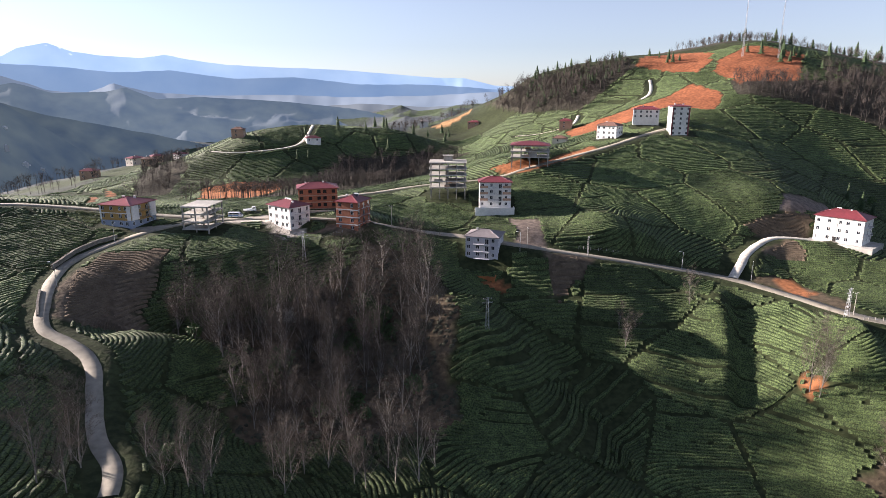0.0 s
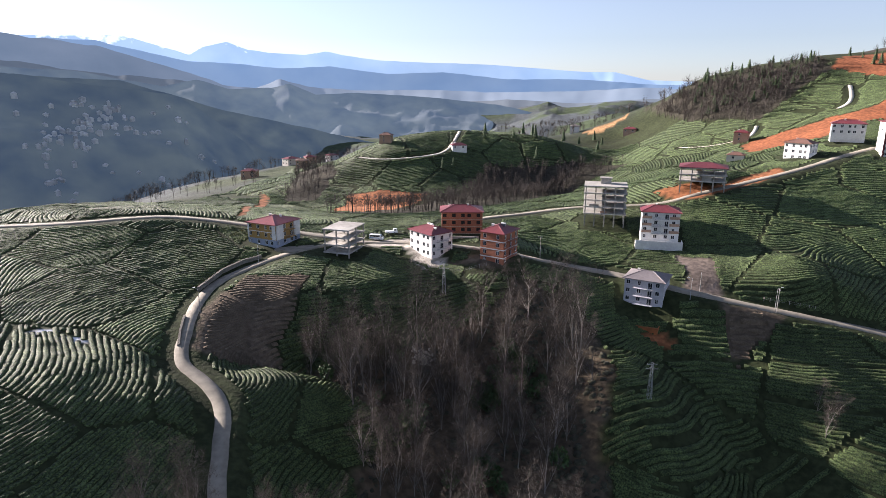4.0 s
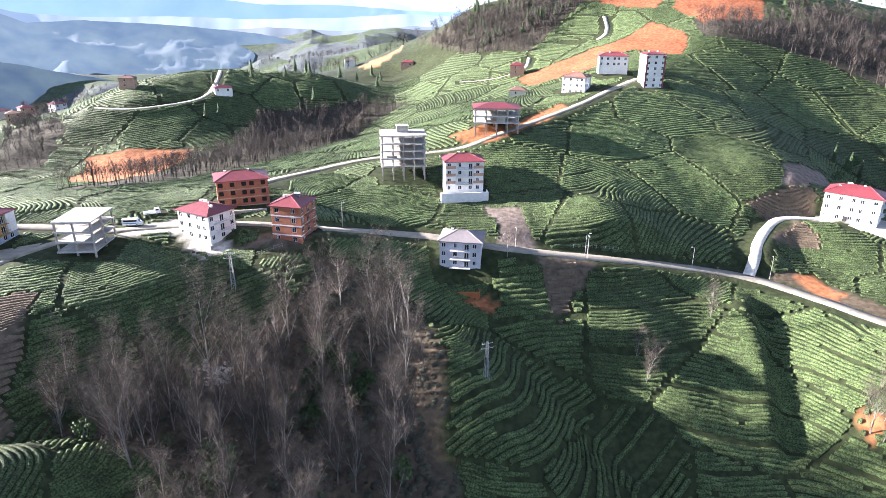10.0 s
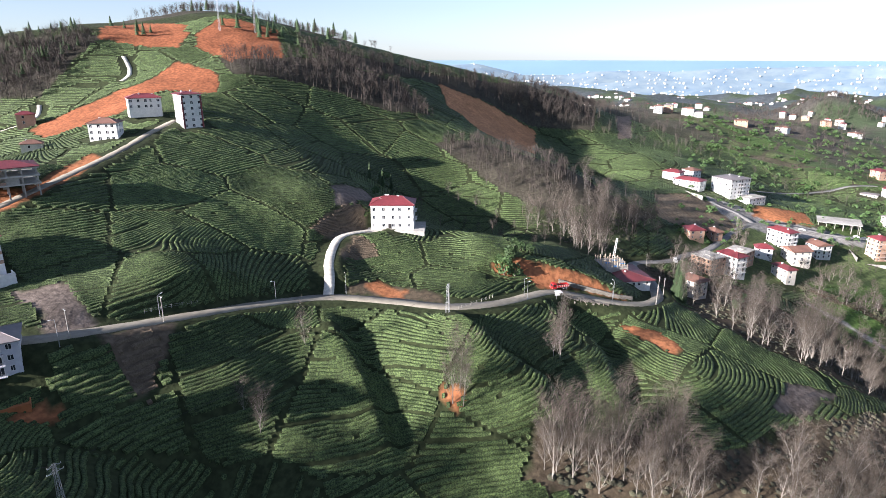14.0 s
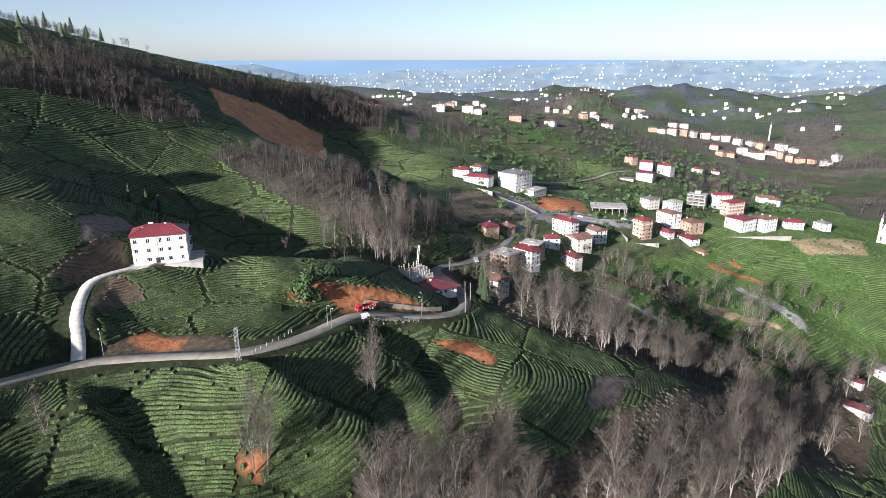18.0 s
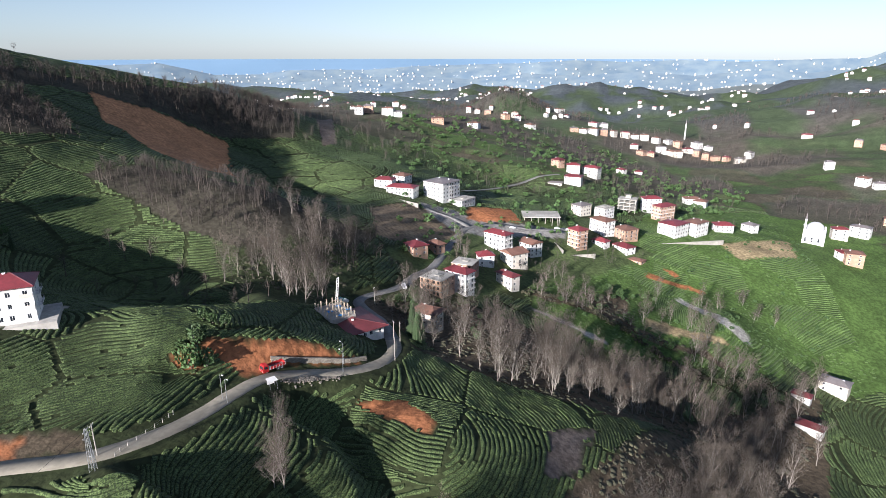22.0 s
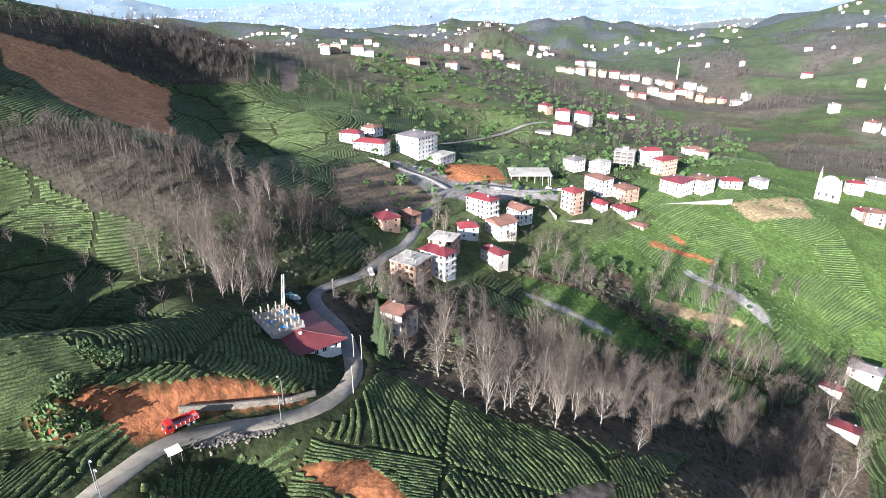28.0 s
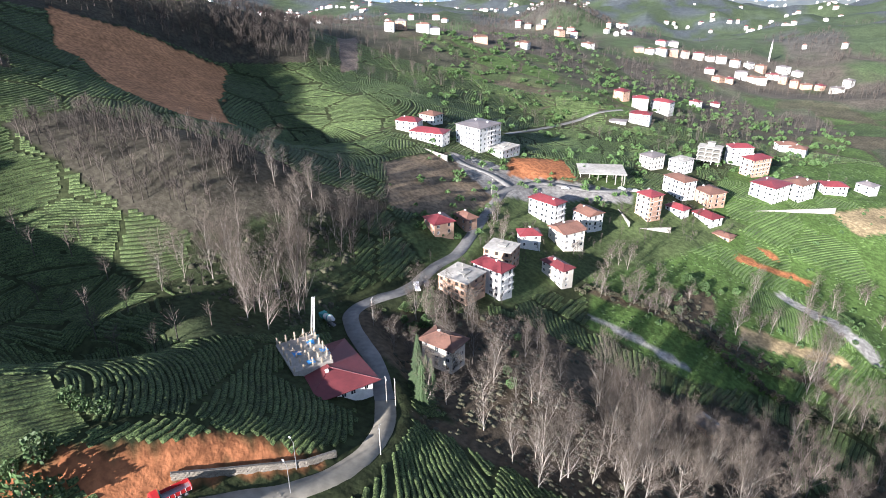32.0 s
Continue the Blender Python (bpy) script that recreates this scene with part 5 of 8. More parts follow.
def hedge(X, Y, nx, ny, half, tall, keep):
    """Clipped rows as long rounded hedges: foot, shoulder, crown, shoulder and foot all along each line of bushes."""
    keep = keep.copy()
    keep[1:-1] &= keep[:-2] | keep[2:]
    joined = keep[:-1] & keep[1:]
    used = np.zeros(keep.shape, bool)
    used[:-1] |= joined
    used[1:] |= joined
    number = np.full(keep.shape, -1)
    number[used] = np.arange(used.sum())
    x, y, ux, uy, h, t = X[used], Y[used], nx[used], ny[used], half[used], tall[used]
    level = ground_at(x, y)
    cross = []
    for across, up in ((-1.0, -0.3), (-0.84, 0.8), (0.0, 1.0), (0.84, 0.8), (1.0, -0.3)):
        rough = 1 + 0.13 * _rng.standard_normal(x.shape)
        bx, by = x + ux * h * across * rough, y + uy * h * across * rough
        own = ground_at(bx, by)
        bz = own - 0.3 if up < 0 else 0.45 * level + 0.55 * own + t * up * (1 + 0.1 * _rng.standard_normal(x.shape))
        cross.append(np.stack([bx, by, bz], -1))
    V = np.stack(cross, 1).reshape(-1, 3)
    p, q = number[:-1][joined] * 5, number[1:][joined] * 5
    quads = np.concatenate([np.stack([p + c, p + c + 1, q + c + 1, q + c], -1) for c in range(4)])
    # closed ends
    first, last = used.copy(), used.copy()
    first[1:] &= ~(joined)
    last[:-1] &= ~(joined)
    ends = np.concatenate([number[first], number[last]]) * 5
    caps = np.stack([ends, ends + 1, ends + 3, ends + 4], -1)
    return V, np.concatenate([quads, caps])


def tea_plot(k, cx, cy):
    turn = _rng.choice([0, 0, 0, 0, 0.12, -0.12, 0.25, -0.25])
    far = cy > 262 or cx > 300
    unseen = (cy < 15 and cx < 170) or cx < -215 or (cy < -75 and cx < 300)
    wide = cy < 172 and -20 < cx < 168
    gap = 2.6 if unseen else _rng.uniform(1.6, 2.0) if far else _rng.uniform(1.4, 1.75) if wide and _rng.random() < 0.7 else _rng.uniform(1.2, 1.4)
    reach, stride = 36.0, gap * (0.9 if far or unseen else 0.72)
    sx, sy = sample(_gx, np.array([cx]), np.array([cy]))[0], sample(_gy, np.array([cx]), np.array([cy]))[0]
    base = math.atan2(sy, sx) + turn
    n = int(reach / gap)
    seeds = np.arange(-n, n + 1) * gap
    px, py = cx + math.cos(base) * seeds, cy + math.sin(base) * seeds
    lines = []
    for sense in (-1, 1):
        x, y = px.copy(), py.copy()
        tx, ty = [x.copy()], [y.copy()]
        for _ in range(int(reach / stride)):
            gx_, gy_ = sample(_gx, x, y), sample(_gy, x, y)
            a = np.arctan2(gy_, gx_) + turn
            # stay near the plot's own way so that rows keep their order
            d = (a - base + math.pi) % math.tau - math.pi
            a = base + np.clip(d, -0.7, 0.7) + sense * math.pi / 2
            x, y = x + np.cos(a) * stride, y + np.sin(a) * stride
            tx.append(x.copy()), ty.append(y.copy())
        lines.append((np.array(tx), np.array(ty)))
    X = np.concatenate([lines[0][0][::-1], lines[1][0][1:]])
    Y = np.concatenate([lines[0][1][::-1], lines[1][1][1:]])
    dx, dy = np.gradient(X, axis=0), np.gradient(Y, axis=0)
    ln = np.hypot(dx, dy) + 1e-6
    nx, ny = -dy / ln, dx / ln
    # rows run unevenly, and where lines draw together the hedges grow thin
    sway = 0.16 * gap * value_noise(X / 4, Y / 4, 38) + 0.05 * _rng.standard_normal(X.shape)
    X, Y = X + nx * sway, Y + ny * sway
    apart = np.abs(np.gradient(X, axis=1) * nx + np.gradient(Y, axis=1) * ny)
    edge = border(X, Y, k)
    ix, iy = ((X - _ext[0]) / _cell).astype(int), ((Y - _ext[2]) / _cell).astype(int)
    ok = (ix >= 0) & (iy >= 0) & (ix < MX.shape[1]) & (iy < MX.shape[0])
    ix, iy = np.clip(ix, 0, MX.shape[1] - 1), np.clip(iy, 0, MX.shape[0] - 1)
    sort_of = _tone[iy, ix]
    terrace = (_rng.random(X.shape[1]) < (0.09 if wide else 0.03))[None, :] & (value_noise(X / 13, Y / 13, 35) > -0.12)
    keep = ok & (edge > 0.75) & _free[iy, ix] & (_rng.random(X.shape) > 0.005) & (apart > 0.35 * gap)
    rows = keep & ~terrace & (sort_of < 2)
    half = np.minimum(gap, apart) * ((0.455 if wide else 0.475) + 0.1 * value_noise(X / 5, Y / 5, 31)) * (1 + 0.07 * _rng.standard_normal(X.shape))
    tall = (gap * (0.44 if wide else 0.18 if far else 0.27) + 0.35 * value_noise(X / 3.5, Y / 3.5, 32)) * (1 + 0.13 * _rng.standard_normal(X.shape))
    tall = np.maximum(np.where(sort_of == 1, tall * 0.6, tall), 0.25)
    half = np.where(sort_of == 1, half * 0.85, half)
    for sort, (leaf, label) in enumerate(((TEA, "clipped green tea rows on the slope"), (TEA_BROWN, "pruned brown tea rows on the slope"))):
        mine = rows & (sort_of == sort)
        if mine.sum() < 30:
            continue
        V, quads = hedge(X, Y, nx, ny, half, tall, mine)
        tagged(new("tea_field", big_mesh("tea_rows", V, quads, leaf)), label, "tea field", "plots on the hillside", "stuff")
    # meadow: some strips are dug in rows, the rest is tufted grass
    grass = keep & (sort_of == 2)
    if grass.sum() > 30:
        if _rng.random() < 0.3:
            V, quads = hedge(X, Y, nx, ny, half * 0.7, tall * 0.35, grass)
        else:
            tuft = grass & (_rng.random(X.shape) < 0.3) & (value_noise(X / 9, Y / 9, 36) < 0.18)
            jump = _rng.uniform(-1.2, 1.2, (2,) + X.shape)
            size = _rng.uniform(0.3, 1.1, X.shape)
            V, quads = domes(X[tuft] + jump[0][tuft], Y[tuft] + jump[1][tuft], nx[tuft], ny[tuft], size[tuft], size[tuft] * 1.3, size[tuft] * 0.07)
        tagged(new("meadow", big_mesh("tufts", V, quads, GRASS)), "rough green grass and vegetable rows", "meadow", "plots on the hillside", "stuff")
    wild = keep & (sort_of == 3) & (_rng.random(X.shape) < 0.3) & (value_noise(X / 6, Y / 6, 37) < 0.15)
    if wild.sum() > 20:
        grown = _rng.uniform(0.4, 1.5, X.shape)
        jump = _rng.uniform(-0.8, 0.8, (2,) + X.shape)
        V, quads = domes(X[wild] + jump[0][wild], Y[wild] + jump[1][wild], nx[wild], ny[wild], (gap * 0.5 * grown)[wild], (gap * 0.6 * grown)[wild], (gap * 0.3 * grown)[wild])
        tagged(new("undergrowth", big_mesh("brambles", V, quads, BRAMBLE)), "brambles and dead leaves under the trees", "undergrowth", "plots on the hillside", "stuff")


for _k, (_cx, _cy) in enumerate(SITES):
    tea_plot(_k, _cx, _cy)



# ---- trees ----
def branches(rnd, height_m, spread, first=0.3):
    """Trunk, limbs and twig ends of a bare broadleaf tree."""
    wood, ends = Shape(), []

    def grow(at, way, length, radius, level):
        steps = 3 if level < 2 else 2
        p, d = Vector(at), Vector(way).normalized()
        for k in range(steps):
            q = p + d * (length / steps)
            r0, r1 = radius * (1 - 0.55 * k / steps), radius * (1 - 0.55 * (k + 1) / steps)
            if level < 2:
                wood.tube(p, q, r0, r1, 5 if level == 0 else 3)
            else:
                blade(wood, p, p + (q - p) * 1.25, r0 * 1.3, rnd)
            if level < 3 and (level > 0 or (k + 1) / steps > first):
                for _ in range(3 if level == 0 else 2):
                    a = rnd.uniform(0, math.tau)
                    out = Vector((math.cos(a), math.sin(a), 0)) * spread * rnd.uniform(0.5, 1.1)
                    grow(p.lerp(q, rnd.uniform(0.2, 1)), (d + out + Vector((0, 0, 0.25))), length * rnd.uniform(0.4, 0.6), r1 * 0.55, level + 1)
            d = (d + Vector((rnd.uniform(-0.14, 0.14), rnd.uniform(-0.14, 0.14), 0.05))).normalized()
            p = q
        ends.append((p, d, level))

    grow((0, 0, -0.4), (rnd.uniform(-0.06, 0.06), rnd.uniform(-0.06, 0.06), 1), height_m * 0.7, height_m * 0.008 + 0.05, 0)
    return wood, ends


def blade(shape, p, q, wide, rnd):
    d = q - p
    side = d.cross(Vector((rnd.uniform(-1, 1), rnd.uniform(-1, 1), rnd.uniform(-1, 1)))).normalized() * wide
    shape.add([p - side, p + side, q], [(0, 1, 2)])


def bare_tree_meshes(seed, height_m, spread):
    rnd = random.Random(seed)
    wood, ends = branches(rnd, height_m, spread)
    twigs = Shape()
    for p, d, level in ends:
        for _ in range(6 if level >= 2 else 4):
            w = (d + Vector((rnd.uniform(-1.1, 1.1), rnd.uniform(-1.1, 1.1), rnd.uniform(-0.4, 0.7)))).normalized()
            q = p + w * rnd.uniform(0.06, 0.13) * height_m
            blade(twigs, p, q, 0.019, rnd)
            blade(twigs, p.lerp(q, 0.4), p.lerp(q, 0.4) + (w + Vector((rnd.uniform(-0.9, 0.9), rnd.uniform(-0.9, 0.9), 0.2))).normalized() * 0.06 * height_m, 0.016, rnd)
    return wood.mesh("trunk", BARK), twigs.mesh("crown", TWIGS)


def fir_meshes(seed, height_m):
    rnd = random.Random(seed)
    wood = Shape().tube((0, 0, -0.4), (0, 0, height_m), 0.2, 0.03, 6)
    leaves = Shape()
    rings = int(height_m * 1.7)
    for k in range(rings):
        s = k / rings
        z, reach = height_m * (0.08 + 0.92 * s), (1 - s) ** 0.85 * height_m * 0.2 + 0.15
        for j in range(9):
            a = j * math.tau / 9 + k * 0.7 + rnd.uniform(-0.25, 0.25)
            r = reach * rnd.uniform(0.7, 1.12)
            tip = Vector((math.cos(a) * r, math.sin(a) * r, z - r * 0.35))
            root = Vector((0, 0, z + 0.15))
            side = Vector((-math.sin(a), math.cos(a), 0)) * r * 0.34
            mid = root.lerp(tip, 0.6)
            leaves.add([root, mid + side - Vector((0, 0, 0.18)), tip, mid - side - Vector((0, 0, 0.18)), mid + Vector((0, 0, 0.12))], [(0, 1, 4), (1, 2, 4), (2, 3, 4), (3, 0, 4)])
    return wood.mesh("trunk", BARK), leaves.mesh("crown", FIR)


def bush_meshes(seed, size, material=None):
    rnd = random.Random(seed)
    wood, leaves = Shape(), Shape()
    for _ in range(5):
        a = rnd.uniform(0, math.tau)
        wood.tube((0, 0, -0.3), (math.cos(a) * size * 0.35, math.sin(a) * size * 0.35, size * 0.8), 0.07, 0.03, 4)
    for _ in range(330):
        a, u, r = rnd.uniform(0, math.tau), rnd.uniform(-0.75, 1), rnd.uniform(0.55, 1) ** 0.5
        lump = 1 + 0.25 * math.sin(3 * a + seed) * math.cos(2.3 * u)
        c = Vector((math.cos(a) * math.sqrt(1 - u * u) * r * 0.62, math.sin(a) * math.sqrt(1 - u * u) * r * 0.62, 0.62 + 0.55 * u * r)) * size * lump
        n = Vector((rnd.uniform(-1, 1), rnd.uniform(-1, 1), rnd.uniform(-0.3, 1))).normalized()
        s = n.orthogonal().normalized() * size * 0.11
        t = n.cross(s)
        leaves.add([c - s, c - t * 0.6, c + s, c + t * 0.6], [(0, 1, 2, 3)])
    return wood.mesh("trunk", BARK), leaves.mesh("crown", material or IVY)


BARE = [bare_tree_meshes(k + 1, h, s) for k, (h, s) in enumerate(((20, 0.8), (22, 0.66), (17, 1.0), (21, 0.75), (15, 1.1), (23, 0.6)))]
FIRS = [fir_meshes(k + 11, h) for k, h in enumerate((13, 16, 11))]
BUSHES = [bush_meshes(k + 21, s) for k, s in enumerate((4.5, 3.2, 5.5))]
TREE_LABELS = {"bare": "leafless winter tree with pale grey trunk", "fir": "dark green conical fir tree", "bush": "dense dark evergreen bush"}


def tree(kind, x, y, size=1.0, rnd=random, group="trees on the slopes", label=""):
    trunk, crown = rnd.choice({"bare": BARE, "fir": FIRS, "bush": BUSHES}[kind])
    root = new({"bare": "bare_tree", "fir": "fir_tree", "bush": "evergreen_bush"}[kind])
    root.matrix_world = pose(x, y, float(ground_at(x, y)), 0, 0, rnd.uniform(0, 360)) @ Matrix.Diagonal((size * rnd.uniform(0.9, 1.1), size * rnd.uniform(0.9, 1.1), size * 1.12, 1))
    tagged(root, label or TREE_LABELS[kind], "bush" if kind == "bush" else "tree", group)
    part("trunk", trunk, root), part("crown", crown, root)
    return root


def thicket(places, seed):
    """Bare trees too many to count, joined: pale trunks in one mesh, twigs in another."""
    rnd = random.Random(seed)
    spots = [(*p, rnd.choice(BARE), rnd.uniform(0, math.tau)) for p in places]
    for which, name, label in ((0, "thicket_trunks", "pale trunks and limbs of leafless trees"), (1, "thicket_twigs", "brown twigs of leafless trees")):
        shape = []
        faces, k = [], 0
        for x, y, size, meshes, a in spots:
            me = meshes[which]
            v = np.empty(len(me.vertices) * 3)
            me.vertices.foreach_get("co", v)
            v = v.reshape(-1, 3) * size * np.array((1, 1, 1.12))
            c, d = math.cos(a), math.sin(a)
            shape.append(np.stack([v[:, 0] * c - v[:, 1] * d + x, v[:, 0] * d + v[:, 1] * c + y, v[:, 2] + float(ground_at(x, y))], -1))
            faces += [tuple(i + k for i in p.vertices) for p in me.polygons]
            k += len(v)
        tagged(new(name, mesh_of(name, np.concatenate(shape).tolist(), faces, (BARK, TWIGS)[which])), label, "woods", kind="stuff")


def grove(poly, count, mix, size=(0.7, 1.1), seed=1, group="trees on the slopes", gap=3.0):
    """Trees scattered in a piece of the plan; the far ones are joined."""
    rnd = random.Random(seed)
    xs, ys = [p[0] for p in poly], [p[1] for p in poly]
    placed, far, tries = [], [], 0
    while len(placed) < count and tries < count * 30:
        tries += 1
        x, y = rnd.uniform(min(xs), max(xs)), rnd.uniform(min(ys), max(ys))
        if not inside(np.array(x), np.array(y), poly) or any(math.hypot(x - a, y - b) < gap for a, b in placed):
            continue
        if any(np.min(np.hypot(line[:, 0] - x, line[:, 1] - y)) < half + 2.5 for line, half in ROADS.values()):
            continue
        placed.append((x, y))
        if seed in JOINED and rnd.random() < mix.get("bare", 0) / sum(mix.values()):
            far.append((x, y, rnd.uniform(*size)))
            continue
        tree(rnd.choices(list(mix), list(mix.values()))[0], x, y, rnd.uniform(*size), rnd, group)
    if far:
        thicket(far, seed)


JOINED = (111, 113, 114, 115, 118, 120, 121, 122, 128, 130)     # groves across the valley and in the village
grove([(-67, 126), (-41, 140), (-20, 154), (-4, 162), (10, 162), (17, 141), (14, 120), (17, 106), (-35, 87), (-37, 103), (-49, 113)], 72, {"bare": 9, "bush": 2}, (0.75, 1.15), 101, "trees in the gully", 3.2)
grove([(-70, 132), (-55, 140), (-47, 135), (-58, 113)], 8, {"bare": 1}, (0.6, 0.8), 102, "trees in the gully", 4)
grove([(-44, 108), (-31, 113), (-24, 94), (-38, 87)], 8, {"bare": 3, "bush": 1}, (0.5, 0.8), 103, "trees in the gully", 4)
grove([(-25, 77), (16, 87), (16, 72), (-21, 61)], 12, {"bare": 1}, (0.7, 1.0), 104, "trees in the gully", 3)
grove([(-63, 50), (-55, 59), (-50, 43), (-57, 41)], 4, {"bare": 1}, (0.6, 0.8), 105, "trees on the slopes", 3)
grove([(-50, 63), (-38, 81), (-29, 56), (-43, 47)], 6, {"bare": 3, "bush": 2}, (0.5, 0.8), 106, "trees on the slopes", 3)
grove([(130, 82), (140, 88), (160, 70), (172, 56), (166, 44), (150, 50)], 34, {"bare": 1}, (0.75, 1.0), 107, "trees above the valley", 3)
grove([(131, 117), (136, 114), (133, 109), (129, 112)], 3, {"bare": 1}, (0.7, 0.9), 108, "trees on the knoll", 2.5)
grove([(172, 109), (185, 107), (179, 102), (169, 105)], 4, {"bare": 1}, (0.6, 0.8), 109, "trees on the slopes", 2)
grove([(258, 88), (284, 55), (318, 16), (300, 0), (272, 30), (256, 62)], 24, {"bare": 1}, (0.7, 1.0), 110, "trees above the valley", 3.2)
grove([(276, 102), (306, 86), (312, 54), (332, 17), (333, -18), (396, -88), (302, -67), (242, -12), (314, -14), (260, 22), (253, 65)], 60, {"bare": 1}, (0.6, 0.95), 111, "trees above the valley", 3.4)
grove([(168, 44), (190, 30), (215, 12), (258, -10), (242, -26), (200, 0), (170, 28)], 44, {"bare": 1}, (0.8, 1.05), 112, "trees above the valley", 3)
grove([(302, 180), (336, 174), (327, 160), (320, 148), (287, 145), (273, 150)], 20, {"bare": 1}, (0.7, 1.0), 113, "trees behind the bend", 3.5)
grove([(354, 194), (361, 158), (376, 152), (333, 154), (328, 178)], 16, {"bare": 5, "fir": 1}, (0.6, 0.9), 114, "trees behind the bend", 4)
grove([(289, 201), (311, 184), (266, 155), (253, 170)], 8, {"bare": 1}, (0.6, 0.9), 115, "trees behind the bend", 5)
grove([(280, 104), (287, 100), (269, 94), (265, 98)], 4, {"fir": 1}, (0.9, 1.1), 116, "firs by the road", 2)
grove([(309, 136), (320, 118), (335, 99), (333, 80), (311, 65), (276, 76), (292, 90), (294, 115)], 30, {"bare": 8, "bush": 1}, (0.45, 0.75), 117, "trees in the hollow", 3)
grove([(385, 76), (414, 41), (412, 3), (412, -43), (402, -41), (387, 10), (382, 56)], 16, {"bare": 2, "bush": 1}, (0.4, 0.75), 118, "trees on the meadow", 5)
grove([(308, 61), (332, 28), (349, -17), (327, -13), (269, 48)], 26, {"bare": 1}, (0.55, 0.85), 119, "trees above the valley", 3.5)
grove([(397, -23), (401, -54), (348, -43), (347, -20)], 10, {"bare": 1}, (0.6, 0.9), 120, "trees on the slopes", 4)
grove([(400, 125), (419, 114), (401, 104), (384, 116)], 5, {"bare": 1}, (0.4, 0.6), 121, "trees between houses", 3)
grove([(408, 69), (441, 50), (429, 44), (396, 62)], 4, {"bare": 1}, (0.4, 0.6), 122, "trees between houses", 3)
grove([(220, 163), (223, 155), (220, 144), (215, 153)], 3, {"bush": 1}, (0.8, 1.1), 123, "bushes by the road", 3)
grove([(202, 153), (210, 145), (203, 139), (198, 148)], 4, {"bush": 1}, (0.8, 1.2), 124, "bushes by the road", 3)
grove([(241, 273), (262, 271), (238, 246), (215, 243)], 6, {"fir": 3, "bush": 1}, (0.6, 0.8), 125, "firs behind the villa", 3)
grove([(108, 162), (115, 162), (107, 151), (102, 154)], 1, {"bare": 1}, (0.5, 0.6), 126, "trees on the slopes", 3)
grove([(77, 148), (88, 146), (84, 139), (71, 140)], 3, {"bare": 1}, (0.4, 0.55), 127, "trees on the slopes", 3)
grove([(391, 66), (397, 19), (391, 6), (388, -12), (390, -31), (386, -42), (381, -38), (385, -28), (381, -9), (383, 9), (388, 21), (384, 65)], 26, {"bare": 2, "bush": 3}, (0.25, 0.6), 128, "bushes along the ditch hedge", 2)
grove([(425, 33), (440, -8), (421, -9), (400, 31)], 9, {"bush": 2, "bare": 1}, (0.5, 0.9), 129, "trees on the meadow", 3)
grove([(459, -25), (465, -61), (450, -79), (418, -60), (422, -31)], 10, {"bare": 1}, (0.35, 0.6), 130, "trees on the meadow", 4)
grove([(319, 126), (329, 117), (319, 105), (310, 118)], 8, {"bush": 1}, (0.6, 1.0), 131, "bushes by the road", 2.5)
grove([(-26, 147), (-3, 152), (2, 134), (-20, 130)], 8, {"bush": 1}, (0.6, 1.0), 132, "ivy-clad bushes in the gully", 2.5)
grove([(-16, 151), (-6, 153), (-3, 141), (-13, 138)], 6, {"bush": 1}, (0.8, 1.2), 133, "ivy-clad bushes in the gully", 2)

# ---- the far woods: too many to count ----
def template(seed, kind):
    rnd = random.Random(seed)
    s = Shape()
    if kind == "fir":
        for k in range(5):
            z, r = 1.2 + k * 1.7, 2.7 * (1 - k / 5.8)
            for j in range(5):
                a = j * math.tau / 5 + k
                s.add([(0, 0, z + 2.4), (math.cos(a) * r, math.sin(a) * r, z - 0.3), (math.cos(a + 1.1) * r * 0.9, math.sin(a + 1.1) * r * 0.9, z)], [(0, 1, 2)])
    elif kind == "shrub":
        for _ in range(42):
            a, u = rnd.uniform(0, math.tau), rnd.uniform(-0.2, 1)
            r = math.sqrt(1 - u * u) * rnd.uniform(0.7, 1.25)
            c = Vector((math.cos(a) * r, math.sin(a) * r, 0.7 + u * rnd.uniform(0.8, 1.2)))
            n = Vector((rnd.uniform(-1, 1), rnd.uniform(-1, 1), rnd.uniform(0, 1))).normalized()
            p = n.orthogonal().normalized() * 0.42
            q = n.cross(p)
            s.add([c - p - q * 0.6, c + p - q * 0.5, c + q], [(0, 1, 2)])
    else:
        s.tube((0, 0, -1), (0.2, 0.1, 7), 0.2, 0.08, 3)
        for _ in range(46):
            a, z = rnd.uniform(0, math.tau), rnd.uniform(3.5, 8.0)
            p = Vector((math.cos(a) * rnd.uniform(0, 1.2), math.sin(a) * rnd.uniform(0, 1.2), z))
            q = p + Vector((math.cos(a) * rnd.uniform(0.8, 2.4), math.sin(a) * rnd.uniform(0.8, 2.4), rnd.uniform(0.8, 3.5)))
            blade(s, p, q, 0.07, rnd)
    tris = [f if len(f) == 3 else None for f in s.f]
    out = []
    for f in s.f:
        out += [(f[0], f[k], f[k + 1]) for k in range(1, len(f) - 1)]
    return np.array([tuple(v) for v in s.v]), np.array(out)


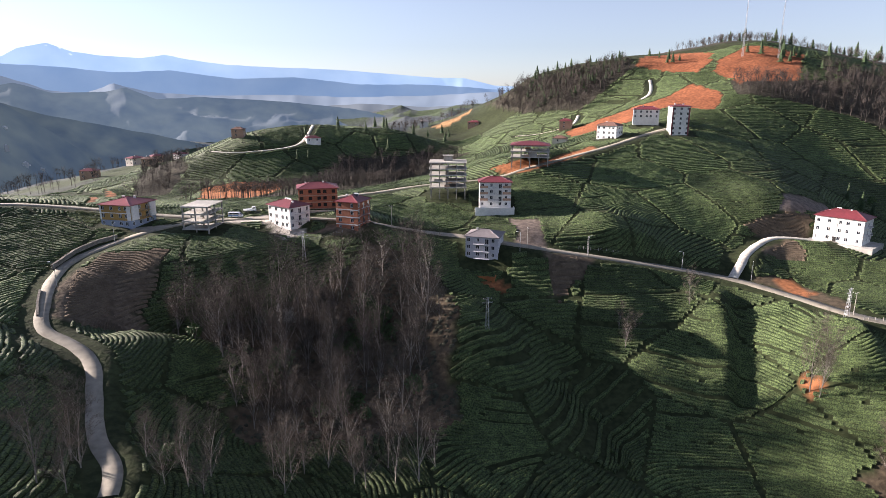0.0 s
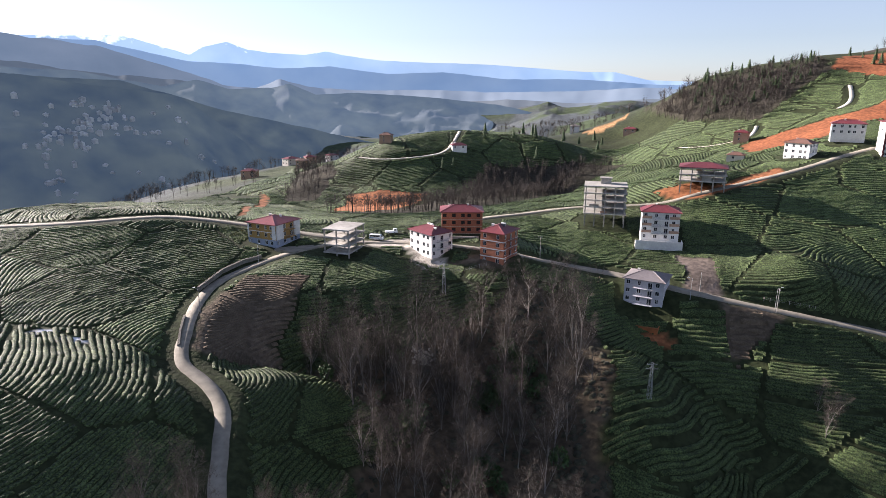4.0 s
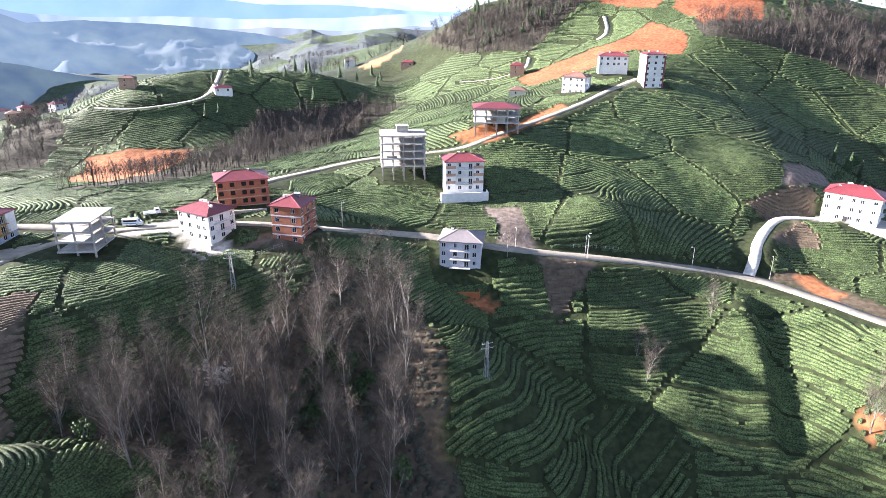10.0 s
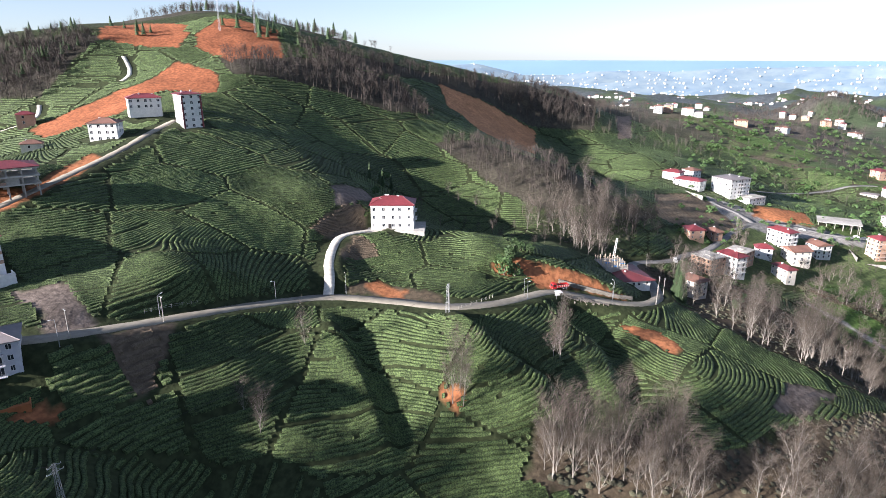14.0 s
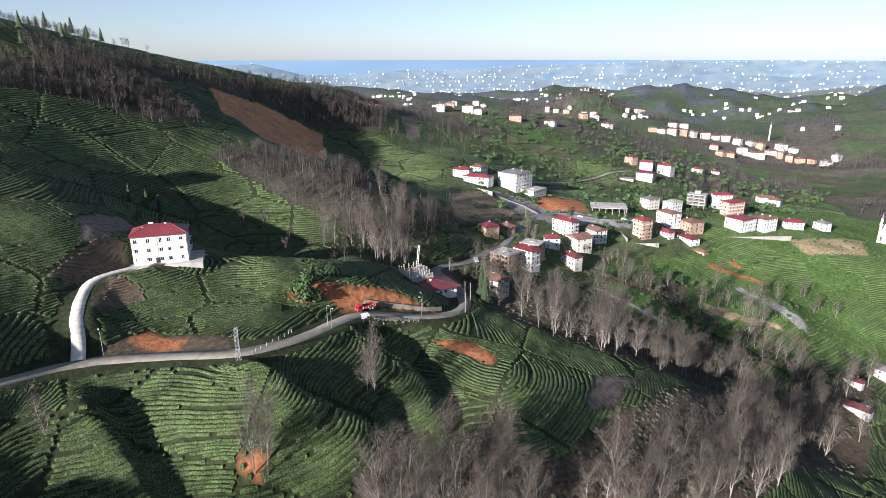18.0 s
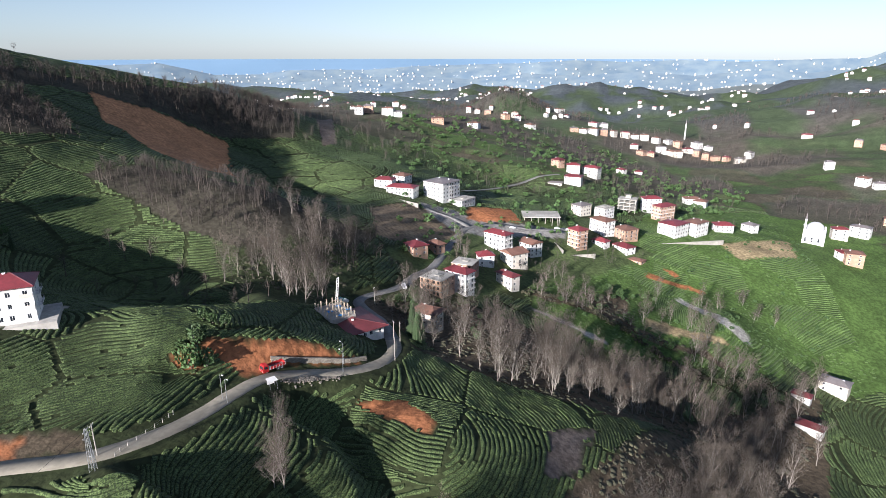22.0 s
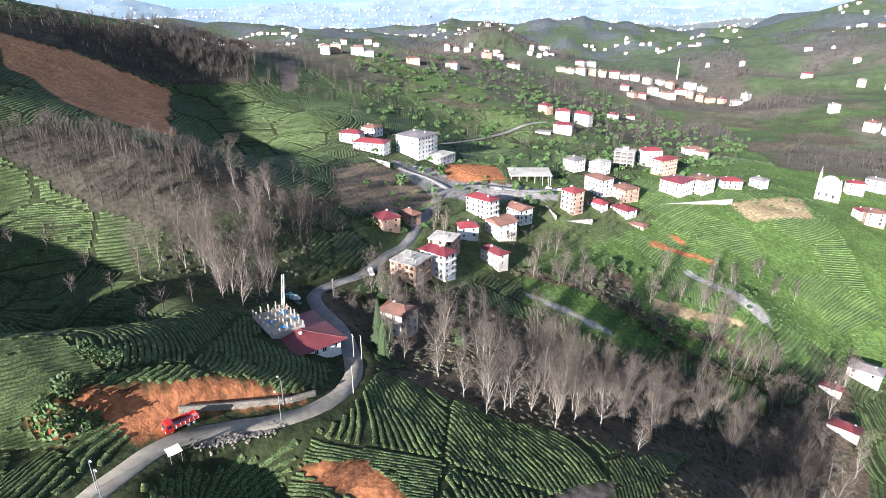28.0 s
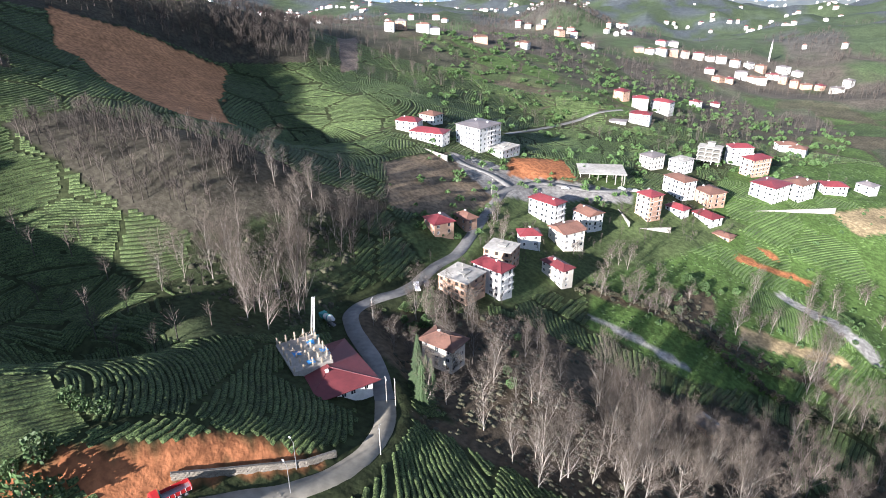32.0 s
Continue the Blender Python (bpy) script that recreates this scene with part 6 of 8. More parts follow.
def far_woods(name, label, pts, kind, material, size, seed):
    shapes = [template(seed + k, kind) for k in range(3)]
    rng = np.random.default_rng(seed)
    vs, fs, k = [], [], 0
    zs = ground_at(pts[:, 0], pts[:, 1])
    for (x, y), z in zip(pts, zs):
        v, f = shapes[rng.integers(3)]
        a, s = rng.uniform(0, math.tau), rng.uniform(*size)
        c, d = math.cos(a) * s, math.sin(a) * s
        vs.append(np.stack([v[:, 0] * c - v[:, 1] * d + x, v[:, 0] * d + v[:, 1] * c + y, v[:, 2] * s + z], -1))
        fs.append(f + k)
        k += len(v)
    return tagged(new(name, big_mesh(name, np.concatenate(vs), np.concatenate(fs), material, False)), label, "woods", kind="stuff")


def scatter(poly, count, rng):
    p = np.array(poly, float)
    lo, hi = p.min(0), p.max(0)
    q = rng.uniform(lo, hi, (count * 3, 2))
    q = q[inside(q[:, 0], q[:, 1], [tuple(v) for v in poly])]
    return q[:count]


_rng2 = np.random.default_rng(9)
far_woods("hill_woods", "mixed bare woods on the hill's shoulder", scatter([(70, 573), (120, 535), (188, 506), (193, 491), (166, 476), (135, 448), (95, 490)], 420, _rng2), "bare", FAR_TWIGS, (0.8, 1.3), 134)
far_woods("hill_firs", "dark firs along the hill's shoulder", scatter([(91, 565), (147, 522), (188, 506), (181, 489), (140, 474), (112, 480)], 70, _rng2), "fir", FIR, (0.5, 0.9), 135)
far_woods("summit_firs", "dark firs on the summit ridge", scatter([(273, 483), (358, 462), (388, 420), (362, 405), (323, 424), (272, 454)], 14, _rng2), "fir", FIR, (0.8, 1.3), 136)
far_woods("summit_firs", "dark firs on the left crest", scatter([(112, 558), (198, 533), (250, 490), (244, 478), (186, 503), (113, 542)], 28, _rng2), "fir", FIR, (0.5, 1.0), 137)
far_woods("summit_woods", "brown shrubs and bare trees on the summit", scatter([(255, 560), (300, 640), (380, 630), (460, 560), (430, 490), (380, 470), (350, 520), (300, 540)], 420, _rng2), "bare", FAR_TWIGS, (0.5, 1.0), 147)
far_woods("summit_firs", "dark firs along the summit", scatter([(290, 620), (345, 620), (400, 560), (440, 500), (400, 470), (370, 540), (320, 590)], 26, _rng2), "fir", FIR, (0.9, 1.4), 148)
far_woods("ridge_woods", "bare woods along the ridge", scatter([(312, 432), (372, 417), (511, 401), (729, 385), (599, 314), (544, 350), (457, 389), (329, 396)], 650, _rng2), "bare", FAR_TWIGS, (0.8, 1.3), 138)
far_woods("slope_woods", "bare woods on the hill flank", scatter([(241, 420), (317, 409), (373, 376), (357, 323), (321, 334), (299, 358), (263, 379), (233, 390)], 380, _rng2), "bare", FAR_TWIGS, (0.8, 1.2), 139)
far_woods("valley_woods", "bare woods in the side valley", scatter([(245, 245), (301, 253), (322, 208), (423, 173), (357, 143), (268, 142), (237, 166), (247, 221)], 60, _rng2), "bare", FAR_TWIGS, (0.8, 1.2), 140)
far_woods("slope_woods", "bare woods below the orange field", scatter([(320, 289), (347, 282), (361, 224), (361, 201), (327, 200), (307, 224)], 170, _rng2), "bare", FAR_TWIGS, (0.8, 1.2), 141)
far_woods("north_woods", "bare woods behind the houses", scatter([(-115, 249), (-79, 259), (-32, 313), (17, 414), (48, 439), (9, 447), (-52, 418), (-58, 380), (-75, 337)], 620, _rng2), "bare", FAR_TWIGS, (0.7, 1.15), 142)
far_woods("north_woods", "bare woods on the west flank", scatter([(-222, 474), (-160, 393), (-160, 351), (-182, 348), (-195, 395)], 120, _rng2), "bare", FAR_TWIGS, (0.7, 1.1), 143)
far_woods("north_firs", "scattered dark firs on the far hill", scatter([(-144, 395), (38, 577), (52, 498), (-45, 422), (-127, 370)], 22, _rng2), "fir", FIR, (0.7, 1.1), 144)
far_woods("village_trees", "bare trees among village plots", scatter([(540, 224), (1093, 264), (1093, 21), (830, -134), (607, -82), (682, 26), (638, 159)], 260, _rng2), "bare", FAR_TWIGS, (0.5, 0.95), 145)
far_woods("village_trees", "bare trees round the houses", scatter([(354, 140), (401, 104), (453, 86), (536, 12), (489, -2), (422, 67), (335, 99)], 150, _rng2), "bare", FAR_TWIGS, (0.35, 0.75), 146)
far_woods("village_shrubs", "dark evergreen shrubs between the village houses", scatter([(354, 140), (401, 104), (453, 86), (536, 12), (600, -60), (640, 0), (620, 60), (540, 110), (500, 180), (440, 160)], 200, _rng2), "shrub", IVY, (0.8, 2.0), 149)
far_woods("meadow_shrubs", "scattered shrubs along the meadow banks", scatter([(384, 71), (420, 30), (470, -20), (540, -60), (600, -130), (440, -110), (383, -31), (374, 19)], 110, _rng2), "shrub", IVY, (0.5, 1.3), 150)
far_woods("slope_shrubs", "dark shrubs and hedges across the valley", scatter([(560, 200), (800, 300), (1000, 250), (1000, 0), (800, -140), (620, -70), (620, 60)], 700, _rng2), "shrub", IVY, (0.8, 2.4), 151)
far_woods("hedge_shrubs", "brown hedge of brambles along the ditch", np.array([(384 - 12 * t + 9 * math.sin(7 * t), 71 - 130 * t) for t in np.linspace(0, 1, 110)]) + _rng2.normal(0, 1.2, (110, 2)), "shrub", BRAMBLE, (0.7, 1.5), 152)
_ring = _rng2.uniform((-1300, -900), (1900, 1500), (60000, 2))
_dist = np.hypot(_ring[:, 0] - 150, _ring[:, 1] - 130)
_ring = _ring[(_dist > 470) & (_dist < 1500)]
_woods = value_noise(_ring[:, 0] / 90, _ring[:, 1] / 90, 11) + 0.6 * value_noise(_ring[:, 0] / 35, _ring[:, 1] / 35, 12)
_ring = _ring[_woods > np.where((_ring[:, 0] > 450) & (_ring[:, 1] < 500), 0.14, 0.0)]
_clear = np.ones(len(_ring), bool)
for _cover, _poly in PLOTS:
    if _cover in ("soil", "meadow", "plough", "ochre", "pale"):
        _clear &= ~inside(_ring[:, 0], _ring[:, 1], _poly)
for _ob in list(scene.objects):
    if _ob.parent is None and _ob.type == "EMPTY" and ("house" in _ob.name or "building" in _ob.name or "block" in _ob.name):
        _clear &= np.hypot(_ring[:, 0] - _ob.matrix_world.translation.x, _ring[:, 1] - _ob.matrix_world.translation.y) > 16
_ring = _ring[_clear]
_turn = _rng2.uniform(0, math.tau, 500)
_away = 95 * np.sqrt(_rng2.uniform(0, 1, 500))
far_woods("knoll_woods", "bare brown woods covering the knoll", np.stack([1320 + np.cos(_turn) * _away, 223 + np.sin(_turn) * _away], -1), "bare", FAR_TWIGS, (0.9, 1.3), 77)
far_woods("far_woods", "brown leafless woods on the far hills", _ring[:13000], "bare", FAR_TWIGS, (0.8, 1.35), 31)


# ---- smaller things ----
def on_ground(name, label, category, x, y, turn=0, lift=0.0, group=""):
    root = tagged(new(name), label, category, group)
    root.matrix_world = pose(x, y, float(ground_at(x, y)) + lift, 0, 0, turn)
    return root


def lattice_pylon(x, y, tall=10.5, turn=0):
    root = on_ground("power_pylon", "grey steel lattice power pylon in the tea", "pylon", x, y, turn, group="lattice pylons")
    half = lambda z: 0.62 - 0.4 * z / tall  # noqa: E731
    for sx in (-1, 1):
        for sy in (-1, 1):
            part("leg", Shape().tube((sx * half(0), sy * half(0), -0.6), (sx * half(tall), sy * half(tall), tall), 0.06, 0.05, 4).mesh("leg", METAL), root)
    levels = [k * tall / 8 for k in range(9)]
    for a, b in zip(levels, levels[1:]):
        p, q = half(a), half(b)
        for (x0, y0), (x1, y1) in (((-1, -1), (1, -1)), ((1, -1), (1, 1)), ((1, 1), (-1, 1)), ((-1, 1), (-1, -1))):
            part("brace", Shape().tube((x0 * p, y0 * p, a), (x1 * q, y1 * q, b), 0.03, sides=3).mesh("brace", METAL), root)
            part("rail", Shape().tube((x0 * q, y0 * q, b), (x1 * q, y1 * q, b), 0.03, sides=3).mesh("rail", METAL), root)
    for z, reach in ((tall - 0.5, 1.3), (tall - 1.8, 1.6)):
        arm = part("crossarm", Shape().tube((-reach, 0, 0), (reach, 0, 0), 0.07, sides=4).tube((-reach, 0, 0), (0, 0, 0.6), 0.03, sides=3).tube((reach, 0, 0), (0, 0, 0.6), 0.03, sides=3).mesh("crossarm", METAL), root, pose(0, 0, z))
        for sx in (-1, 1):
            part("insulator", Shape().tube((sx * reach, 0, 0), (sx * reach, 0, 0.35), 0.06, 0.05, 6).mesh("insulator", WHITE), arm)
    return root


def street_lamp(x, y, turn, tall=7.5):
    root = on_ground("street_lamp", "thin grey street lamp beside the road", "lamp post", x, y, turn, group="lamps along the road")
    part("pole", Shape().tube((0, 0, -0.5), (0, 0, tall), 0.11, 0.06, 6).mesh("pole", METAL), root)
    part("arm", Shape().tube((0, 0, tall - 0.1), (1.3, 0, tall + 0.35), 0.04, 0.035, 5).mesh("arm", METAL), root)
    part("lamp_head", Shape().box(1.1, -0.14, tall + 0.3, 1.75, 0.14, tall + 0.42).mesh("lamp_head", FRAME), root)
    return root


def utility_pole(x, y, turn, tall=8.5):
    root = on_ground("utility_pole", "grey utility pole with a crossarm", "pole", x, y, turn, group="utility poles")
    part("pole", Shape().tube((0, 0, -0.5), (0, 0, tall), 0.16, 0.1, 6).mesh("pole", CONCRETE), root)
    part("crossarm", Shape().box(-0.9, -0.06, tall - 0.5, 0.9, 0.06, tall - 0.38).mesh("crossarm", METAL), root)
    for k in (-0.8, 0, 0.8):
        part("insulator", Shape().tube((k, 0, tall - 0.38), (k, 0, tall - 0.15), 0.05, 0.04, 6).mesh("insulator", WHITE), root)
    return root


def cable(points, sag=0.6, radius=0.025):
    run = [Vector(points[0])]
    for a, b in zip(points, points[1:]):
        run += [Vector(a).lerp(Vector(b), k / 8) - Vector((0, 0, sag * k / 2 * (1 - k / 8))) for k in range(1, 9)]
    side = (run[-1] - run[0]).cross(Vector((0, 0, 1))).normalized() * radius
    up = Vector((0, 0, radius))
    s = Shape().add([p + q for p in run for q in (side - up, -side - up, up)], [(3 * i + k, 3 * i + (k + 1) % 3, 3 * i + 3 + (k + 1) % 3, 3 * i + 3 + k) for i in range(len(run) - 1) for k in range(3)])
    return tagged(new("power_cable", s.mesh("power_cable", RUBBER)), "thin dark cable slung between poles", "cable")


def wheel(parent, x, y, r, wide=0.28):
    t = part("wheel", Shape().tube((x, y - wide / 2, r), (x, y + wide / 2, r), r, r, 14).mesh("wheel", RUBBER), parent)
    s = -1 if y < 0 else 1
    part("rim", Shape().tube((x, y + s * (wide / 2 - 0.02), r), (x, y + s * (wide / 2 + 0.02), r), r * 0.55, r * 0.5, 10).mesh("rim", METAL), t)


def tipper_truck(x, y, turn):
    root = on_ground("tipper_truck", "red tipper truck with an empty grey bed on the road", "truck", x, y, turn, 0.16)
    for px in (2.6, -1.3, -2.5):
        for sy in (-1, 1):
            wheel(root, px, sy * 1.0, 0.5)
    part("chassis", Shape().box(-3.5, -0.45, 0.65, 3.3, 0.45, 0.95).mesh("chassis", RAIL), root)
    cab = Shape()
    prof = [(3.75, 0.6), (3.75, 1.55), (3.5, 2.55), (3.2, 2.8), (1.95, 2.8), (1.85, 0.75), (2.05, 0.6)]
    cab.add([(a, -1.2, b) for a, b in prof] + [(a, 1.2, b) for a, b in prof],
            [tuple(range(6, -1, -1)), tuple(range(7, 14))] + [(k, (k + 1) % 7, 7 + (k + 1) % 7, 7 + k) for k in range(7)])
    c = part("cab", cab.mesh("cab", RED_PAINT), root)
    part("windscreen", Shape().add([(3.77, -1.0, 1.6), (3.77, 1.0, 1.6), (3.54, 0.95, 2.45), (3.54, -0.95, 2.45)], [(0, 1, 2, 3)]).mesh("windscreen", GLASS), c)
    for sy in (-1, 1):
        part("side_window", Shape().box(2.3, sy * 1.205 - 0.01, 1.65, 3.3, sy * 1.205 + 0.01, 2.4).mesh("side_window", GLASS), c)
        part("headlight", Shape().box(3.74, sy * 0.9 - 0.18, 0.85, 3.8, sy * 0.9 + 0.18, 1.1).mesh("headlight", FRAME), c)
        part("side_board", Shape().box(-3.7, sy * 1.22 - 0.05, 1.15, 1.6, sy * 1.22 + 0.05, 2.0).mesh("side_board", RED_PAINT), root)
        for k in range(6):
            part("board_post", Shape().box(-3.6 + k * 1.0, sy * 1.29 - 0.03, 1.1, -3.5 + k * 1.0, sy * 1.29 + 0.03, 2.05).mesh("board_post", FRAME), root)
    part("bed_floor", Shape().box(-3.7, -1.16, 1.0, 1.6, 1.16, 1.15).mesh("bed_floor", METAL), root)
    part("head_board", Shape().box(1.6, -1.22, 1.15, 1.72, 1.22, 2.4).mesh("head_board", TEAL), root)
    part("tail_board", Shape().box(-3.8, -1.2, 1.15, -3.7, 1.2, 1.95).mesh("tail_board", RED_PAINT), root)


def car(x, y, turn, paint, kind="car", label="", lift=0.14):
    root = on_ground("parked_" + kind, label or "small parked car beside the road", kind, x, y, turn, lift)
    if kind == "van":
        prof, w, ln = [(2.9, 0.4), (2.95, 0.95), (2.5, 1.2), (1.9, 2.0), (1.5, 2.25), (-2.75, 2.25), (-2.85, 0.4)], 1.0, 2.0
    elif kind == "pickup":
        prof, w, ln = [(2.5, 0.4), (2.5, 1.1), (2.2, 1.95), (0.9, 2.0), (0.75, 1.1), (-2.6, 1.1), (-2.6, 0.4)], 0.95, 1.7
    else:
        prof, w, ln = [(2.1, 0.35), (2.1, 0.75), (1.1, 0.9), (0.5, 1.42), (-1.1, 1.42), (-1.7, 0.95), (-2.1, 0.85), (-2.1, 0.35)], 0.86, 1.3
    n = len(prof)
    s = Shape().add([(a, -w, b) for a, b in prof] + [(a, w, b) for a, b in prof], [tuple(range(n - 1, -1, -1)), tuple(range(n, 2 * n))] + [(k, (k + 1) % n, n + (k + 1) % n, n + k) for k in range(n)])
    body = part("body", s.mesh("body", paint), root)
    for px in (ln, -ln):
        for sy in (-1, 1):
            wheel(root, px * 0.72, sy * (w - 0.1), 0.33, 0.22)
    top = max(b for _, b in prof)
    for sy in (-1, 1):
        x0, x1 = {"van": (-2.4, 1.6), "pickup": (1.0, 2.0)}.get(kind, (-1.1, 0.6))
        part("side_window", Shape().box(x0, sy * (w + 0.004) - 0.008, top * 0.66, x1, sy * (w + 0.004) + 0.008, top * 0.92).mesh("side_window", GLASS), body)
    if kind == "van":
        part("stripe", Shape().box(-2.7, -w - 0.012, 0.85, 1.4, -w - 0.002, 1.15).mesh("stripe", BLUE_SHEET), body)
        part("windscreen", Shape().add([(2.53, -0.85, 1.2), (2.53, 0.85, 1.2), (1.95, 0.8, 1.97), (1.95, -0.8, 1.97)], [(0, 1, 2, 3)]).mesh("windscreen", GLASS), body)


def mosque(x, y, turn, size=1.0):
    root = on_ground("mosque", "white domed mosque with a slim minaret", "mosque", x, y, turn)
    root.matrix_world = root.matrix_world @ Matrix.Scale(size, 4)
    hall = Shape()
    for side in range(4):
        a = side * math.pi / 2
        along = (math.cos(a), math.sin(a), 0)
        o = Vector((-8, -8, 0))
        o = Vector((o.x * math.cos(a) - o.y * math.sin(a), o.x * math.sin(a) + o.y * math.cos(a), 0))
        facade(hall, o, along, 16, -5, 9, [(1.8 + k * 4.6, 3.2 + k * 4.6, 2, 6) for k in range(3)])
        for k in range(3):
            m = pose(o.x + along[0] * (2.5 + k * 4.6), o.y + along[1] * (2.5 + k * 4.6), 2, 0, 0, math.degrees(a))
            sash, pane, _ = window_meshes(1.4, 4.0, FRAME)
            part("pane", pane, part("window", sash, root, m))
    hall.add([(-8, -8, 9), (8, -8, 9), (8, 8, 9), (-8, 8, 9)], [(0, 1, 2, 3)])
    part("hall", hall.mesh("hall", WHITE), root)
    part("drum", Shape().tube((0, 0, 9), (0, 0, 11.2), 6.9, 6.9, 24).mesh("drum", WHITE), root)
    rows, dome = 8, Shape()
    v = [(6.6 * math.cos(j * math.tau / 24) * math.cos(i * math.pi / 2 / rows), 6.6 * math.sin(j * math.tau / 24) * math.cos(i * math.pi / 2 / rows), 11.2 + 6.0 * math.sin(i * math.pi / 2 / rows)) for i in range(rows + 1) for j in range(24)]
    dome.add(v, [(i * 24 + j, i * 24 + (j + 1) % 24, (i + 1) * 24 + (j + 1) % 24, (i + 1) * 24 + j) for i in range(rows) for j in range(24)])
    part("dome", dome.mesh("dome", GREY_PAINT, True), root)
    for sx in (-1, 1):
        for sy in (-1, 1):
            part("turret", Shape().tube((sx * 6.8, sy * 6.8, 9), (sx * 6.8, sy * 6.8, 11.5), 1.0, 0.9, 10).tube((sx * 6.8, sy * 6.8, 11.5), (sx * 6.8, sy * 6.8, 13), 0.9, 0.1, 10).mesh("turret", WHITE), root)
    tower = part("minaret", Shape().tube((-9.5, 7, -4), (-9.5, 7, 21), 1.0, 0.85, 12).mesh("minaret", WHITE), root)
    part("gallery", Shape().tube((-9.5, 7, 15.2), (-9.5, 7, 16.2), 1.1, 1.6, 12).mesh("gallery", WHITE), tower)
    part("spire", Shape().tube((-9.5, 7, 21), (-9.5, 7, 26), 0.95, 0.05, 12).mesh("spire", GREY_ROOF), tower)


def minaret(x, y, tall=24):
    root = on_ground("minaret", "slim white minaret with a pointed cap", "minaret", x, y)
    part("shaft", Shape().tube((0, 0, -3), (0, 0, tall), 1.2, 1.0, 12).mesh("shaft", WHITE), root)
    part("gallery", Shape().tube((0, 0, tall * 0.7), (0, 0, tall * 0.75), 1.2, 1.9, 12).mesh("gallery", WHITE), root)
    part("spire", Shape().tube((0, 0, tall), (0, 0, tall + 6), 1.1, 0.05, 12).mesh("spire", GREY_ROOF), root)


COTTAGE = {}


def cottage(x, y, turn, w, d, storeys, walls, roof, label, group="scattered village houses"):
    """A plain house far off: walls with windows, hipped roof, chimney."""
    house(label, x, y, float(ground_at(x, y)) + 0.4, turn, w, d, storeys, walls=walls, roof=roof, rise=1.7, chimneys=1, spacing=4.4, group=group, over=0.5, plain=True)


def building_site(x, y, z, turn):
    root = tagged(new("building_site"), "half-built floor with timber props and formwork", "building site")
    root.matrix_world = pose(x, y, z, 0, 0, turn)
    rnd = random.Random(5)
    part("slab", Shape().box(-7.4, -5.4, -3.5, 7.4, 5.4, 0).mesh("slab", CONCRETE), root)
    for i in range(6):
        for j in range(5):
            px, py, h = -7.0 + i * 2.8, -5.0 + j * 2.5, rnd.uniform(1.2, 2.8)
            part("prop", Shape().box(px - 0.16, py - 0.16, 0.003, px + 0.16, py + 0.16, h).box(px - 0.5, py - 0.06, h - 0.5, px + 0.5, py + 0.06, h - 0.35).box(px - 0.06, py - 0.5, h * 0.5, px + 0.06, py + 0.5, h * 0.5 + 0.14).mesh("prop", TIMBER), root)
    for k in range(26):
        a, b = Vector((rnd.uniform(-6.6, 6.6), rnd.uniform(-4.8, 4.8), rnd.uniform(0.3, 2.6))), Vector((rnd.uniform(-2.4, 2.4), rnd.uniform(-2.4, 2.4), rnd.uniform(-0.6, 0.9)))
        part("plank", Shape().tube(a - b / 2, a + b / 2, 0.09, sides=4).mesh("plank", TIMBER), root)
    for k, (px, py) in enumerate(((-4, 2), (1, 4), (4.5, -1), (-1, -3))):
        v = [(px + i * 0.7, py + j * 0.7, 0.15 + 0.35 * rnd.random()) for i in range(4) for j in range(4)]
        part("tarpaulin", mesh_of("tarpaulin", v, [(i * 4 + j, i * 4 + j + 1, i * 4 + j + 5, i * 4 + j + 4) for i in range(3) for j in range(3)], BLUE_SHEET), root, None, "crumpled blue tarpaulin")
    return root


def drill_rig(x, y, turn, tall=13):
    root = on_ground("concrete_pump", "raised white lattice boom over the building site", "machine", x, y, turn)
    part("base", Shape().box(-1.6, -1.1, 0.4, 1.6, 1.1, 1.6).mesh("base", TEAL), root)
    for sy in (-1, 1):
        part("track", Shape().box(-1.9, sy * 1.0 - 0.25, 0, 1.9, sy * 1.0 + 0.25, 0.7).mesh("track", RUBBER), root)
    for sx in (-1, 1):
        for sy in (-1, 1):
            part("mast_leg", Shape().tube((sx * 0.4, sy * 0.4, 1.6), (sx * 0.3 - 1.3, sy * 0.3, tall), 0.08, sides=4).mesh("mast_leg", FRAME), root)
    for k in range(12):
        z0, z1 = 1.6 + (tall - 1.6) * k / 12, 1.6 + (tall - 1.6) * (k + 1) / 12
        o0, o1 = -1.3 * k / 12, -1.3 * (k + 1) / 12
        s = Shape().tube((0.38 + o0, -0.38, z0), (0.36 + o1, 0.36, z1), 0.045, sides=3).tube((-0.38 + o0, 0.38, z0), (-0.36 + o1, -0.36, z1), 0.045, sides=3)
        s.tube((-0.38 + o0, -0.38, z0), (0.36 + o1, -0.36, z1), 0.045, sides=3)
        part("mast_brace", s.mesh("mast_brace", FRAME), root)


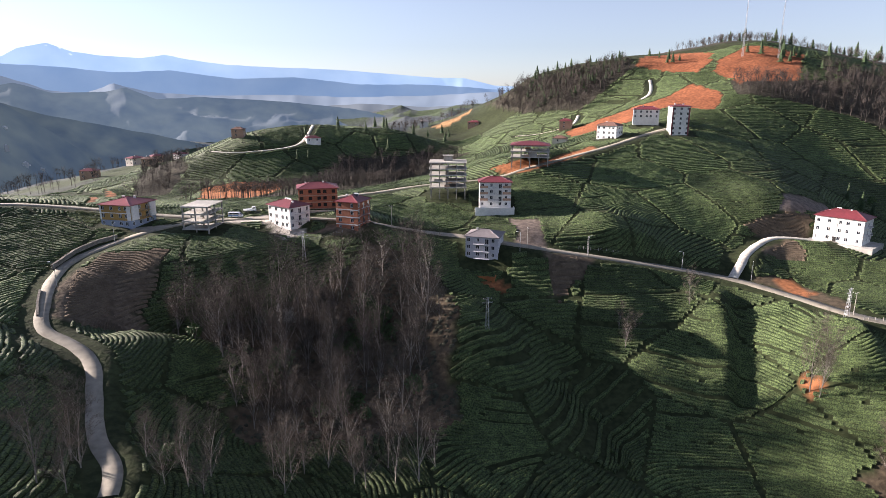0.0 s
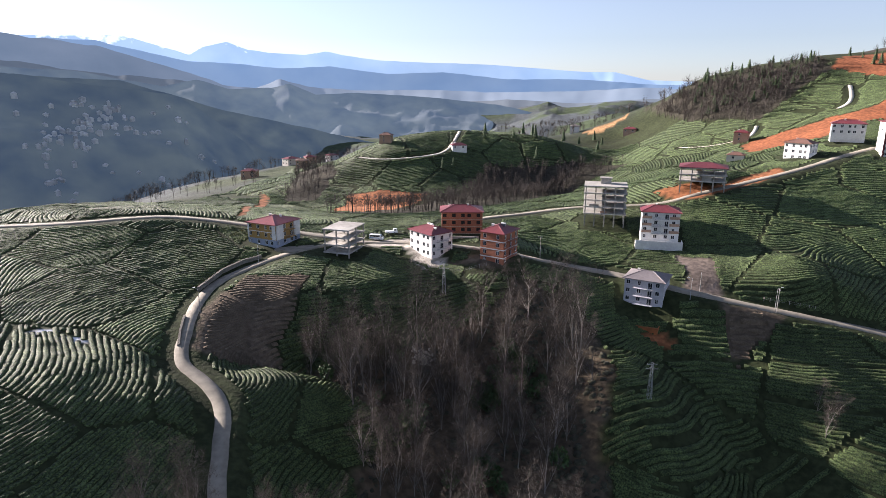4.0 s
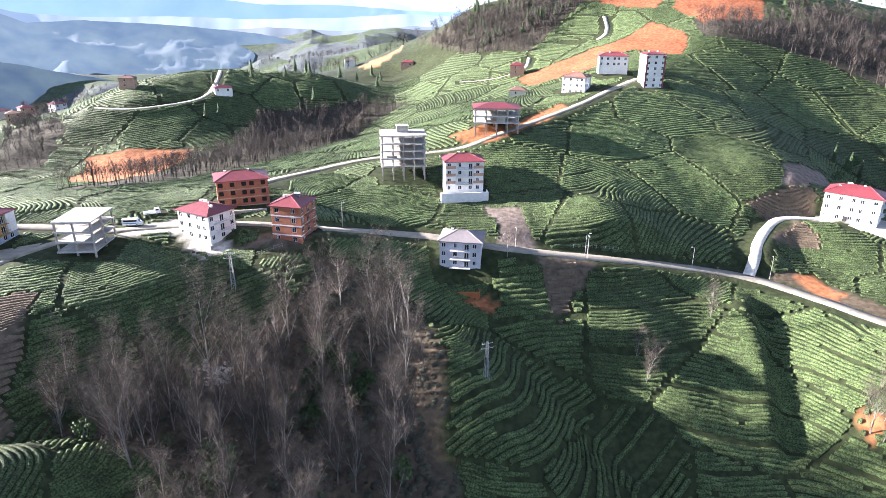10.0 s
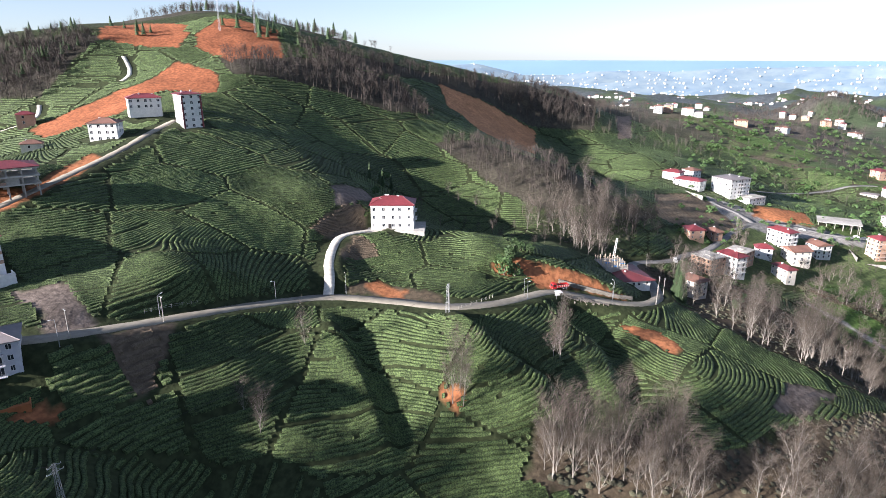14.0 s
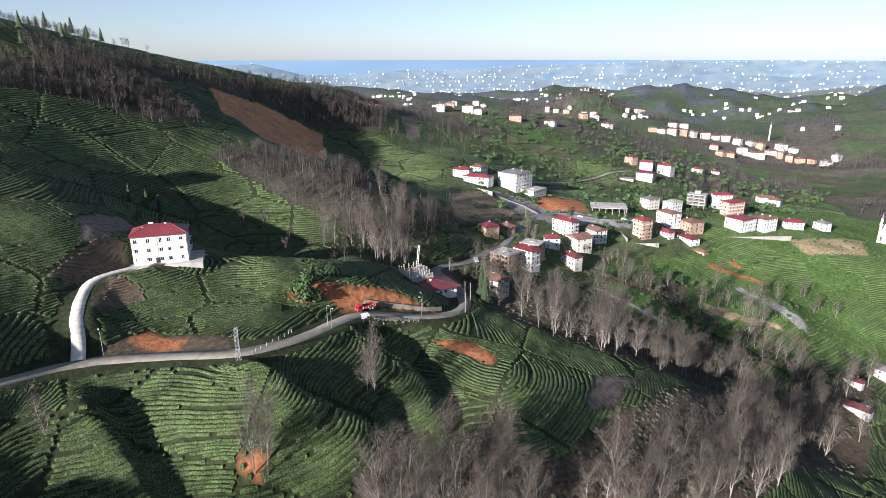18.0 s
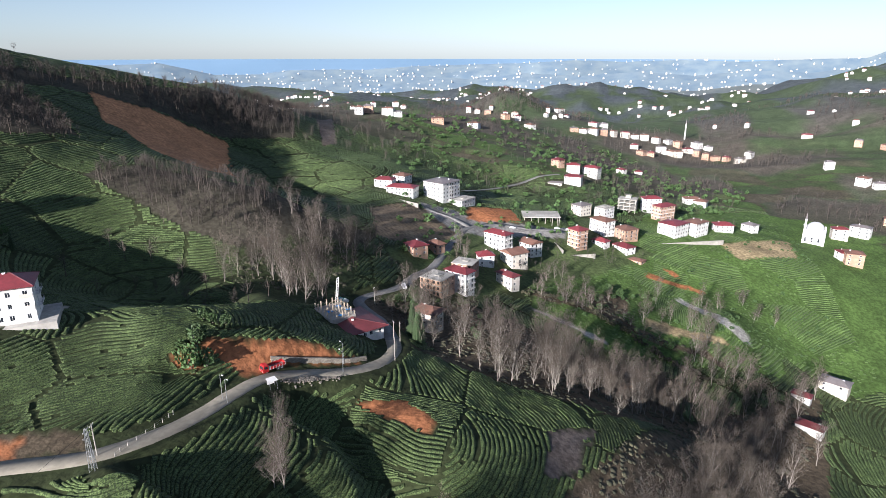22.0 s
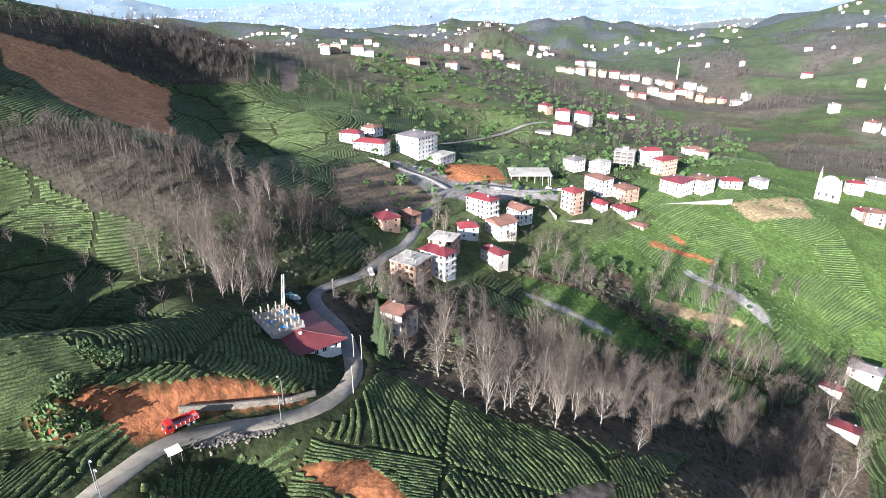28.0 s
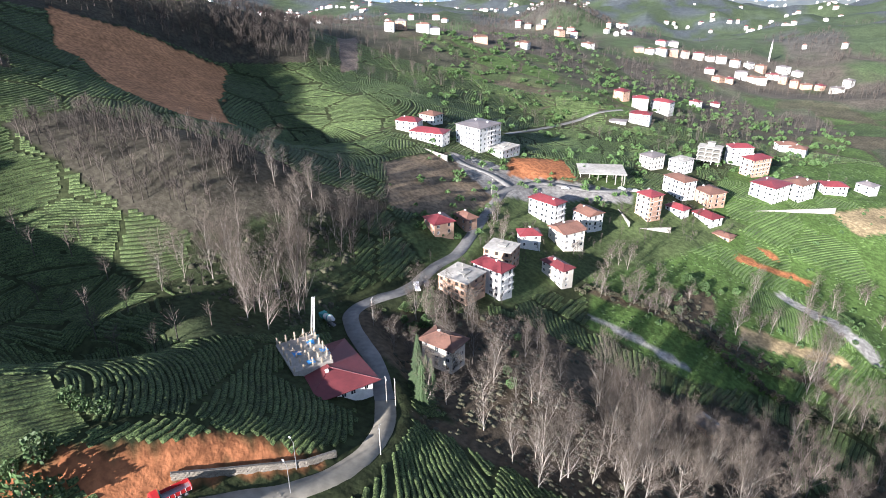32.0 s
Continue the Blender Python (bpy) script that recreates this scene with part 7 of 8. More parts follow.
def mixer_truck(x, y, turn):
    root = on_ground("mixer_truck", "teal and white cement mixer truck on the road", "truck", x, y, turn, 0.15)
    for px in (2.9, -1.2, -2.5):
        for sy in (-1, 1):
            wheel(root, px, sy * 1.0, 0.5)
    part("chassis", Shape().box(-3.8, -0.5, 0.65, 3.2, 0.5, 1.0).mesh("chassis", RAIL), root)
    part("cab", Shape().box(2.2, -1.15, 0.7, 3.9, 1.15, 2.7).mesh("cab", TEAL), root)
    part("windscreen", Shape().box(3.9, -1.0, 1.6, 3.92, 1.0, 2.5).mesh("windscreen", GLASS), root)
    part("drum", Shape().tube((1.9, 0, 1.9), (-0.8, 0, 2.4), 0.85, 1.25, 14).tube((-0.8, 0, 2.4), (-3.4, 0, 3.0), 1.25, 0.55, 14).mesh("drum", WHITE), root)
    part("drum_band", Shape().tube((-0.6, 0, 2.37), (-1.1, 0, 2.47), 1.28, 1.26, 14).mesh("drum_band", TEAL), root)


def stone_wall(name, label, line, tall, thick=0.6, seed=3):
    """A rubble wall: a core with stones set in its faces, one piece each."""
    line = np.array(line, float)
    root = tagged(new(name), label, "wall", kind="structure")
    rnd = random.Random(seed)
    core = Shape()
    for a, b in zip(line, line[1:]):
        d = (b - a)[:2] / np.linalg.norm((b - a)[:2])
        n = np.array((-d[1], d[0])) * thick / 2
        core.add([(a[0] - n[0], a[1] - n[1], a[2] - 1), (b[0] - n[0], b[1] - n[1], b[2] - 1), (b[0] + n[0], b[1] + n[1], b[2] - 1), (a[0] + n[0], a[1] + n[1], a[2] - 1),
                  (a[0] - n[0], a[1] - n[1], a[2] + tall), (b[0] - n[0], b[1] - n[1], b[2] + tall), (b[0] + n[0], b[1] + n[1], b[2] + tall), (a[0] + n[0], a[1] + n[1], a[2] + tall)],
                 [(3, 2, 1, 0), (4, 5, 6, 7), (0, 1, 5, 4), (1, 2, 6, 5), (2, 3, 7, 6), (3, 0, 4, 7)])
    part("core", core.mesh("core", STONE), root)
    shapes = []
    for k in range(4):
        v = [(rnd.uniform(0.8, 1.1) * x, rnd.uniform(0.7, 1.0) * y, rnd.uniform(0.8, 1.1) * z) for x in (-0.4, 0.4) for y in (-0.12, 0.12) for z in (-0.24, 0.24)]
        shapes.append(mesh_of("stone", v, [(0, 1, 3, 2), (4, 6, 7, 5), (0, 4, 5, 1), (2, 3, 7, 6), (0, 2, 6, 4), (1, 5, 7, 3)], STONE))
    count = 0
    for a, b in zip(line, line[1:]):
        ln = np.linalg.norm((b - a)[:2])
        turn = math.degrees(math.atan2(b[1] - a[1], b[0] - a[0]))
        n = np.array((-(b - a)[1], (b - a)[0])) / ln * thick / 2
        for row in range(int(tall / 0.5)):
            for k in range(int(ln / 0.85)):
                if count > 290:
                    break
                s = (k + 0.5 * (row % 2) + 0.3) * 0.85 / ln
                if s > 1:
                    continue
                for side in (-1, 1):
                    p = a + (b - a) * s
                    part("stone", shapes[rnd.randrange(4)], root, pose(p[0] + n[0] * side, p[1] + n[1] * side, p[2] + 0.3 + row * 0.5, 0, rnd.uniform(-8, 8), turn))
                    count += 1
    return root


def box_wall(name, label, a, b, tall, thick=0.35, material=None, deep=1.5):
    a, b = Vector(a), Vector(b)
    ln, turn = (b - a).xy.length, math.degrees(math.atan2(b.y - a.y, b.x - a.x))
    ob = new(name, Shape().box(0, -thick / 2, -deep, ln, thick / 2, tall).box(-0.05, -thick / 2 - 0.06, tall + 0.003, ln + 0.05, thick / 2 + 0.06, tall + 0.12).mesh(name, material or CONCRETE))
    ob.matrix_world = pose(a.x, a.y, a.z, 0, 0, turn)
    return tagged(ob, label, "wall", kind="structure")


def fence(points, label="low fence of pale posts and wire", tall=1.3):
    root = tagged(new("fence"), label, "fence")
    posts = Shape().box(-0.07, -0.07, -0.4, 0.07, 0.07, tall).mesh("post", CONCRETE)
    line = polyline([(x, y, 0) for x, y in points], 2.4)
    tops = []
    for p in line:
        z = float(ground_at(p[0], p[1]))
        part("post", posts, root, pose(p[0], p[1], z))
        tops.append(Vector((p[0], p[1], z)))
    for a, b in zip(tops, tops[1:]):
        for h in (0.5, 1.1):
            part("wire", Shape().tube(a + Vector((0, 0, h)), b + Vector((0, 0, h)), 0.015, sides=3).mesh("wire", METAL), root)


def radio_mast(x, y, tall):
    root = on_ground("radio_mast", "tall thin lattice radio mast on the summit", "mast", x, y)
    for k in range(3):
        a = k * math.tau / 3
        part("leg", Shape().tube((math.cos(a) * 0.8, math.sin(a) * 0.8, -1), (math.cos(a) * 0.35, math.sin(a) * 0.35, tall), 0.1, 0.07, 4).mesh("leg", METAL), root)
    for k in range(14):
        s = Shape()
        for j in range(3):
            a, b = j * math.tau / 3, (j + 1) * math.tau / 3
            r0, r1 = 0.8 - 0.45 * k / 14, 0.8 - 0.45 * (k + 1) / 14
            s.tube((math.cos(a) * r0, math.sin(a) * r0, tall * k / 14), (math.cos(b) * r1, math.sin(b) * r1, tall * (k + 1) / 14), 0.05, sides=3)
        part("brace", s.mesh("brace", METAL), root)


def rubble(name, label, spots, size, material, seed=2):
    """Loose stones on the ground, too many to count."""
    rnd = random.Random(seed)
    s = Shape()
    for x, y in spots:
        z = float(ground_at(x, y))
        r = rnd.uniform(*size)
        v = [Vector((a * rnd.uniform(0.6, 1.1), b * rnd.uniform(0.6, 1.1), c * rnd.uniform(0.5, 0.9))) * r for a in (-1, 1) for b in (-1, 1) for c in (-1, 1)]
        s.add([p + Vector((x, y, z + r * 0.3)) for p in v], [(0, 1, 3, 2), (4, 6, 7, 5), (0, 4, 5, 1), (2, 3, 7, 6), (0, 2, 6, 4), (1, 5, 7, 3)])
    return tagged(new(name, s.mesh(name, material)), label, "stones", kind="stuff")


def roadside_shelter(x, y, turn):
    root = on_ground("roadside_shelter", "small white open shelter on thin legs beside the road", "shelter", x, y, turn)
    for sx in (-1, 1):
        for sy in (-1, 1):
            part("leg", Shape().tube((sx * 1.1, sy * 0.9, -0.6), (sx * 1.1, sy * 0.9, 2.2), 0.05, sides=5).mesh("leg", METAL), root)
    part("roof", Shape().add([(-1.4, -1.2, 2.2), (1.4, -1.2, 2.2), (1.4, 1.2, 2.5), (-1.4, 1.2, 2.5), (-1.4, -1.2, 2.3), (1.4, -1.2, 2.3), (1.4, 1.2, 2.6), (-1.4, 1.2, 2.6)], [(3, 2, 1, 0), (4, 5, 6, 7), (0, 1, 5, 4), (1, 2, 6, 5), (2, 3, 7, 6), (3, 0, 4, 7)]).mesh("roof", WHITE), root)
    part("back_panel", Shape().box(-1.05, 0.86, 0.5, 1.05, 0.94, 2.0).mesh("back_panel", WHITE), root)


roadside_shelter(204.3, 122.1, -35)
lattice_pylon(153.6, 136.0, 10.5, 20)
lattice_pylon(32.0, 133.0, 11, 10)
lattice_pylon(-33.4, 166.3, 11, 0)
street_lamp(49.1, 179.2, 200)
street_lamp(115.2, 180.5, 190)
street_lamp(77.1, 183.2, 10)
street_lamp(140.3, 173.5, 60)
street_lamp(191.6, 129.8, 240)
street_lamp(233.5, 112.6, 60)
street_lamp(189.6, 127.0, 240)
street_lamp(-100.8, 126.4, 180)
street_lamp(-100.2, 162.5, 90)
street_lamp(226.6, 109.8, 60)
utility_pole(266.2, 106.1, 40)
utility_pole(246.4, 99.0, 10)
utility_pole(265.9, 103.5, 30)
utility_pole(158.8, 139.9, 20)
utility_pole(52.3, 181.3, 90)
utility_pole(76.6, 179.9, 90)
utility_pole(-2.5, 196.7, 0)
utility_pole(309.6, 130.0, 0)
utility_pole(511.5, 60.8, 0)
utility_pole(448.8, 124.5, 0)
tipper_truck(214.4, 127.5, 147)
car(-67.3, 197.3, 0, CAR_WHITE, "van", "white and blue minibus parked beside the lane")
car(-63.3, 204.7, 20, CAR_WHITE, "pickup", "small white truck parked beside the lane")
car(337.5, 124.7, 30, CAR_WHITE, "pickup", "white pickup parked at the roadside")
car(480.7, 143.6, 20, CAR_DARK)
car(482.7, 90.3, 280, CAR_WHITE)
car(505.5, 60.4, 280, CAR_WHITE)
car(506.4, 55.6, 280, CAR_DARK)
car(341.6, 122.4, 25, CAR_DARK)
car(506.4, 52.3, 285, CAR_WHITE)
mosque(605.7, -141.3, -20, 1.0)
minaret(1176.2, -104.9, 26)
cottage(401.9, -98.6, 60, 14, 9, 2, CREAM, GREY_ROOF, "long cream house with a dark roof")
cottage(381.0, -76.3, 60, 9, 5, 1, WHITE, MAROON_ROOF, "low shed with a red and white sheet roof")
cottage(355.4, -73.6, 60, 12, 6, 1, WHITE, MAROON_ROOF, "low white barn with a dark red roof")
cottage(335.7, 17.3, 50, 10, 6, 1, PALE_BRICK, SHEET_ROOF, "old brick barn with a rusty sheet roof")
cottage(-263.7, 453.1, 10, 13, 9, 2, PALE_BRICK, RED_ROOF, "lone house with a red roof on the tea ridge")
cottage(-407.4, 805.1, 30, 13, 10, 2, CREAM, RED_ROOF, "hamlet house with a pitched roof")
cottage(-397.1, 820.3, 60, 13, 10, 2, PALE_BRICK, RED_ROOF, "hamlet house with a pitched roof")
cottage(-372.4, 803.4, 60, 12, 10, 2, WHITE, RED_ROOF, "hamlet house with a pitched roof")
cottage(-253.3, 512.3, 60, 13, 10, 2, CREAM, RED_ROOF, "hamlet house with a pitched roof")
cottage(-230.0, 485.7, 19, 10, 10, 2, PALE_BRICK, BROWN_ROOF, "hamlet house with a pitched roof")
cottage(-367.2, 821.1, 1, 13, 8, 2, PALE_BRICK, RED_ROOF, "hamlet house with a pitched roof")
cottage(-237.9, 521.7, 38, 10, 9, 2, PALE_BRICK, RED_ROOF, "hamlet house with a pitched roof")
cottage(-402.3, 772.8, 49, 13, 9, 2, PALE_BRICK, RED_ROOF, "hamlet house with a pitched roof")
cottage(-223.9, 542.0, 56, 10, 9, 2, WHITE, RED_ROOF, "hamlet house with a pitched roof")
cottage(-77.0, 431.9, 20, 11, 8, 1, WHITE, RED_ROOF, "small farmhouse on the far tea hill")
cottage(-134.8, 434.3, 0, 9, 7, 2, PALE_BRICK, BROWN_ROOF, "old farmhouse on the far tea hill")
cottage(8.8, 597.1, 0, 9, 8, 2, WHITE, GREY_ROOF, "small white house on the crest")
cottage(57.5, 549.1, -20, 11, 7, 1, PALE_BRICK, RED_ROOF, "brick house below the woods")
cottage(118.2, 419.9, -20, 9, 7, 2, PALE_BRICK, RED_ROOF, "pink brick house on the green slope")
cottage(99.7, 351.6, -20, 9, 7, 1, CREAM, BROWN_ROOF, "low outbuilding with a brown roof")
cottage(800.4, 329.6, -77, 10, 9, 3, WHITE, BROWN_ROOF, "house on the ridge above the fields")
cottage(820.0, 324.4, -76, 12, 11, 3, PALE_BRICK, GREY_ROOF, "house on the ridge above the fields")
cottage(830.2, 301.4, -88, 15, 8, 3, WHITE, BROWN_ROOF, "house on the ridge above the fields")
cottage(834.8, 293.0, -63, 15, 11, 2, WHITE, GREY_ROOF, "house on the ridge above the fields")
cottage(839.2, 238.2, -67, 15, 8, 2, PALE_BRICK, BROWN_ROOF, "house on the ridge above the fields")
cottage(1246.5, 281.0, -104, 10, 8, 3, CREAM, RED_ROOF, "house below the wooded knoll")
cottage(1235.1, 262.1, -96, 10, 9, 2, WHITE, BROWN_ROOF, "house below the wooded knoll")
cottage(1222.9, 240.6, -86, 12, 8, 2, PALE_BRICK, GREY_ROOF, "house below the wooded knoll")
cottage(1135.7, 194.5, -135, 12, 11, 3, PALE_BRICK, BROWN_ROOF, "house below the wooded knoll")
cottage(1171.8, 177.5, -76, 10, 8, 3, WHITE, RED_ROOF, "house below the wooded knoll")
cottage(1049.2, 142.2, -127, 15, 11, 2, WHITE, BROWN_ROOF, "house below the wooded knoll")
cottage(872.9, 197.2, -103, 15, 9, 2, WHITE, BROWN_ROOF, "house below the wooded knoll")
cottage(1209.1, 187.2, -100, 12, 8, 3, CREAM, BROWN_ROOF, "house below the wooded knoll")
cottage(1104.1, 76.0, -74, 12, 11, 2, PALE_BRICK, GREY_ROOF, "house in the row along the crest")
cottage(1102.6, 60.3, -106, 12, 11, 2, WHITE, BROWN_ROOF, "house in the row along the crest")
cottage(1107.2, 44.7, -107, 15, 9, 3, WHITE, BROWN_ROOF, "house in the row along the crest")
cottage(1119.0, 29.1, -66, 12, 8, 3, PALE_BRICK, GREY_ROOF, "house in the row along the crest")
cottage(1130.9, 13.2, -123, 10, 11, 3, CREAM, BROWN_ROOF, "house in the row along the crest")
cottage(1143.3, -6.8, -95, 15, 11, 3, CREAM, RED_ROOF, "house in the row along the crest")
cottage(1143.1, -22.3, -65, 10, 11, 2, WHITE, BROWN_ROOF, "house in the row along the crest")
cottage(1136.1, -37.3, -82, 12, 11, 3, WHITE, BROWN_ROOF, "house in the row along the crest")
cottage(1119.6, -54.8, -117, 12, 9, 3, WHITE, BROWN_ROOF, "house in the row along the crest")
cottage(1127.7, -74.1, -127, 10, 11, 2, WHITE, GREY_ROOF, "house in the row along the crest")
cottage(1185.0, 46.3, -112, 15, 9, 2, WHITE, RED_ROOF, "house in the row along the crest")
cottage(1198.0, 29.5, -85, 15, 11, 2, WHITE, GREY_ROOF, "house in the row along the crest")
cottage(1067.3, -19.4, -99, 12, 11, 2, CREAM, RED_ROOF, "house of the far village")
cottage(1032.1, -28.7, -130, 12, 11, 2, PALE_BRICK, BROWN_ROOF, "house of the far village")
cottage(1035.8, -42.8, -106, 10, 8, 2, PALE_BRICK, RED_ROOF, "house of the far village")
cottage(1077.3, -60.1, -100, 15, 8, 3, WHITE, GREY_ROOF, "house of the far village")
cottage(1076.4, -74.5, -130, 15, 9, 2, CREAM, BROWN_ROOF, "house of the far village")
cottage(1069.6, -84.4, -74, 12, 9, 3, CREAM, BROWN_ROOF, "house of the far village")
cottage(1101.2, -101.5, -87, 15, 9, 2, CREAM, RED_ROOF, "house of the far village")
cottage(1088.9, -114.3, -115, 10, 9, 3, PALE_BRICK, GREY_ROOF, "house of the far village")
cottage(1074.7, -126.1, -112, 10, 11, 3, PALE_BRICK, BROWN_ROOF, "house of the far village")
cottage(1068.5, -138.5, -71, 12, 8, 2, PALE_BRICK, BROWN_ROOF, "house of the far village")
cottage(1058.7, -152.7, -125, 10, 8, 2, PALE_BRICK, RED_ROOF, "house of the far village")
cottage(1035.3, -166.7, -85, 15, 8, 2, CREAM, GREY_ROOF, "house of the far village")
cottage(1059.1, -183.3, -125, 10, 11, 3, WHITE, GREY_ROOF, "house of the far village")
cottage(1136.9, -119.8, -138, 15, 11, 3, WHITE, GREY_ROOF, "house of the far village")
cottage(1119.0, -88.4, -126, 12, 8, 3, PALE_BRICK, BROWN_ROOF, "house of the far village")
cottage(1128.1, -136.5, -133, 12, 8, 2, WHITE, GREY_ROOF, "house of the far village")
cottage(845.5, 5.6, -125, 10, 8, 2, WHITE, RED_ROOF, "small house among plots")
cottage(685.9, -56.0, -78, 15, 11, 2, WHITE, BROWN_ROOF, "small house among plots")
cottage(680.3, -63.4, -109, 12, 11, 2, WHITE, BROWN_ROOF, "small house among plots")
cottage(897.1, -18.1, -99, 10, 8, 1, WHITE, RED_ROOF, "small house among plots")
cottage(595.9, -90.0, -134, 10, 9, 2, WHITE, GREY_ROOF, "white house near the mosque")
cottage(569.3, -153.3, -76, 12, 9, 2, WHITE, RED_ROOF, "white house near the mosque")
cottage(562.0, -156.0, -96, 12, 11, 3, PALE_BRICK, BROWN_ROOF, "white house near the mosque")
cottage(622.6, -165.1, -94, 12, 8, 3, CREAM, RED_ROOF, "white house near the mosque")
cottage(638.4, -186.7, -124, 15, 8, 3, WHITE, GREY_ROOF, "white house near the mosque")
cottage(1072.5, -328.5, -118, 10, 9, 3, PALE_BRICK, GREY_ROOF, "house on the opposite slope")
cottage(1046.8, -355.2, -71, 12, 11, 2, PALE_BRICK, BROWN_ROOF, "house on the opposite slope")
cottage(828.0, -252.2, -134, 12, 11, 3, WHITE, BROWN_ROOF, "house on the opposite slope")
cottage(815.7, -264.4, -87, 12, 8, 2, WHITE, GREY_ROOF, "house on the opposite slope")
cottage(1127.1, -275.8, -106, 15, 11, 2, CREAM, RED_ROOF, "house on the opposite slope")
cottage(908.8, -242.1, -86, 10, 8, 3, WHITE, GREY_ROOF, "house on the opposite slope")
cottage(681.6, -225.0, -107, 10, 9, 2, PALE_BRICK, BROWN_ROOF, "house on the opposite slope")
drill_rig(283.6, 137.2, 100, 15)
mixer_truck(299.5, 140.9, 60)
building_site(269.3, 131.4, 54.6, -130)
radio_mast(271.5, 466.8, 45)
radio_mast(296.3, 456.9, 48)
stone_wall("retaining_wall", "rubble retaining wall above the road", [(217.6, 129.8, 59.7), (223.2, 124.2, 57.1), (229.0, 118.0, 54.8), (235.4, 111.4, 52.1), (241.5, 107.6, 50.4)], 1.7)
stone_wall("lane_wall", "rubble wall along the lane verge", [(-109.4, 139.2, 83.2), (-109.7, 154.0, 84.8), (-107.0, 163.6, 85.8), (-102.8, 169.4, 86.3)], 1.5, 0.6, 5)
stone_wall("verge_wall", "low rubble edge of the lane", [(-96.3, 108.5, 78.2), (-100.1, 115.1, 79.6), (-103.7, 122.7, 81.0)], 0.7, 0.6, 6)
fence([(-38.6, 177.7), (-29.5, 175.3), (-20.3, 176.8)])
fence([(179.7, 136.1), (159.9, 136.2)])
fence([(91.0, 187.5), (74.8, 188.1)])
_spots = random.Random(8)
rubble("riprap", "loose grey stones banked below the road", [(209.9 + (14.4) * s + _spots.gauss(0, 0.9), 120.8 + (-10.9) * s + _spots.gauss(0, 0.9)) for s in [k / 420 for k in range(420)]], (0.14, 0.3), STONE)
rubble("debris_heap", "heap of pale building rubble in the gully", [(-35.5 + _spots.gauss(0, 1.6), 143.4 + _spots.gauss(0, 1.6)) for k in range(90)], (0.25, 0.6), CREAM, 4)
cable([(153.6, 136.0, 65.6 + 10), (32.0, 133.0, 63.8 + 10.5), (-33.4, 166.3, 89.1)], 2.5)
cable([(266.2, 106.1, 54.1), (271.6, 116.7, 50.9)], 0.8)

# ---- far houses on the coastal hills: specks past counting ----
_rng3 = np.random.default_rng(17)
_hv, _hf = [], []
_cand = _rng3.uniform((700, -1500), (2600, 1300), (5200, 2))
_town = value_noise(_cand[:, 0] / 160, _cand[:, 1] / 160, 41) + 0.5 * value_noise(_cand[:, 0] / 60, _cand[:, 1] / 60, 42)
_cand = _cand[(_town > 0.2) & (np.hypot(_cand[:, 0] - 150, _cand[:, 1] - 130) > 1000)][:420]
for _set in (_cand,):
    _z = ground_at(_set[:, 0], _set[:, 1])
    for (_x, _y), _h in zip(_set, _z):
        _a, _w, _d, _t = _rng3.uniform(0, 3), _rng3.uniform(3.2, 5.5), _rng3.uniform(3, 4.5), _rng3.uniform(4, 8)
        _c, _s, _k = math.cos(_a), math.sin(_a), len(_hv)
        for _px, _py, _pz in ((-_w, -_d, -4), (_w, -_d, -4), (_w, _d, -4), (-_w, _d, -4), (-_w, -_d, _t), (_w, -_d, _t), (_w, _d, _t), (-_w, _d, _t), (-_w * 0.5, 0, _t + 2), (_w * 0.5, 0, _t + 2)):
            _hv.append((_x + _px * _c - _py * _s, _y + _px * _s + _py * _c, _h + _pz))
        _hf += [tuple(i + _k for i in f) for f in ((0, 1, 5, 4), (1, 2, 6, 5), (2, 3, 7, 6), (3, 0, 4, 7), (4, 5, 9, 8), (5, 6, 9), (6, 7, 8, 9), (7, 4, 8))]
_me = mesh_of("far_houses", _hv, _hf, [WHITE, RED_ROOF, BROWN_ROOF])
_ix = np.zeros(len(_me.polygons), np.int32)
_ix[np.arange(len(_ix)) % 8 > 3] = 1
_ix[(np.arange(len(_ix)) % 8 > 3) & ((np.arange(len(_ix)) // 8) % 3 > 0)] = 2
_me.polygons.foreach_set("material_index", _ix)
tagged(new("far_houses", _me), "white specks of far houses on the hills", "houses", kind="stuff")


# ---- terraces, walls and yards of the nearer houses ----
def slab_on(name, label, x, y, z, yaw, x0, y0, x1, y1, deep, material, lip=0.0):
    """A level yard with its edge wall, in a house's own axes."""
    s = Shape().box(x0, y0, -deep, x1, y1, 0)
    ob = new(name, s.mesh(name, material))
    ob.matrix_world = pose(x, y, z, 0, 0, yaw)
    tagged(ob, label, "terrace", kind="structure")
    if lip:
        rim = Shape().box(x0, y0, 0.003, x1, y0 + 0.25, lip).box(x1 - 0.25, y0 + 0.25, 0.003, x1, y1, lip)
        part("parapet", rim.mesh("parapet", material), ob)
    return ob


slab_on("villa_terrace", "pale concrete terrace round the villa", 194.4, 203.3, 76.1, -50, -11, -9, 14.5, 7, 4, SLAB)
slab_on("house_terrace", "white walled terrace below the house", 43.8, 230.0, 87.2, -3, -9, -9.5, 9, -5.3, 6, WHITE, 0.9)
slab_on("house_yard", "concrete yard round the white house", -43, 190, 86.4, -39, -7.2, -6.2, 7.2, 6.6, 2, CONCRETE)
slab_on("house_yard", "paved yard beside the ochre house", -106, 186, 88.2, -15, 7.0, -8, 17, 6, 2.5, ROAD)
box_wall("yard_wall", "grey concrete retaining wall below the brick shell", (-42, 201, 87.5), (-27, 203, 87.5), 3.0)
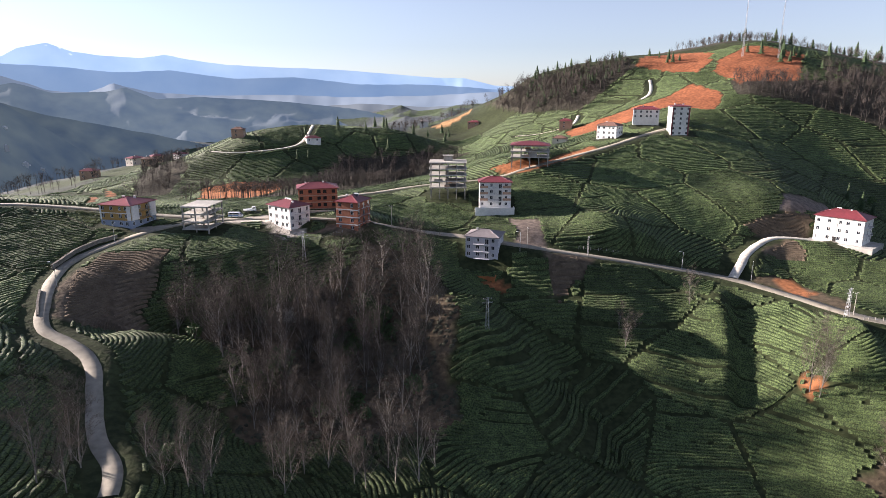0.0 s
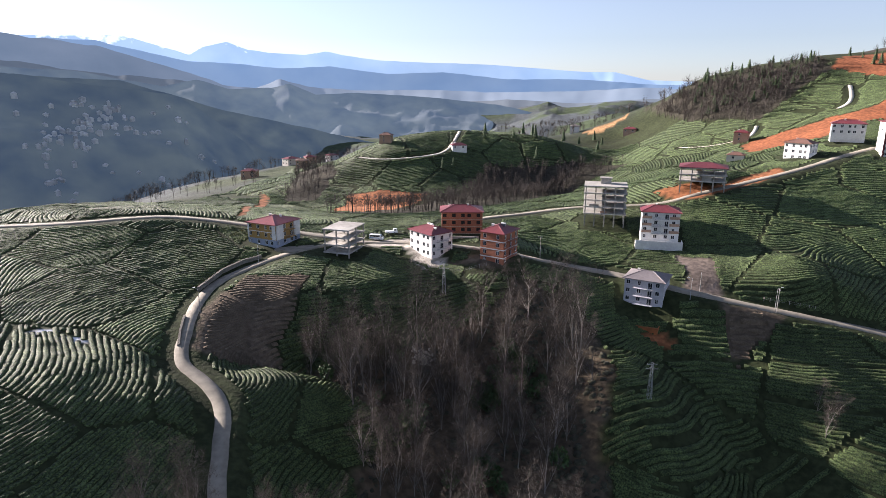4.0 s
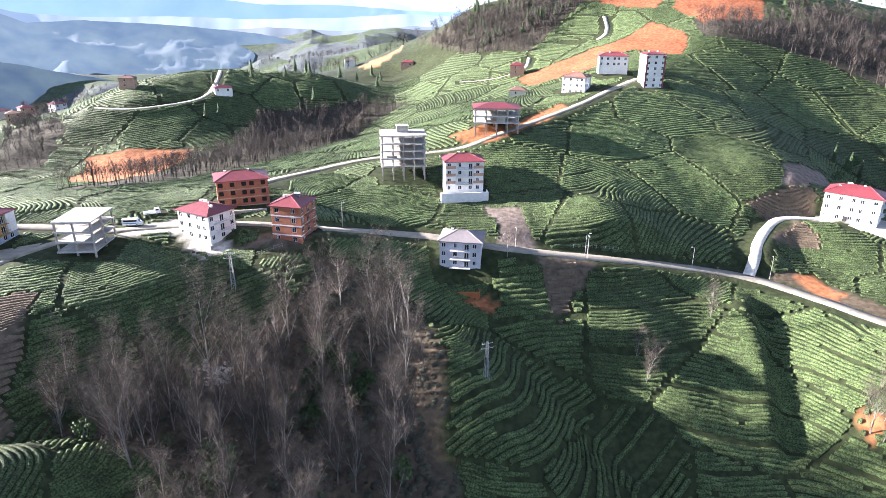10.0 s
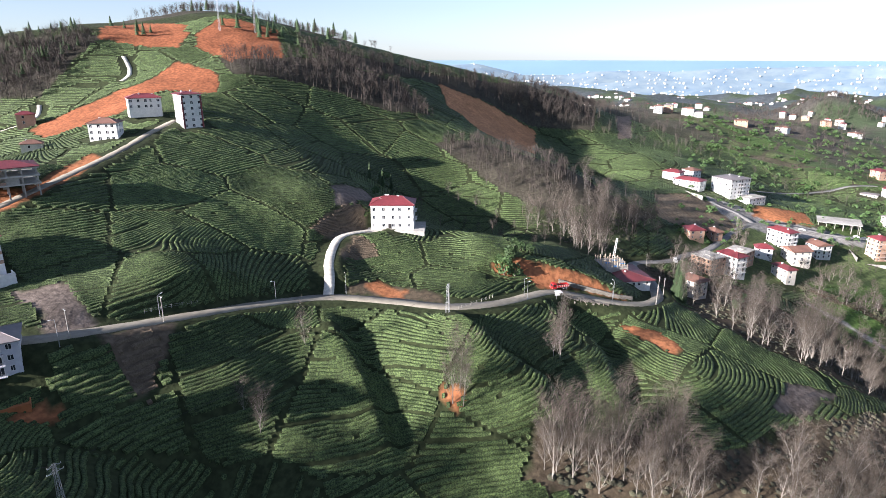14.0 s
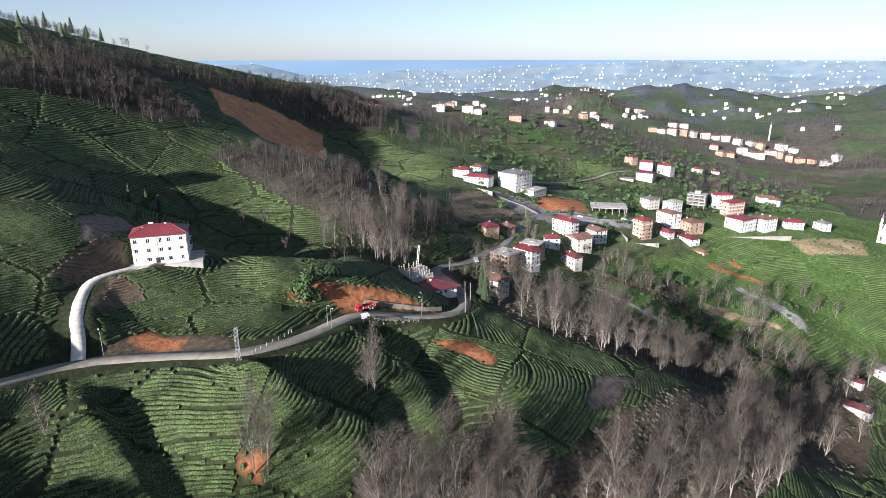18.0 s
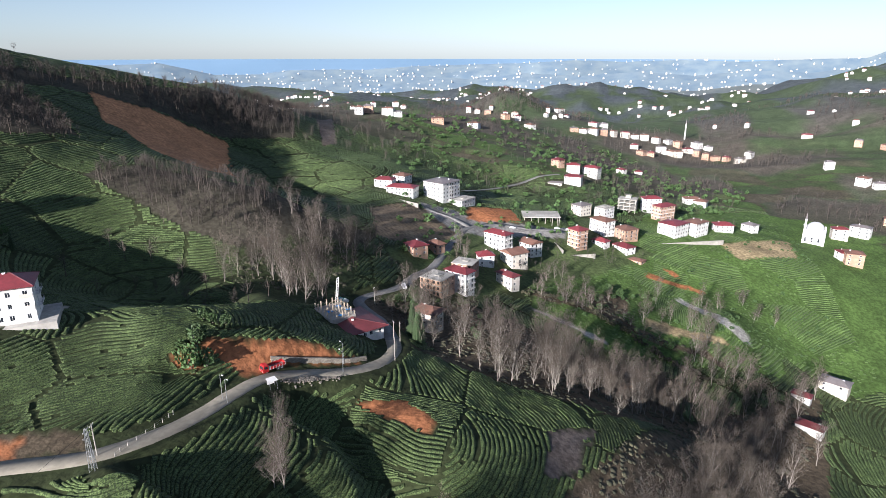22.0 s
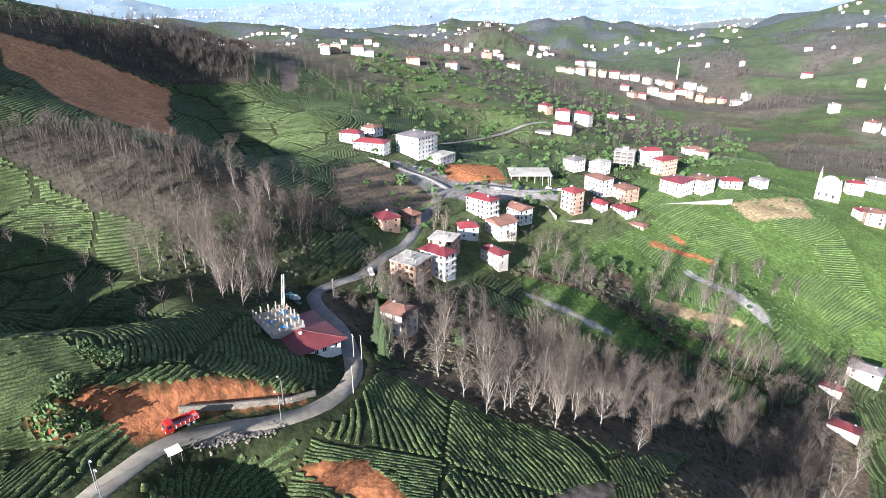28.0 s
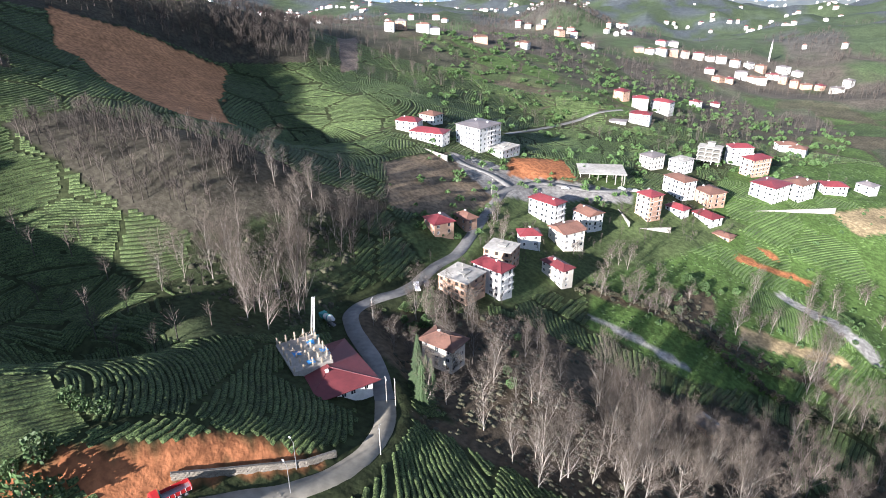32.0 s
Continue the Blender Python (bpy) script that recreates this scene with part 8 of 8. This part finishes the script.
box_wall("retaining_wall", "pale concrete retaining wall below the lane houses", (484.0, 62.6, 23.5), (461.5, 53.1, 23.5), 2.2, 0.4)
box_wall("retaining_wall", "pale concrete retaining wall above the meadow", (461.7, 51.6, 19.5), (469.7, 32.1, 19.5), 2.6, 0.4)
box_wall("retaining_wall", "long pale wall along the meadow terrace", (521.4, -10.8, 14.5), (543.3, -61.0, 14.5), 2.4, 0.4)
box_wall("retaining_wall", "grey wall beside the village road", (479.3, 180.2, 48.5), (465.1, 154.5, 48.5), 2.2, 0.4)
slab_on("garden_bed", "small walled garden below the grey house", 36, 186, 69.5, -18, -5, -14, 7, -5.8, 3, SOIL, 0.5)


def wall_panel(name, label, x, y, z, yaw, x0, y0, z0, x1, y1, z1, material):
    ob = new(name, Shape().box(x0, y0, z0, x1, y1, z1).mesh(name, material))
    ob.matrix_world = pose(x, y, z, 0, 0, yaw)
    return ob


def dress(root_label, boxes):
    """Coloured panels that belong to a house, as parts in its own axes."""
    root = next(o for o in scene.objects if o.parent is None and o.name.startswith(("house", "apartment")) and o["label"] == root_label)
    for name, material, *b in boxes:
        part(name, Shape().box(*b).mesh(name, material), root)


_wt = next(o for o in scene.objects if o.parent is None and "seven-storey" in str(o.get("label", "")))
for _k in (-1, 1):
    part("red_panel", Shape().box(min(_k * 5.2, _k * 4.3), -5.58, 0.5, max(_k * 5.2, _k * 4.3), -5.51, 19.6).mesh("red_panel", RED_ROOF), _wt)
dress("ochre and blue-grey three-storey house with red roof", [("white_bay", WHITE, 6.93, -6.6, 3.0, 7.5, -3.0, 8.55), ("white_bay", WHITE, 6.93, 3.2, 3.0, 7.5, 6.6, 8.55), ("white_corner", WHITE, -6.98, -7.02, 3.0, -6.3, -6.97, 8.6), ("white_corner", WHITE, 5.2, -7.02, 3.0, 6.98, -6.97, 8.6), ("floor_band", WHITE, -7.0, -7.03, 5.6, 7.0, -6.975, 5.85)])
dress("white house with salmon balconies and red roof", [("salmon_panel", PALE_BRICK, -7.2, -5.6, 3.2 + 2.9 * k, -3.4, -5.53, 4.3 + 2.9 * k) for k in range(3)] + [("salmon_panel", PALE_BRICK, 3.4, -5.6, 3.2 + 2.9 * k, 7.2, -5.53, 4.3 + 2.9 * k) for k in range(3)])
dress("large white villa with a dark red roof", [("cream_panel", CREAM, -3.2, -6.08, 3.7, -0.6, -6.02, 10.7), ("cream_panel", CREAM, 6.0, -6.08, 3.7, 9.3, -6.02, 5.0), ("cream_panel", CREAM, 6.0, -6.08, 7.4, 9.3, -6.02, 8.6), ("garage_door", FRAME, -8.2, -6.1, 0.1, -4.8, -6.03, 2.6), ("entrance_door", NEAR_BLACK, -1.8, -6.1, 0.1, -0.4, -6.09, 2.4)])
for _label, _x, _y, _lift in (("white three-storey house with red hipped roof", -1.5, 0.8, 9.6), ("large white villa with a dark red roof", -3.0, 1.5, 12.6), ("red brick four-storey house with pale floor bands", 1.0, 0.5, 13.0)):
    _root = next(o for o in scene.objects if o.parent is None and str(o.get("label", "")) == _label)
    _panel = part("solar_panel", Shape().add([(-1, -0.8, 0), (1, -0.8, 0), (1, 0.6, 1.0), (-1, 0.6, 1.0), (-1, -0.75, -0.06), (1, -0.75, -0.06), (1, 0.65, 0.94), (-1, 0.65, 0.94)], [(0, 1, 2, 3), (7, 6, 5, 4), (0, 4, 5, 1), (1, 5, 6, 2), (2, 6, 7, 3), (3, 7, 4, 0)]).mesh("solar_panel", GLASS), _root, pose(_x, _y, _lift))
    part("water_tank", Shape().tube((-0.9, 0.75, 1.05), (0.9, 0.75, 1.05), 0.32, 0.32, 12).mesh("water_tank", FRAME), _panel)
    part("stand", Shape().box(-0.9, 0.5, -0.8, -0.8, 0.6, 0.94).box(0.8, 0.5, -0.8, 0.9, 0.6, 0.94).box(-0.9, -0.7, -0.8, -0.8, -0.6, -0.06).box(0.8, -0.7, -0.8, 0.9, -0.6, -0.06).mesh("stand", METAL), _panel)

# ---- the far towns: white specks of houses over the coast hills, too many to count ----
# haze over the far towns is put into this muted grey of walls and roofs
HAZE_GREY = surface("haze_greyed_plaster", (0.58, 0.57, 0.55), (0.42, 0.42, 0.42), 0.3, 0.9)


def far_town(name, label, spots, seed, colours=(WHITE, CREAM)):
    rng = np.random.default_rng(seed)
    walls, roofs = Shape(), Shape()
    for x, y, z in spots:
        w, d, h, a = rng.uniform(5, 9), rng.uniform(4, 7), rng.uniform(2.5, 6), rng.uniform(0, math.pi)
        c, s = math.cos(a) / 2, math.sin(a) / 2
        foot = [(x + c * w * u - s * d * v, y + s * w * u + c * d * v) for u, v in ((-1, -1), (1, -1), (1, 1), (-1, 1))]
        walls.add([(*p, z - 4) for p in foot] + [(*p, z + h) for p in foot], [(0, 1, 5, 4), (1, 2, 6, 5), (2, 3, 7, 6), (3, 0, 4, 7)])
        roofs.add([(*p, z + h) for p in foot] + [(x, y, z + h + 2.2)], [(0, 1, 4), (1, 2, 4), (2, 3, 4), (3, 0, 4)])
    me = mesh_of(name, walls.v + roofs.v, walls.f + [tuple(i + len(walls.v) for i in f) for f in roofs.f], list(colours))
    me.polygons.foreach_set("material_index", [0] * len(walls.f) + [1] * len(roofs.f))
    tagged(new(name, me), label, "town", kind="stuff")


_rng3 = np.random.default_rng(12)
_spots = []
for _ob in [o for o in scene.objects if o.name.startswith("backdrop_coast")]:
    _v = np.empty(len(_ob.data.vertices) * 3)
    _ob.data.vertices.foreach_get("co", _v)
    _v = _v.reshape(-1, 3)
    _v = _v[(_v[:, 2] > -60)]
    _spots += [tuple(p) for p in _v[_rng3.permutation(len(_v))[:700]] + _rng3.uniform(-1, 1, (min(700, len(_v)), 3)) * (28, 28, 0)]
far_town("far_town", "white specks of houses over the coast hills", _spots, 5, (HAZE_GREY, HAZE_GREY))
_p = _rng3.uniform((650, -900), (2300, 900), (2600, 2))
_dense = value_noise(_p[:, 0] / 160, _p[:, 1] / 160, 41) + 0.5 * value_noise(_p[:, 0] / 60, _p[:, 1] / 60, 42)
_p = _p[(_dense > 0.16) & (np.hypot(_p[:, 0] - 1320, _p[:, 1] - 223) > 130) & (np.hypot(_p[:, 0], _p[:, 1]) > 1000)][:110]
far_town("far_town", "scattered pale houses on the far valley slopes", [(x, y, float(z)) for (x, y), z in zip(_p, ground_at(_p[:, 0], _p[:, 1]))], 6)
_v = np.array([tuple(v.co) for v in WEST_SIDE.data.vertices]).reshape(36, -1, 3)
_west = []
for _turn0, _turn1, _r0, _r1, _n in ((39.5, 42.5, 3, 8, 34), (41, 45, 9, 15, 30), (43, 45.5, 16, 22, 12), (36, 39.5, 3, 10, 14), (32, 47, 2, 24, 24)):
    for _ in range(_n):
        _u, _j = (_rng3.uniform(_turn0, _turn1) - 26) / 0.2, int(_rng3.integers(_r0, _r1 + 1))
        _p, _q = _v[_j, int(_u)], _v[_j + 1, int(_u)]
        _west.append(tuple(_p + (_q - _p) * _rng3.random() + np.array((_rng3.uniform(-6, 6), 0, 0))))
far_town("far_town", "pale hamlets strewn over the western hills", _west, 7, (HAZE_GREY, HAZE_GREY))
